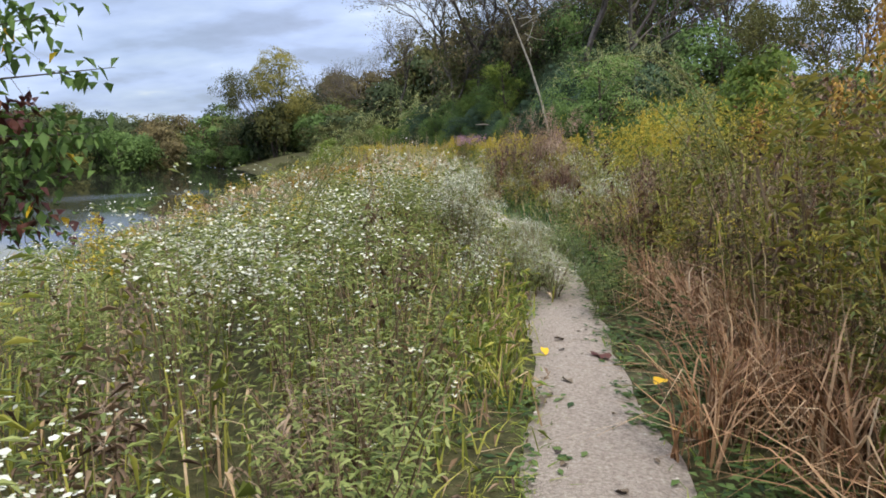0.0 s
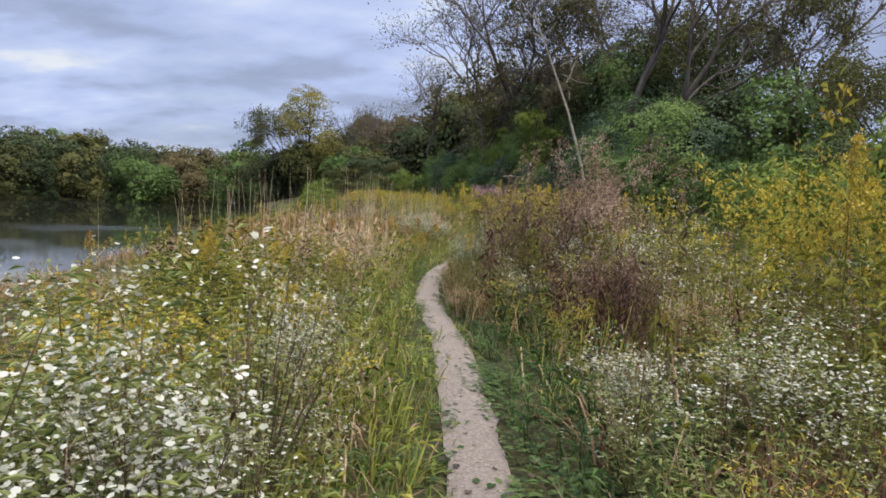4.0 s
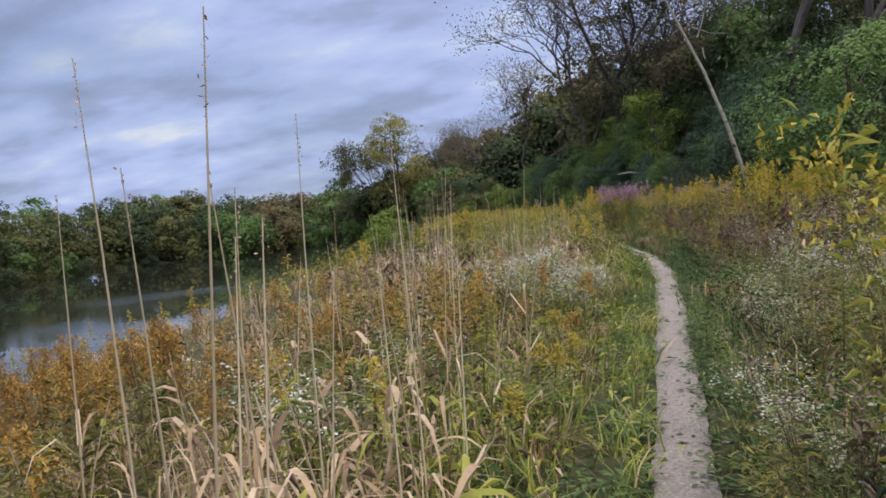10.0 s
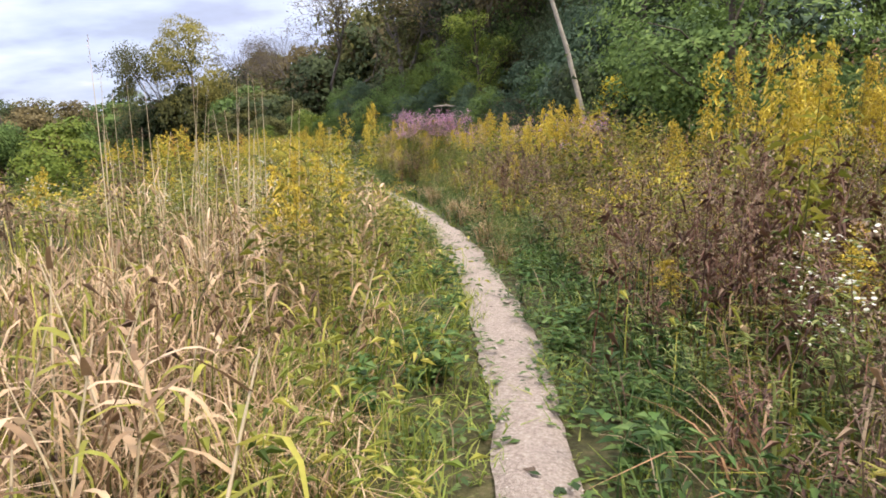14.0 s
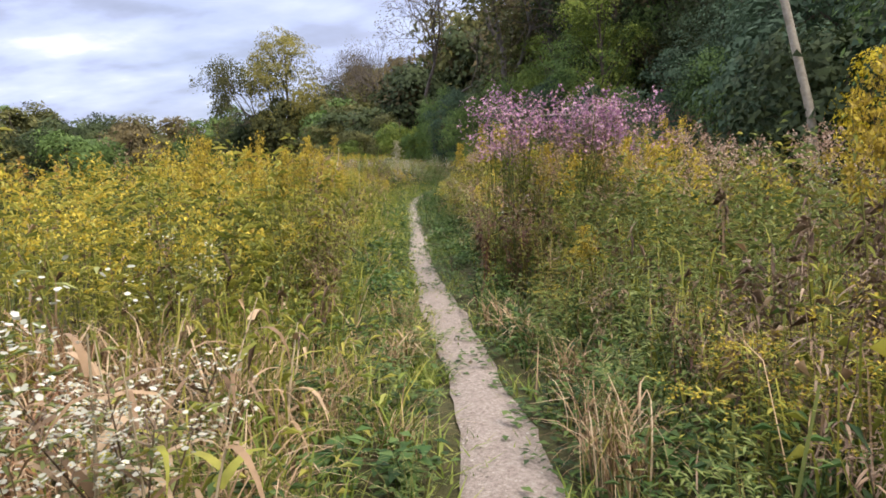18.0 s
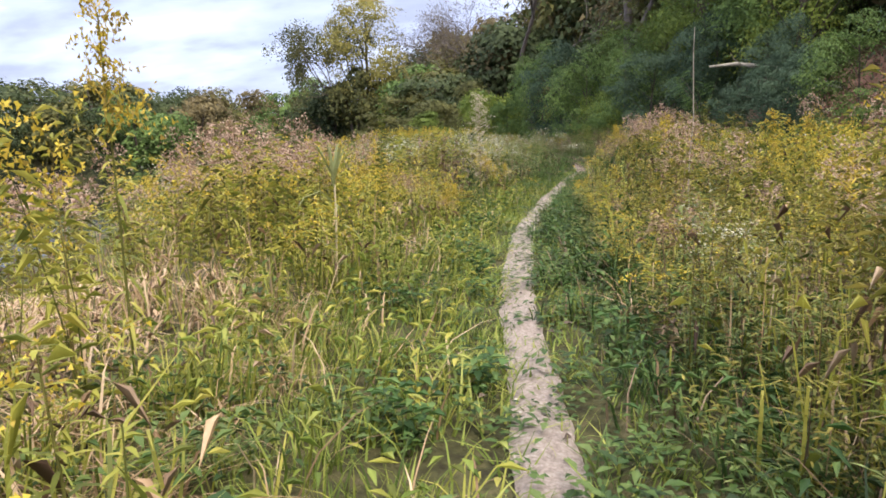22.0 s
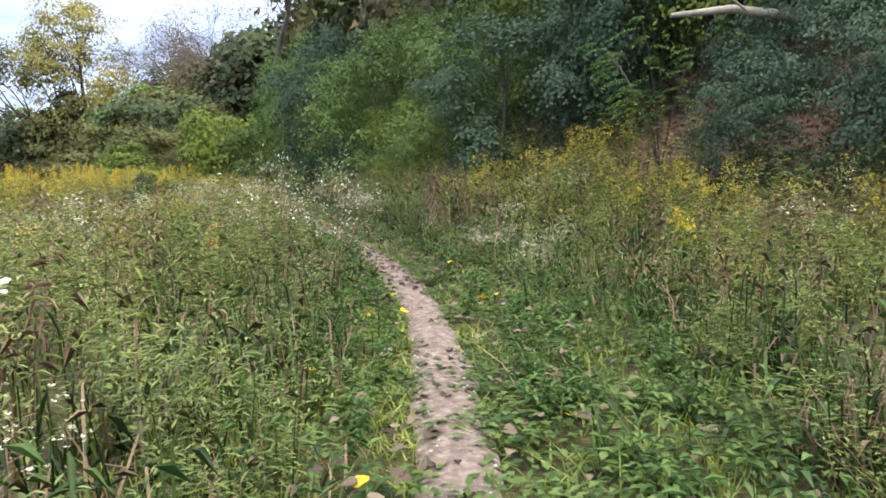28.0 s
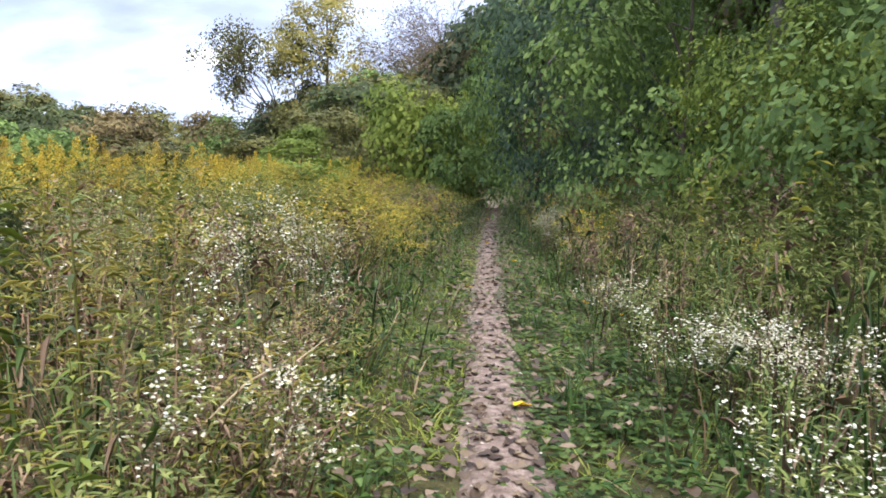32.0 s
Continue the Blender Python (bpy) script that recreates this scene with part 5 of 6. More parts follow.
def bare_tree(rng, height, bark_r=0.28, leaves=500, leaf=0.22, depth=6, spread_a=0.55, kids=(3, 3, 3, 3, 3, 3)):
    g = Geo()
    tips = []

    def grow(p, d, length, r, level):
        k = 4 if level < 2 else 3
        pts = [p]
        q, e = p, d
        for i in range(k - 1):
            e = e + rng.normal(0, 0.13, 3) + (0, 0, 0.04)
            e = e / np.linalg.norm(e)
            q = q + e * length / (k - 1)
            pts.append(q)
        g.tube(pts, np.linspace(r, r * 0.60, k), 0, 6 if level == 0 else 4 if level < 3 else 3)
        if level >= depth:
            tips.append(q)
            return
        for i in range(kids[min(level, len(kids) - 1)]):
            a = rng.normal(size=3)
            a -= e * (a @ e)
            a /= np.linalg.norm(a)
            w = e + a * rng.uniform(0.6, 1.25) * spread_a * 1.4
            s = pts[-1] if i < 2 else along(np.array(pts), rng.uniform(0.45, 0.9))
            grow(s, w / np.linalg.norm(w), length * rng.uniform(0.62, 0.82), r * 0.60, level + 1)

    grow(np.zeros(3), np.array([0.02, 0.03, 1.0]), height * 0.30, bark_r, 0)
    tips = np.array(tips)
    if leaves:
        c = tips[rng.integers(0, len(tips), leaves)] + rng.normal(0, 0.45, (leaves, 3))
        g.scatter(c, leaf, 1, rng)
    return g


trng = np.random.default_rng(5)
FOLIAGE = {"t_dark": "dark green", "t_green": "green", "t_lime": "light yellow-green", "t_blue": "bluish green", "t_olive": "olive autumn", "t_brown": "thinning brown autumn"}


def tree_set(name, maker, count, mats, parts, label, category, group):
    return [thing_from(name, maker(), mats, parts, label, category, group) for _ in range(count)]


STOCK = {}
for f, word in FOLIAGE.items():
    STOCK["wood_" + f] = lambda f=f, word=word: tree_set("woodland_tree", lambda: leaf_tree(trng, 12, 3.6, 0.8, 210, 22, 0.25, 0.2, 0.62, coarse=False), 3, ["bark", f], ["trunk", "crown"], word + " leafy tree in the wood beside the meadow", "tree", "woodland trees")
    STOCK["far_" + f] = lambda f=f, word=word: tree_set("riverside_tree", lambda: leaf_tree(trng, 12, 4.4, 0.2, 190, 16, 0.44, 0.22, 0.85), 3, ["bark", f], ["trunk", "crown"], word + " tree on the far river bank", "tree", "far bank trees")
    STOCK["bush_" + f] = lambda f=f, word=word: tree_set("shrub", lambda: leaf_tree(trng, 4.2, 2.1, 0.15, 170, 34, 0.13, 0.06, 0.34), 2, ["bark", f], ["stem", "crown"], word + " dense shrub at the edge of the wood", "shrub", "edge shrubs")
for f, word in FOLIAGE.items():
    STOCK["thick_" + f] = lambda f=f, word=word: tree_set("dense_shrub", lambda: leaf_tree(trng, 4.2, 2.1, 0.15, 190, 66, 0.072, 0.05, 0.27, coarse=False, layered=True), 1, ["bark", f], ["stem", "crown"], word + " leafy shrub close beside the path", "shrub", "path shrubs")
    STOCK["near_" + f] = lambda f=f, word=word: tree_set("edge_tree", lambda: leaf_tree(trng, 8, 2.6, 0.5, 220, 50, 0.098, 0.13, 0.44, coarse=False, layered=True), 2, ["bark", f], ["trunk", "crown"], word + " leafy tree at the edge of the wood", "tree", "edge trees")
STOCK["bare"] = lambda: tree_set("bare_tree", lambda: bare_tree(trng, 29, 0.36, 2200, 0.22), 3, ["twig", "t_brown"], ["trunk", "crown"], "tall nearly leafless tree with a fine grey branch network", "tree", "bare trees")
STOCK["open"] = lambda: tree_set("open_tree", lambda: bare_tree(trng, 21, 0.26, 6500, 0.27, 5, spread_a=0.5), 2, ["bark", "t_olive"], ["trunk", "crown"], "open-crowned tree with thin olive yellow foliage", "tree", "open trees")
built, used = {}, {}


def set_tree(kind, x, y, size, tall=None, sink=0.15, turn=None):
    """Places a tree of a kind: the first ones are the models themselves, the others copies of them."""
    if kind not in built:
        built[kind], used[kind] = STOCK[kind](), 0
    k = used[kind]
    used[kind] += 1
    model = built[kind][k % len(built[kind])]
    m = Matrix.LocRotScale((x, y, float(ground_z(x, y)) - sink), Euler((trng.normal(0, 0.03), trng.normal(0, 0.03), trng.uniform(0, 6.28) if turn is None else turn)), (size, size, tall or size))
    if k < len(built[kind]):
        model.matrix_basis = m
        return model
    c = copy_thing(model, m)
    c.matrix_basis = m
    return c


def pick(names):
    return str(trng.choice(names))


# edge of the wood, row by row behind its line: shrubs, then small trees, then taller ones
def wood_row(y0, y1, off, step, kind, foliage, smin, smax, wide=1.0):
    y = y0
    while y < y1:
        x = float(np.interp(y, WOOD_Y, WOOD_X)) + off + trng.normal(0, 0.6)
        s = trng.uniform(smin, smax)
        set_tree(kind + pick(foliage) if foliage else kind, x, y, s * wide, s)
        y += step * trng.uniform(0.75, 1.25)


wood_row(30, 58, 1.5, 2.6, "bush_", ["t_green", "t_dark", "t_lime", "t_olive"], 0.7, 1.15)
wood_row(24, 58, 5.0, 4.2, "wood_", ["t_dark", "t_olive", "t_green", "t_lime"], 0.36, 0.52, 1.1)
wood_row(32, 60, 14.0, 11.0, "open", None, 0.5, 0.62)
wood_row(20, 60, 20.0, 8.0, "bare", None, 0.75, 0.95)
wood_row(58, 66, 1.2, 2.3, "bush_", ["t_blue", "t_dark", "t_green"], 0.9, 1.3)
wood_row(66, 70, 1.2, 2.3, "thick_", ["t_blue", "t_green"], 0.9, 1.2)
wood_row(66, 71, 3.4, 2.6, "near_", ["t_dark", "t_blue"], 0.75, 1.0)
wood_row(71, 80, 6.8, 2.6, "near_", ["t_dark", "t_green"], 0.85, 1.1)
wood_row(57, 67, 4.5, 3.0, "wood_", ["t_dark", "t_dark", "t_green", "t_blue"], 0.60, 0.80)
wood_row(56, 72, 9.0, 3.8, "wood_", ["t_dark", "t_green", "t_dark"], 0.62, 0.85, 1.15)
wood_row(72, 84, 9.0, 3.8, "wood_", ["t_dark", "t_green", "t_dark"], 0.85, 1.10)
wood_row(56, 74, 15.0, 5.0, "open", None, 0.6, 0.8)
wood_row(74, 90, 15.0, 5.0, "wood_", ["t_dark", "t_olive", "t_green"], 1.0, 1.25)
wood_row(79, 97, 3.0, 2.6, "near_", ["t_lime", "t_green", "t_lime", "t_green"], 0.8, 1.0)
wood_row(82, 99, 7.0, 4.0, "wood_", ["t_olive", "t_brown", "t_dark"], 0.85, 1.05)
wood_row(84, 108, 13.0, 5.0, "wood_", ["t_brown", "t_olive", "t_dark"], 1.0, 1.3)
wood_row(66, 92, 10.5, 2.4, "bush_", ["t_dark", "t_dark", "t_green"], 1.1, 1.5)
wood_row(68, 90, 13.5, 3.0, "bush_", ["t_dark"], 1.2, 1.6)
# shrubs that the walk comes close to
for f, x, y, s, t in (("t_green", -8.3, 87.6, 1.0, 1.25), ("t_lime", -7.1, 85.9, 0.6, 0.75), ("t_blue", -5.0, 81.9, 1.0, 0.95), ("t_blue", -3.4, 82.4, 0.9, 1.0), ("t_green", -6.2, 84.6, 0.9, 1.05),
                      ("t_blue", -2.4, 81.6, 0.9, 1.05), ("t_blue", -1.0, 77.9, 0.60, 0.65), ("t_blue", -2.2, 76.3, 0.45, 0.52), ("t_blue", -0.7, 76.3, 0.5, 0.85), ("t_blue", -1.3, 75.6, 0.55, 0.62), ("t_blue", -0.4, 74.6, 0.6, 0.66), ("t_green", 0.8, 73.6, 0.75, 0.8), ("t_blue", -10.1, 91.4, 1.1, 1.5), ("t_green", -12.0, 95.4, 1.0, 1.6)):
    set_tree("thick_" + f, x, y, s, t)
for f, x, y, s, t in (("t_dark", -11.25, 80.2, 0.15, 0.27), ("t_dark", -11.8, 80.3, 0.20, 0.29),
                      ("t_lime", -16.0, 97.5, 1.0, 1.25), ("t_green", -14.4, 96.2, 0.6, 0.8), ("t_olive", -17.8, 99.5, 0.9, 0.9), ("t_olive", -22.5, 103.0, 1.3, 0.95), ("t_olive", -25.5, 101.0, 1.2, 0.8), ("t_lime", -20.4, 98.0, 0.9, 0.6),
                      ("t_olive", -26.0, 96.0, 1.2, 0.45), ("t_olive", -24.5, 92.5, 1.0, 0.38), ("t_olive", -21.5, 90.0, 0.9, 0.36), ("t_olive", -18.8, 88.5, 0.7, 0.38), ("t_lime", -18.6, 94.5, 0.8, 0.45),
                      ("t_lime", -8.8, 47.5, 0.55, 0.5), ("t_olive", -29.0, 94.0, 1.3, 0.5), ("t_olive", -31.0, 104.0, 1.5, 0.7), ("t_olive", -27.0, 112.0, 1.6, 1.3), ("t_olive", -22.0, 112.0, 1.4, 1.4)):
    set_tree("bush_" + f, x, y, s, t)
set_tree("wood_t_green", 8.2, 60.5, 0.85, 0.72)
set_tree("bush_t_lime", 7.3, 27.6, 0.75, 0.85)
set_tree("bush_t_lime", 8.4, 26.2, 0.7, 0.9)
set_tree("near_t_green", 7.0, 51.5, 1.25, 1.0)
set_tree("open", 1.5, 84.0, 0.95, 1.0)
# tall bare trees over the wood
for x, y, s in ((-6.6, 92, 0.90), (-2.5, 92, 1.05), (7.5, 88, 1.05), (12, 74, 0.95), (16, 64, 0.9), (-15.5, 108, 0.75), (2, 100, 1.0), (-5.0, 87.5, 0.62), (7.3, 63.0, 0.85), (9.6, 60.0, 0.8), (-21, 124, 0.75), (-26, 133, 0.7)):
    set_tree("bare", x, y, s)
# the grove ahead on the river bend
bend_tree = thing_from("river_bend_tree", leaf_tree(trng, 22.5, 6.4, 4.0, 430, 30, 0.29, 0.34, 0.80, coarse=False), ["bark", "t_gold"], ["trunk", "crown"], "large round-crowned tree turning olive yellow on the river bend", "tree")
bend_tree.matrix_basis = pose(-47.8, 145.4, float(ground_z(-47.8, 145.4)) - 0.1)
set_tree("open", -49.5, 144.0, 1.0, 1.0)
for f, x, y, s, t in (("t_olive", -44, 179.7, 1.6, 1.85), ("t_brown", -32.5, 150, 1.1, 1.2), ("t_brown", -37, 160, 1.3, 1.35), ("t_brown", -27, 142, 1.2, 1.3), ("t_olive", -52, 176, 1.35, 1.3), ("t_dark", -54, 147, 0.95, 1.0), ("t_green", -42, 146, 0.9, 0.85), ("t_dark", -40, 151, 1.2, 1.1), ("t_dark", -46, 158, 1.2, 1.2), ("t_olive", -33, 143, 1.1, 1.1), ("t_dark", -28, 134, 1.0, 0.9), ("t_olive", -49, 144, 0.9, 1.1), ("t_green", -24, 128, 1.0, 0.8), ("t_dark", -36, 148, 1.0, 0.9), ("t_brown", -40, 156, 1.3, 1.5), ("t_dark", -20, 118, 0.9, 0.9),
                     ("t_olive", -37, 140, 0.9, 0.85), ("t_dark", -59, 150, 0.95, 0.85), ("t_olive", -34, 130, 0.9, 0.75), ("t_green", -30, 122, 0.85, 0.7), ("t_brown", -22, 138, 1.1, 1.35), ("t_brown", -18, 128, 1.0, 1.3), ("t_dark", -64, 158, 1.0, 0.9)):
    set_tree("far_" + f, x, y, s, t)
for f, x, y, s, t in (("t_olive", -24.8, 117.7, 1.0, 0.7), ("t_brown", -22.0, 121.0, 1.0, 0.9), ("t_dark", -18.9, 119.2, 1.2, 0.95), ("t_olive", -16.0, 123.0, 1.2, 1.45), ("t_dark", -12.9, 120.3, 1.2, 1.3), ("t_brown", -9.0, 122.0, 1.2, 1.5),
                     ("t_dark", -6.5, 121.0, 1.2, 1.4), ("t_dark", -36.5, 136.0, 0.9, 0.6), ("t_green", -31.0, 139.0, 1.0, 0.8), ("t_brown", -28.5, 141.0, 1.2, 1.25), ("t_dark", -26.0, 113.0, 0.8, 0.6)):
    set_tree("far_" + f, x, y, s, t)
for x, y, s in ((-38, 152, 0.7), (-31, 146, 0.65)):
    set_tree("bare", x, y, s)
# far bank
for off, step, hmin, hmax in ((2.0, 3.4, 0.22, 0.45), (6, 4.2, 0.50, 0.92), (13, 5.0, 0.75, 1.15), (28, 9.0, 0.9, 1.25)):
    y = 20.0
    while y < 150:
        x = float(np.interp(y, FAR_Y, FAR_X)) - off + trng.normal(0, 1.2)
        s = trng.uniform(hmin, hmax)
        set_tree("far_" + pick(["t_green", "t_olive", "t_dark", "t_dark", "t_olive", "t_dark"]), x, y, s * 1.05, s * (0.85 if y > 80 else 1.0))
        y += step * trng.uniform(0.7, 1.3)
for x, y, k in ((-70.5, 124, 0.85), (-71, 131, 0.9), (-72, 138, 0.9), (-74, 144, 0.95), (-78, 150, 1.0), (-72, 158, 1.0), (-66, 163, 1.0), (-80, 165, 1.1), (-62, 156, 0.8), (-58, 160, 0.9), (-85, 172, 1.1), (-75, 172, 1.1)):
    set_tree("far_" + pick(["t_green", "t_olive", "t_brown"]), x, y, k * 1.1, k)
for i in range(18):
    set_tree("far_" + pick(["t_dark", "t_green", "t_olive"]), -150 + i * 6 + trng.normal(0, 2), 180 + trng.normal(0, 6), trng.uniform(1.0, 1.3), trng.uniform(0.95, 1.25))

for i in range(16):   # low growth where the banks meet at the bend
    set_tree("far_" + pick(["t_dark", "t_olive", "t_green"]), -73 + i * 2.2 + trng.normal(0, 0.6), 149 + 3 * math.sin(i * 1.7), trng.uniform(0.5, 0.7), trng.uniform(0.40, 0.60))
for i in range(14):   # low growth closing the view along the path
    set_tree("far_" + pick(["t_dark", "t_green", "t_olive"]), -27 + i * 1.5 + trng.normal(0, 0.5), 112 + 4 * math.sin(i * 2.1), trng.uniform(0.28, 0.42), trng.uniform(0.24, 0.42))
for i in range(34):   # wood behind the last shrubs
    set_tree("far_" + pick(["t_dark", "t_green", "t_dark", "t_olive"]), -9 + 4.2 * (i % 7) + trng.normal(0, 0.8), 99 + 5.0 * (i // 7) + trng.normal(0, 1), trng.uniform(0.55, 0.75), trng.uniform(0.5, 0.8))

# leaning pale trunk with few twigs
g = Geo()
g.tube([(0, 0, -0.3), (-0.35, 0.0, 2.0), (-0.95, 0.1, 4.2), (-1.75, 0.3, 6.6), (-2.9, 0.6, 9.4), (-4.2, 1.0, 12.5)], [0.11, 0.095, 0.083, 0.07, 0.052, 0.025], 0, 8)
for i in range(9):
    t = 0.62 + 0.04 * i
    b0 = np.array([-0.2 - 4.0 * t ** 2, t, 12.5 * t])
    d = trng.normal(0, 1, 3)
    g.tube([b0, b0 + d * 0.5 + (0, 0, 0.4), b0 + d * 1.1 + (0, 0, 1.2)], [0.04, 0.025, 0.01], 0, 4)
leaner = thing_from("leaning_tree", g, ["palebark"], ["trunk"], "bare pale tree trunk leaning at the wood edge", "tree")
leaner.matrix_basis = pose(4.3, 58.0, float(ground_z(4.3, 58.0)))

# ---------------------------------------------------------------- low growth: verge grass, herbs, thatch, litter (uncountable)
def low_layer(name, maker, mats, n_of, tall, size, label, category, seed, y0=0.0, y1=100.0, verge_only=True, sides=((-1, 1.0), (1, 1.0))):
    r = np.random.default_rng(seed)
    var = [maker(r, True).arrays() for _ in range(6)]
    rows = []
    for side, share in sides:
        zones = LEFT if side < 0 else RIGHT
        for a, b, h, verge, mix in zones:
            a, b = max(a, y0), min(b, y1)
            if b <= a:
                continue
            w = verge + 0.6 if verge_only else 4.2
            n = int(share * n_of * w * (b - a) * (1.7 if verge_only and a >= 66 else 1.0))
            yy = r.uniform(a, b, n)
            dd = r.uniform(0, w, n) if verge_only else verge + 0.25 + (w - 0.3) * r.uniform(0, 1, n) ** 1.6
            xx = path_x(yy) + side * (half_w(yy) + dd - 0.07)
            t = tall * r.uniform(0.55, 1.3, n) * (np.clip(0.40 + dd * 1.3, 0.40, 1.25) * np.interp(yy, [20, 34, 38, 66, 72], [0.75, 0.85, 1.3, 1.3, 0.65]) if verge_only else np.clip(h * (0.3 + dd), 0.3, 1.35 * h))
            t = np.minimum(t, 0.30) if verge_only else t
            rows.append(np.stack([xx, yy, ground_z(xx, yy) - 0.03, r.uniform(0, 6.28, n), size * r.uniform(0.7, 1.3, n), t, r.normal(0, 0.1, n), r.normal(0, 0.1, n)], 1))
    q = np.concatenate(rows)
    v, f, k = spread(var, q, r.integers(0, 6, len(q)))
    return tagged(new(name, mesh_of(name, v, f, k, mats)), label, category, kind="stuff")


low_layer("verge_grass", grass_tuft, ["grass"], 43, 0.20, 0.21, "short fresh green grass along the path", "grass", 31, sides=((-1, 1.0), (1, 0.45)))
low_layer("verge_herbs", herb_patch, ["clover"], 19, 0.17, 0.15, "low broad-leaved green herbs along the path", "herbs", 32, sides=((-1, 0.7), (1, 1.7)))
low_layer("meadow_thatch", thatch, ["tan", "goldleaf", "brown"], 10, 0.42, 0.32, "tangled dry and green undergrowth between the meadow plants", "undergrowth", 33, y1=61.0, verge_only=False)
low_layer("green_undergrowth", thatch, ["drystem", "clover", "clover"], 13, 0.50, 0.30, "tangled green undergrowth between the weeds", "undergrowth", 34, y0=61.0, verge_only=False)

# longer grass on the verges, arching over the path's edges
def long_tuft(rng, lod):
    g = Geo()
    for i in range(15):
        a, h = rng.uniform(0, 6.28), rng.uniform(0.45, 1.0)
        b0 = rng.normal(0, 0.16, 2)
        d = np.array([math.cos(a), math.sin(a)]) * rng.uniform(0.1, 0.75)
        t = np.array([0, 0.4, 0.75, 1.0])
        g.blade(np.concatenate([b0 + d[None] * (t ** 1.8)[:, None], (h * (t - 0.32 * t ** 3))[:, None]], 1), rng.uniform(0.016, 0.030), int(rng.choice([0, 0, 0, 1, 1, 2])))
    for i in range(7):
        a = rng.uniform(0, 6.28)
        g.leaf((*rng.normal(0, 0.18, 2), rng.uniform(0.2, 0.8)), (math.cos(a), math.sin(a), rng.uniform(-0.1, 0.6)), 0.20, 0.05, int(rng.integers(0, 2)), 0.3)
    return g


r = np.random.default_rng(35)
rows = []
for side, zones in ((-1, LEFT), (1, RIGHT)):
    for a, b, h, verge, mix in zones:
        a = max(a, 12.0)
        if b <= a:
            continue
        n = int((verge + 0.45) * (b - a) * (15 if b <= 66 else 8))
        yy = r.uniform(a, b, n)
        dd = (verge + 0.5) * r.uniform(0, 1, n) ** 0.7
        xx = path_x(yy) + side * (half_w(yy) + 0.06 + dd)
        t = r.uniform(0.20, 0.42, n) + 0.34 * np.clip(dd / (verge + 0.3), 0, 1) * r.uniform(0.4, 1.0, n)
        rows.append(np.stack([xx, yy, ground_z(xx, yy) - 0.02, r.uniform(0, 6.28, n), r.uniform(0.30, 0.50, n), t, -side * 0.15 + r.normal(0, 0.12, n), r.normal(0, 0.12, n)], 1))
q = np.concatenate(rows)
tufts = [long_tuft(r, 1).arrays() for _ in range(6)]
# same tufts, darker leaf colours on the wood side: dark herbs plus painted-in shade
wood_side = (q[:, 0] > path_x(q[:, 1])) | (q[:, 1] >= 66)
for part_of, mats, label in ((~wood_side, ["grass", "goldleaf", "tan"], "longer green and straw-tipped grass arching over the path's edges"), (wood_side, ["clover", "broad", "brown"], "low dark green verge growth darkened for shade, with withered blades")):
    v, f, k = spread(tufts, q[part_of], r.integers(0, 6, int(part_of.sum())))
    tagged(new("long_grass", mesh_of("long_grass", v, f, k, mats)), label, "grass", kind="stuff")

# pebbles on the path
r = np.random.default_rng(41)
n = 6500
yy = r.uniform(6, 98, n)
uu = r.uniform(-1.05, 1.05, n) * half_w(yy)
g = Geo()
g.put([(1, 0, 0), (-0.4, 0.8, 0), (-0.6, -0.7, 0), (0.1, 0.1, 0.6), (0.3, -0.9, 0.1)], [(0, 1, 3), (1, 2, 3), (2, 4, 3), (4, 0, 3)], 0)
v, f, k = spread([g.arrays()], np.stack([path_x(yy) + uu, yy, np.full(n, 0.006), r.uniform(0, 6.28, n), r.uniform(0.003, 0.011, n), r.uniform(0.003, 0.010, n), np.zeros(n), np.zeros(n)], 1), np.zeros(n, int))
tagged(new("pebbles", mesh_of("pebbles", v, f, k, ["pebble"])), "small pale pebbles scattered on the footpath", "pebbles", kind="stuff")


# fallen leaves: curled, thick on the last stretch
def fallen(r):
    g = Geo()
    th = np.linspace(0, 2 * np.pi, 12)[:-1]
    rad = np.array([1.35, 1.0, 0.95, 1.05, 0.85, 0.62, 0.62, 0.85, 1.05, 0.95, 1.0]) * r.uniform(0.82, 1.15, 11)
    ring = np.stack([np.cos(th) * rad, np.sin(th) * rad * 0.72, 0.55 * np.abs(np.sin(th)) ** 1.5 * r.uniform(0.2, 1.0, 11)], 1)
    g.put(np.concatenate([[(0, 0, 0.05)], ring]), [(0, i + 1, (i + 1) % 11 + 1) for i in range(11)], 0)
    return g


leafshape = [fallen(r).arrays() for _ in range(6)]
n = 5200
yy = r.uniform(72, 88, n)
xx = np.interp(yy, WOOD_Y, WOOD_X) + r.uniform(-1.3, 6.5, n)
q = np.stack([xx, yy, ground_z(xx, yy) + 0.01, r.uniform(0, 6.28, n), r.uniform(0.035, 0.075, n), r.uniform(0.03, 0.08, n), r.normal(0, 0.3, n), r.normal(0, 0.3, n)], 1)
v, f, k = spread(leafshape, q, r.integers(0, 6, n))
tagged(new("bank_leaf_litter", mesh_of("bank_leaf_litter", v, f, k, ["bankleaf"])), "red-brown fallen leaves covering the wooded bank", "leaves", kind="stuff")
rows = []
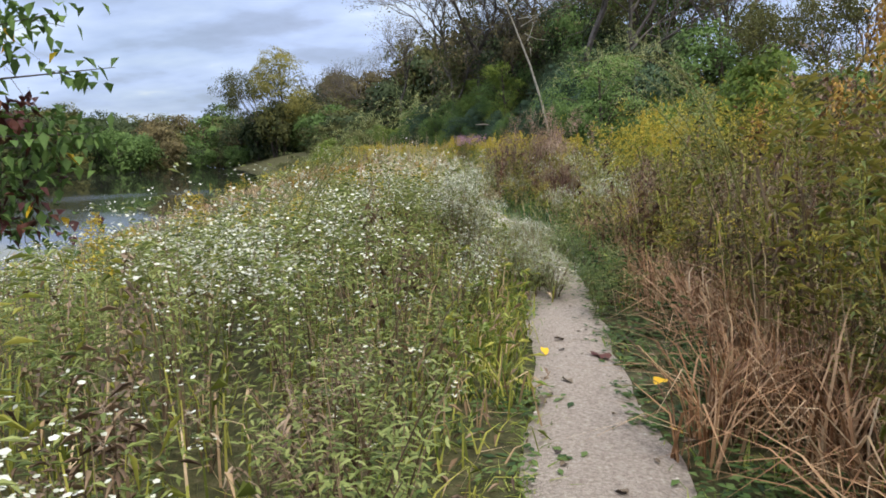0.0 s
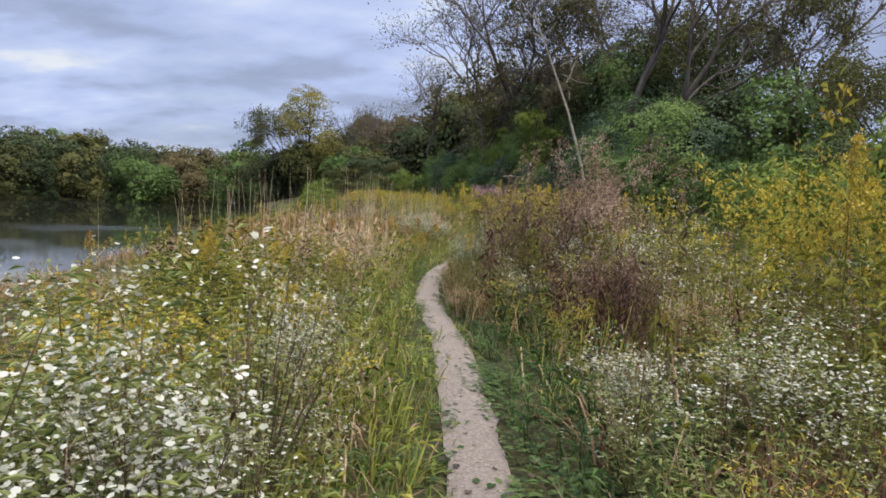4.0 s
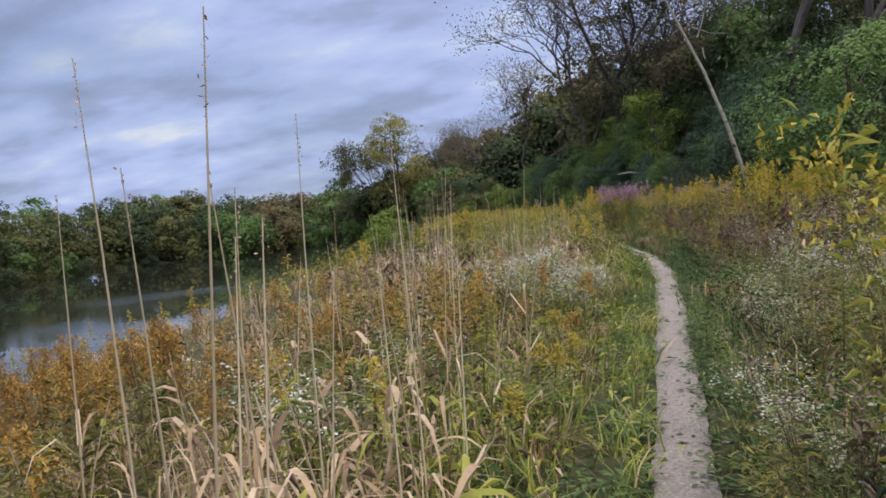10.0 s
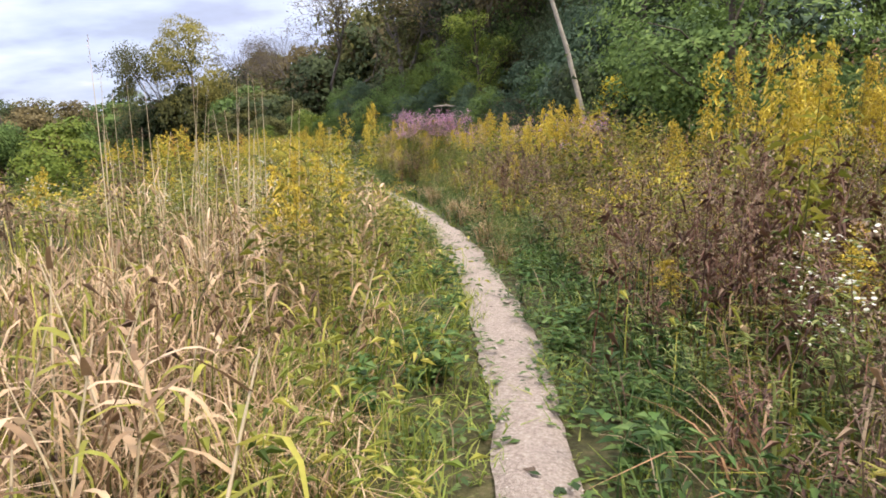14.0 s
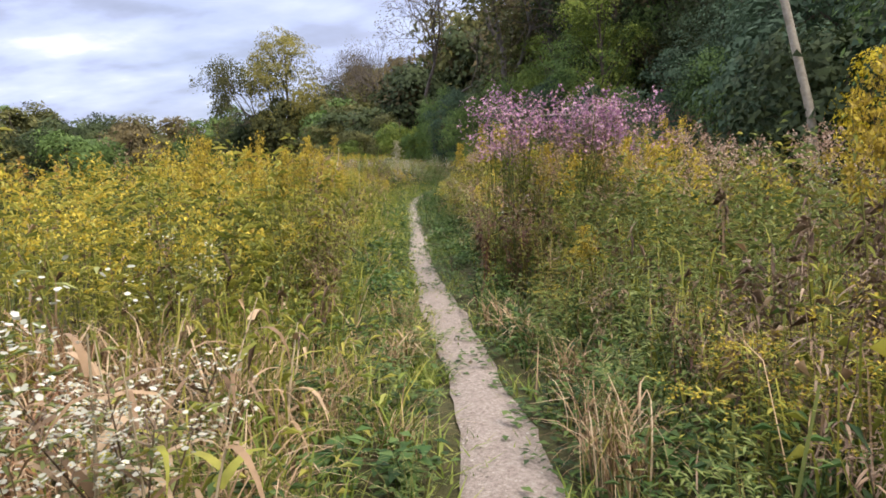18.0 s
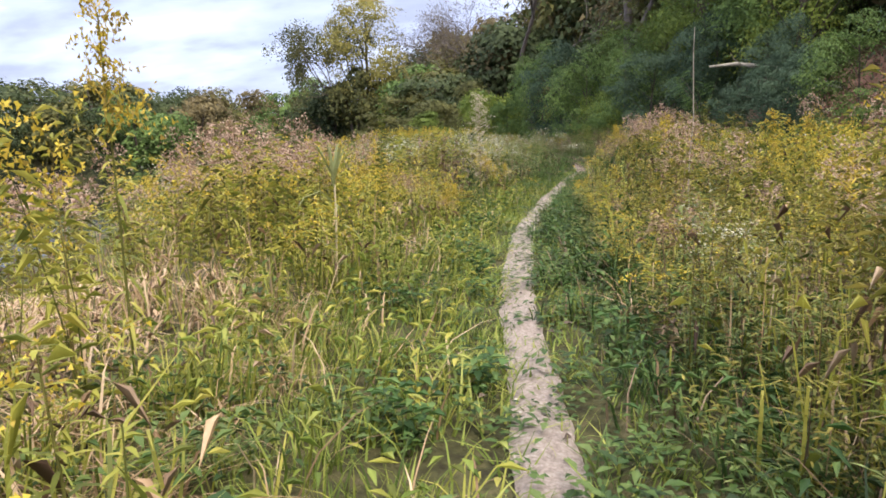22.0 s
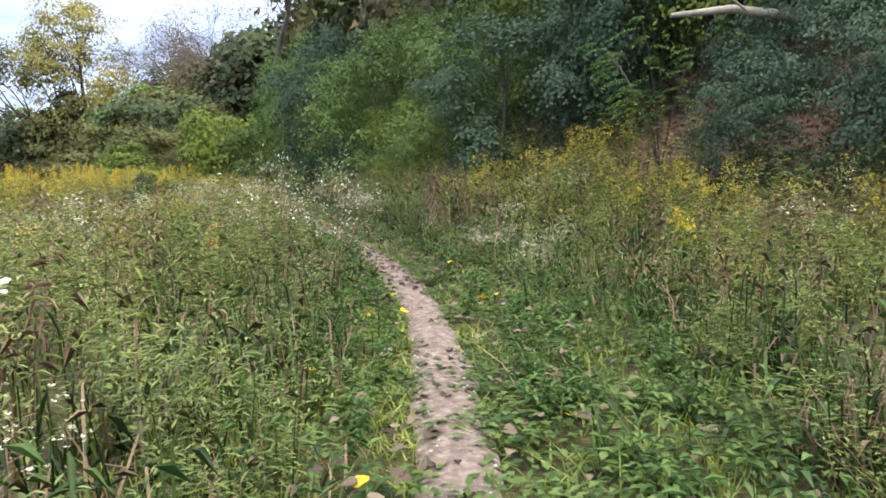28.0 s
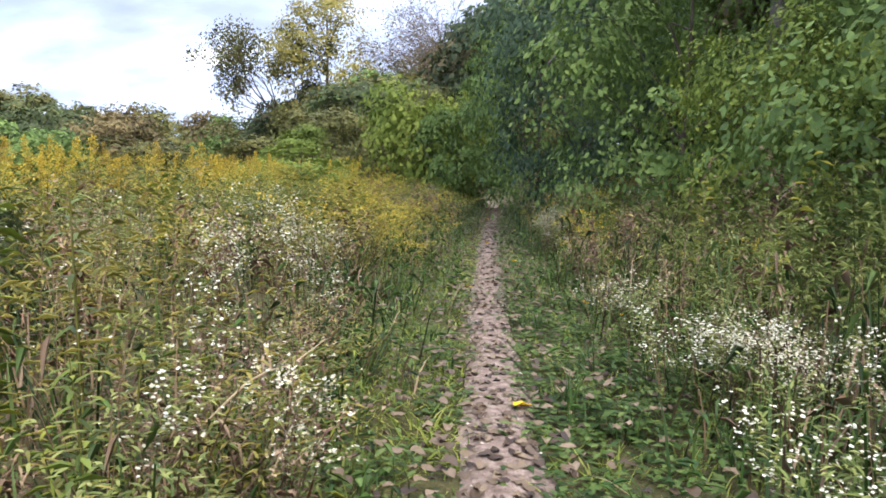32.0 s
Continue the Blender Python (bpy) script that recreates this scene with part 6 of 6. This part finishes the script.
for y0, y1, per, wide, big in ((8, 20, 9, 0.5, 1.0), (20, 60, 2, 0.5, 1.0), (60, 68, 8, 0.8, 1.2), (67, 73, 26, 0.95, 1.4), (73, 98, 75, 0.85, 1.25), (73, 98, 85, 0.28, 1.3)):
    n = int(per * (y1 - y0) * 2 * wide)
    yy = r.uniform(y0, y1, n)
    uu = r.normal(0, wide * 0.55, n)
    xx = path_x(yy) + uu
    zz = np.where(np.abs(uu) < half_w(yy), 0.012, 0.07 + r.uniform(0, 0.06, n) * big) + np.where(np.abs(uu) < half_w(yy), 0, ground_z(xx, yy))
    rows.append(np.stack([xx, yy, zz, r.uniform(0, 6.28, n), big * r.uniform(0.012, 0.027, n), big * r.uniform(0.014, 0.036, n), r.normal(0, 0.3, n), r.normal(0, 0.3, n)], 1))
q = np.concatenate(rows)
v, f, k = spread(leafshape, q, r.integers(0, 6, len(q)))
tagged(new("leaf_litter", mesh_of("leaf_litter", v, f, k, ["litter"])), "curled brown fallen leaves on the path and verge", "leaves", kind="stuff")
for i in range(46):
    y = r.uniform(66, 96) if i > 4 else r.uniform(10, 16)
    u = r.uniform(-0.9, 2.2)
    x = float(path_x(y)) + u
    v, f, k = leafshape[i % 6]
    ob = tagged(new("yellow_leaf", mesh_of("yellow_leaf", v, f, k, ["yellow"])), "fallen yellow leaf lying on the ground", "leaf", "yellow leaves")
    z = 0.02 if abs(u) < half_w(y) else float(ground_z(x, y)) + 0.10
    ob.matrix_basis = Matrix.LocRotScale((x, y, z), Euler((r.normal(0, 0.25), r.normal(0, 0.25), r.uniform(0, 6.28))), (0.036, 0.036, 0.036))

# single fallen leaves that catch the eye, and one stone
def fallen_leaf(x, y, size, mat, label):
    v, f, k = leafshape[int(r.integers(0, 6))]
    ob = tagged(new("fallen_leaf", mesh_of("fallen_leaf", v, f, k, [mat])), label, "leaf", "single fallen leaves")
    z = 0.018 if abs(x - float(path_x(y))) < half_w(y) else float(ground_z(x, y)) + 0.07
    ob.matrix_basis = Matrix.LocRotScale((x, y, z), Euler((r.normal(0, 0.2), r.normal(0, 0.2), r.uniform(0, 6.28))), (size, size, size))


for x, y, size, mat, label in [
    (3.71, 12.12, 0.045, "yellow", "fallen yellow leaf at the path edge"),
    (3.5, 12.67, 0.05, "redleaf", "dark red fallen leaf on the gravel path"),
    (3.44, 12.72, 0.045, "redleaf", "dark red fallen leaf on the gravel path"),
    (3.25, 13.02, 0.035, "litter", "dry brown fallen leaf on the gravel path"),
    (3.26, 12.24, 0.04, "litter", "dry brown fallen leaf on the gravel path"),
    (3.41, 11.06, 0.03, "litter", "dry brown fallen leaf on the gravel path"),
    (3.12, 11.93, 0.03, "litter", "dry brown fallen leaf on the gravel path"),
    (3.72, 11.41, 0.045, "litter", "dry brown fallen leaf on the gravel path"),
    (-8.59, 80.66, 0.05, "yellow", "fallen yellow leaf lying on the gravel path"),
    (-5.04, 73.31, 0.05, "yellow", "fallen yellow leaf lying on the gravel path"),
    (-5.73, 72.19, 0.06, "yellow", "fallen yellow leaf lying on the gravel path"),
    (-5.13, 72.63, 0.05, "litter", "dry brown fallen leaf on the gravel path"),
    (-5.45, 75.13, 0.05, "yellow", "fallen yellow leaf lying on the gravel path"),
    (-5.68, 75.83, 0.045, "yellow", "fallen yellow leaf lying on the gravel path"),
    (-7.51, 77.31, 0.045, "litter", "dry brown fallen leaf on the gravel path"),
    (-8.18, 79.21, 0.045, "litter", "dry brown fallen leaf on the gravel path"),
]:
    fallen_leaf(x, y, size, mat, label)
g = Geo()
th = np.linspace(0, 2 * np.pi, 9)[:-1]
for k, (rr, zz) in enumerate(((0.9, 0.0), (1.0, 0.3), (0.65, 0.65))):
    ring_ = np.stack([np.cos(th) * rr * (1.25 + 0.1 * np.sin(3 * th)), np.sin(th) * rr * 0.8, np.full(8, zz)], 1)
    g.v.append(ring_)
g.n = 24
tri_ = [(k * 8 + i, k * 8 + (i + 1) % 8, (k + 1) * 8 + (i + 1) % 8) for k in (0, 1) for i in range(8)] + [(k * 8 + i, (k + 1) * 8 + (i + 1) % 8, (k + 1) * 8 + i) for k in (0, 1) for i in range(8)]
g.f.append(np.array(tri_)), g.k.append(np.zeros(len(tri_), int))
g.put([(math.cos(a) * 0.65 * 1.25, math.sin(a) * 0.52, 0.65) for a in th] + [(0, 0, 0.78)], [(i, (i + 1) % 8, 8) for i in range(8)], 0)
v, f, k = g.arrays()
stone = tagged(new("stone", mesh_of("stone", v, f, k, ["pebble"])), "small grey stone lying on the gravel path", "stone")
stone.matrix_basis = Matrix.LocRotScale((0.95, 33.5, 0.008), Euler((0, 0, 0.6)), (0.018, 0.018, 0.018))

# ---------------------------------------------------------------- meadow plants: the nearest as things, the rest as stands
SINGLE = {"feathery_green_weed": 240, "broad_leaf_herb": 300, "withered_cane": 120, "yellow_daisy": 60, "bushy_goldenrod": 150, "goldenrod": 180, "rusty_goldenrod": 60, "leafy_weed": 150, "dark_leafy_weed": 50, "dead_weed": 110, "wine_weed": 90, "seeding_weed": 50, "white_aster": 260, "purple_aster": 60, "dry_grass_tussock": 150, "rusty_grass_tussock": 40, "tall_reed": 40, "olive_bushy_weed": 170, "rusty_bushy_weed": 40}
prng = np.random.default_rng(77)
for kind, (maker, mats, parts, label, category) in KINDS.items():
    q = np.array(planted[kind])
    if not len(q):
        continue
    close = np.where(q[:, 8] < 2.2)[0]
    close = close[np.argsort(q[close, 8] + prng.uniform(0, 0.8, len(close)))]
    single = set(close[: SINGLE[kind]].tolist())
    var = prng.integers(0, 4, len(q))
    if kind == A_:   # flowers come in drifts
        drift = waves(q[:, 0], q[:, 1], 2.1, 1.0) + 0.6 * waves(q[:, 0], q[:, 1], 4.7, 3.0) + prng.normal(0, 0.22, len(q)) + np.where(q[:, 1] < 19, 0.12, 0.0) + np.where((q[:, 8] == 0.5) & (q[:, 1] > 19), 0.4, 0.0)
        var = np.digitize(drift, [-0.15, 0.32, 0.72])
    models = [None] * 4
    for i in sorted(single):
        x, y, z, turn, size, tall, lx, ly, off = q[i]
        m = Matrix.Translation((x, y, z)) @ Euler((-ly, lx, turn)).to_matrix().to_4x4() @ Matrix.Diagonal((size, size, tall, 1))
        k = int(var[i])
        if models[k] is None:
            models[k] = thing_from(kind, FINE[kind][k], mats, parts, label, category, kind.replace("_", " ") + " plants")
            models[k].matrix_basis = m
        else:
            c = copy_thing(models[k], Matrix.Identity(4))
            c.matrix_basis = m
    rest = np.array([i for i in range(len(q)) if i not in single], int)
    if not len(rest):
        continue
    fine = rest[q[rest, 8] < 3.2]
    rough = rest[q[rest, 8] >= 3.2]
    pieces = []
    if len(fine):
        pieces.append(spread(MID[kind], q[fine, :8], var[fine]))
    if len(rough):
        pieces.append(spread(ROUGH[kind], q[rough, :8], var[rough]))
    n0, V, F, K = 0, [], [], []
    for v, f, k in pieces:
        V.append(v), F.append(f + n0), K.append(k)
        n0 += len(v)
    tagged(new(kind + "_stand", mesh_of(kind + "_stand", np.concatenate(V), np.concatenate(F), np.concatenate(K), mats)), "dense stand of " + label, category, kind="stuff")

# ---------------------------------------------------------------- single plants and dead wood that stand out
srng = np.random.default_rng(99)


def seed_stalk(name, base, tip, arch, label, side_n=34, reach=0.26):
    """A long arching stem with drooping side sprays of small buds."""
    g = Geo()
    b0, e = np.zeros(3), np.array(tip, float) - np.array(base, float)
    t = np.linspace(0, 1, 9)[:, None]
    pts = b0 + e * np.concatenate([t ** 1.7, t ** 1.7, 1 - (1 - t) ** 1.6], 1) + np.array([0, 0, arch]) * (t * (1 - t) * 2)
    g.tube(pts, np.linspace(0.006, 0.0015, 9), 0, 4)
    for i in range(side_n):
        q = along(pts, 0.35 + 0.64 * i / side_n)
        d = (e / np.linalg.norm(e)) * (0.6, 0.6, 0.2) + srng.normal(0, 0.45, 3)
        L = reach * srng.uniform(0.5, 1.1)
        m, f = q + d * L * 0.5 + (0, 0, L * 0.25), q + d * L - (0, 0, L * 0.15)
        g.blade([q, m, f], 0.002, 2)
        k = np.linspace(0.1, 1, 30)[:, None]
        c = (1 - k) ** 2 * q + 2 * k * (1 - k) * m + k * k * f
        g.scatter(c + srng.normal(0, 0.006, c.shape), 0.0095, 1, srng)
    ob = thing_from(name, g, ["stem", "paleseed", "stem"], ["stem", "seed_head", "side_twigs"], label, "weed")
    ob.matrix_basis = pose(*base)


for bx, by, tx, ty, tz, ar in ((1.25, 13.2, 2.5, 13.85, 1.58, 0.08), (1.3, 13.4, 2.35, 13.9, 1.50, 0.08), (1.2, 13.1, 2.15, 13.7, 1.45, 0.06), (1.3, 13.5, 2.2, 14.05, 1.60, 0.05), (1.1, 13.3, 1.85, 13.8, 1.42, 0.05),
                               (4.35, 13.3, 3.15, 13.3, 1.66, 0.4), (4.45, 13.1, 3.4, 13.15, 1.78, 0.4), (4.5, 13.6, 3.55, 13.5, 1.92, 0.35), (4.3, 12.6, 3.5, 12.3, 1.68, 0.3), (4.4, 13.4, 3.3, 13.6, 1.80, 0.35)):
    z = float(ground_z(bx, by))
    seed_stalk("arching_weed", (bx, by, z), (tx, ty, tz), ar, "arching grey-green weed stem with drooping sprays of seeds")

# tree on the river side whose boughs hang into the start of the walk
g = Geo()
gx0, gy0 = -4.7, 15.6
gz0 = float(ground_z(gx0, gy0))
root_ = np.array([gx0, gy0, gz0])
g.tube([(0, 0, -0.2), (0.15, 0.1, 1.4), (0.3, 0.3, 2.8), (0.35, 0.4, 4.4)], [0.10, 0.085, 0.06, 0.03], 0, 8)
for e, n, slot, sp in (((-1.75, 16.3, 2.15), 16, 1, 0.10), ((-2.0, 16.2, 1.40), 50, 1, 0.20), ((-2.9, 16.2, 1.62), 44, 2, 0.20), ((-2.5, 16.3, 1.25), 70, 1, 0.30), ((-3.2, 16.3, 0.95), 70, 1, 0.30),
                    ((-3.0, 15.9, 2.55), 60, 1, 0.28), ((-2.4, 16.2, 2.75), 40, 1, 0.25), ((-2.7, 16.1, 0.55), 40, 2, 0.25), ((-3.4, 16.0, 2.0), 40, 1, 0.25), ((-3.3, 15.8, 3.0), 60, 1, 0.3), ((-3.0, 16.4, 0.3), 60, 1, 0.3)):
    e = np.array(e) - root_
    h = np.clip(e[2] * 0.75, 0.5, 3.6)
    b0 = np.array([0.12 + 0.06 * h, 0.1 * h, h])
    m = (b0 + e) / 2 + (0, 0, 0.22)
    g.tube([b0, m, e], [0.022, 0.013, 0.004], 0, 5)
    for j in range(5):
        q = m + (e - m) * srng.uniform(0, 1)
        g.tube([q, q + srng.normal(0, 0.12, 3), q + srng.normal(0, 0.16, 3) - (0, 0, 0.15)], [0.005, 0.004, 0.002], 0, 3)
    for j in range(int(n * 1.8)):
        t = srng.uniform(0.35, 1.02)
        q = m + (e - m) * t + srng.normal(0, sp, 3) * (1, 1, 0.8)
        d = srng.normal(0, 1, 3) - (0, 0, 0.6)
        g.leaf(q, d, srng.uniform(0.11, 0.19), srng.uniform(0.08, 0.13), 3 if srng.uniform() < 0.02 else slot, 0.3, 0.2)
overhang = thing_from("overhanging_tree", g, ["twig", "t_green", "redleaf", "yellow"], ["trunk", "foliage", "red_foliage", "yellow_foliage"], "small tree, green and dark red leaves, beside the meadow", "tree")
overhang.matrix_basis = pose(gx0, gy0, gz0)

# feathery cream weed
for x, y, h in ((-6.13, 62.16, 1.58),):
    g = Geo()
    pts = bend(srng, h, 0.05, 6)
    g.tube(pts, np.linspace(0.008, 0.002, 6), 0, 4)
    for i in range(60):
        t = 0.22 + 0.77 * i / 60
        q = along(pts, t)
        a = i * 2.4
        L = (0.60 - 0.48 * (t - 0.22) / 0.78) * srng.uniform(0.6, 1.1)
        f = q + np.array([math.cos(a) * L * 0.75, math.sin(a) * L * 0.75, L * 0.55])
        k = np.linspace(0.08, 1, 46)[:, None]
        c = q + (f - q) * k - np.concatenate([k * 0, k * 0, 0.10 * k ** 2 * L / 0.3], 1)
        g.blade([q, c[20], c[-1]], 0.003, 2)
        g.scatter(c + srng.normal(0, 0.014, c.shape), 0.0150, 1, srng)
    ob = thing_from("feathery_weed", g, ["drystem", "cream", "drystem"], ["stem", "seed_head", "side_twigs"], "tall feathery cream-coloured weed gone to seed", "weed")
    ob.matrix_basis = pose(x, y, float(ground_z(x, y)))

def straw(name, pts, r0, mat, label, category):
    g = Geo()
    pts = np.array(pts, float)
    base = pts[0].copy()
    k = np.linspace(0, 1, 9)
    seg = np.linspace(0, 1, len(pts))
    fine = np.stack([np.interp(k, seg, pts[:, i]) for i in range(3)], 1)
    fine += srng.normal(0, 0.006, fine.shape)
    fine[0] = pts[0]
    g.tube(fine - base, np.linspace(r0, r0 * 0.4, 9), 0, 5)
    ob = thing_from(name, g, [mat], ["stem"], label, category)
    ob.matrix_basis = pose(*base)


def leaning_weed(base, mid, tip, label, n=34, size=0.11):
    """A leafy stem that leans far over."""
    g = Geo()
    b, m, e = (np.array(q, float) - np.array(base, float) for q in (base, mid, tip))
    k = np.linspace(0, 1, 8)[:, None]
    pts = (1 - k) ** 2 * b + 2 * k * (1 - k) * (2 * m - (b + e) / 2) + k * k * e
    g.tube(pts, np.linspace(0.006, 0.002, 8), 0, 5)
    for i in range(n):
        a = i * 2.4
        g.leaf(along(pts, 0.15 + 0.84 * i / n), (math.cos(a), math.sin(a) * 0.8, 0.5 + 0.3 * math.sin(a)), size * (1.1 - 0.6 * i / n), size * 0.2, 1, 0.3)
    ob = thing_from("leaning_weed", g, ["stem", "green"], ["stem", "foliage"], label, "weed")
    ob.matrix_basis = pose(*base)


leaning_weed((-0.76, 40.2, float(ground_z(-0.76, 40.2))), (-0.69, 40.58, 0.95), (-0.58, 41.1, 1.27), "leafy green weed leaning over the dry grass")
leaning_weed((-6.05, 58.5, float(ground_z(-6.05, 58.5))), (-6.03, 58.52, 0.8), (-6.0, 58.5, 1.52), "upright dark green weed spike above the goldenrod", 170, 0.085)
straw("dead_stalk", ((-3.28, 59.0, float(ground_z(-3.28, 59.0))), (-3.30, 59.02, 1.2), (-3.33, 59.0, 1.95)), 0.007, "palebark", "tall bare dead stalk above the goldenrod", "dead stem")
straw("dry_branch", ((-3.9, 50.95, float(ground_z(-3.9, 50.95))), (-3.88, 51.4, 0.42), (-3.82, 51.76, 0.61)), 0.014, "twig", "grey dead branch lying among the weeds", "branch")
straw("bent_straw", ((-4.60, 62.72, float(ground_z(-4.60, 62.72))), (-4.70, 62.88, 0.59), (-4.83, 63.01, 0.72), (-4.98, 63.05, 0.62)), 0.004, "straw", "bent dry straw leaning into the path", "straw")
straw("bent_straw", ((-9.25, 78.9, float(ground_z(-9.25, 78.9))), (-8.96, 79.2, 0.46), (-8.81, 79.36, 0.55)), 0.004, "straw", "bent dry straw leaning over low weeds", "straw")
straw("bent_straw", ((-3.84, 50.85, float(ground_z(-3.84, 50.85))), (-3.85, 51.05, 0.8), (-3.88, 51.31, 1.2), (-3.90, 51.4, 1.3)), 0.005, "straw", "tall pale straw stem rising from the goldenrod", "straw")
g = Geo()
g.tube([(0, 0, 0), (0.01, 0.0, 0.4), (0.0, 0.01, 0.76)], [0.007, 0.006, 0.005], 0, 6)
for i in range(9):
    a = i * 2.4
    d = np.array([math.cos(a), math.sin(a), 0.0]) * (0.03 + 0.012 * i)
    b0 = np.array([0, 0, 0.68 + 0.008 * i])
    g.blade([b0, b0 + d * 0.5 + (0, 0, 0.10), b0 + d + (0, 0, 0.19), b0 + d * 1.6 + (0, 0, 0.27 - 0.01 * i)], 0.026, 1)
for i in range(5):
    a = i * 2.4 + 1
    d = np.array([math.cos(a), math.sin(a), 0.0])
    b0 = np.array([0, 0, 0.18 + 0.1 * i])
    g.blade([b0, b0 + d * 0.10 + (0, 0, 0.08), b0 + d * 0.22 + (0, 0, 0.05), b0 + d * 0.30 - (0, 0, 0.04)], 0.020, 1)
shoot = thing_from("reed_shoot", g, ["straw", "paleseed"], ["stem", "foliage"], "pale green reed shoot ending in a fan of pointed leaves", "reed")
shoot.matrix_basis = pose(-5.3, 56.25, float(ground_z(-5.3, 56.25)))

# sumac at the wood's edge: arching shoots with feather-like leaves
g = Geo()
for a, L, h in ((3.6, 1.0, 2.2), (4.2, 1.2, 2.6), (2.9, 0.9, 2.5), (5.0, 0.8, 2.2), (3.9, 0.7, 1.7)):
    d = np.array([math.cos(a), math.sin(a), 0])
    k = np.linspace(0, 1, 6)[:, None]
    pts = d * L * k ** 1.6 + np.concatenate([0 * k, 0 * k, h * (k - 0.12 * k ** 4)], 1)
    g.tube(pts, np.linspace(0.018, 0.006, 6), 0, 5)
    for j in range(9):
        q = along(pts, 0.5 + 0.5 * j / 8)
        b = a + srng.uniform(-1.6, 1.6)
        w = np.array([math.cos(b), math.sin(b), 0.15])
        t = np.linspace(0, 1, 5)[:, None]
        rib = q + w * 0.42 * t - np.concatenate([0 * t, 0 * t, 0.20 * t ** 2], 1)
        g.blade(rib, 0.006, 0)
        side = np.array([-w[1], w[0], 0])
        for i in range(9):
            r_ = along(rib, 0.12 + 0.86 * i / 8)
            for sg in (-1, 1):
                g.leaf(r_, side * sg + w * 0.35 - (0, 0, 0.25), 0.10, 0.030, 1, 0.2)
sumac = thing_from("sumac", g, ["twig", "broad"], ["stem", "foliage"], "sumac with long feather-like green leaves on the bank", "shrub")
sumac.matrix_basis = pose(-2.9, 77.6, float(ground_z(-2.9, 77.6)) - 0.05)

# small yellow tree by the leaning trunk, lime sapling near the end
for x, y, h, r, f, lab in ((5.0, 57.3, 3.6, 0.62, "sunleaf", "narrow young tree with bright yellow leaves"), (6.6, 55.0, 3.2, 0.9, "sunleaf", "young tree with lime yellow leaves"), (-3.75, 73.6, 0.62, 0.13, "lime", "sapling with lime and yellow leaves")):
    ob = thing_from("young_tree", leaf_tree(srng, h, r, 0.25 * h, 60 if h > 2 else 16, 26 if h > 2 else 6, 0.07 if h > 2 else 0.04, 0.03 if h > 2 else 0.012, 0.16 * h / 3.4, coarse=False), ["bark", f], ["trunk", "crown"], lab, "sapling")
    ob.matrix_basis = pose(x, y, float(ground_z(x, y)))

# dead wood: fallen log on the bank
g = Geo()
zb = float(ground_z(0.9, 77.0))
g.tube([(-2.9, 77.25, 3.10), (-2.1, 77.18, 3.16), (-1.0, 77.1, 3.0), (0.2, 77.04, zb + 0.3), (0.9, 77.0, zb + 0.02)], [0.035, 0.06, 0.075, 0.085, 0.09], 0, 8)
g.tube([(-1.9, 77.12, 3.12), (-2.2, 77.0, 3.3), (-2.3, 76.9, 3.5)], [0.02, 0.014, 0.005], 0, 5)
thing_from("fallen_log", g, ["palebark"], ["trunk"], "pale barkless fallen trunk lying across the wooded bank", "log")
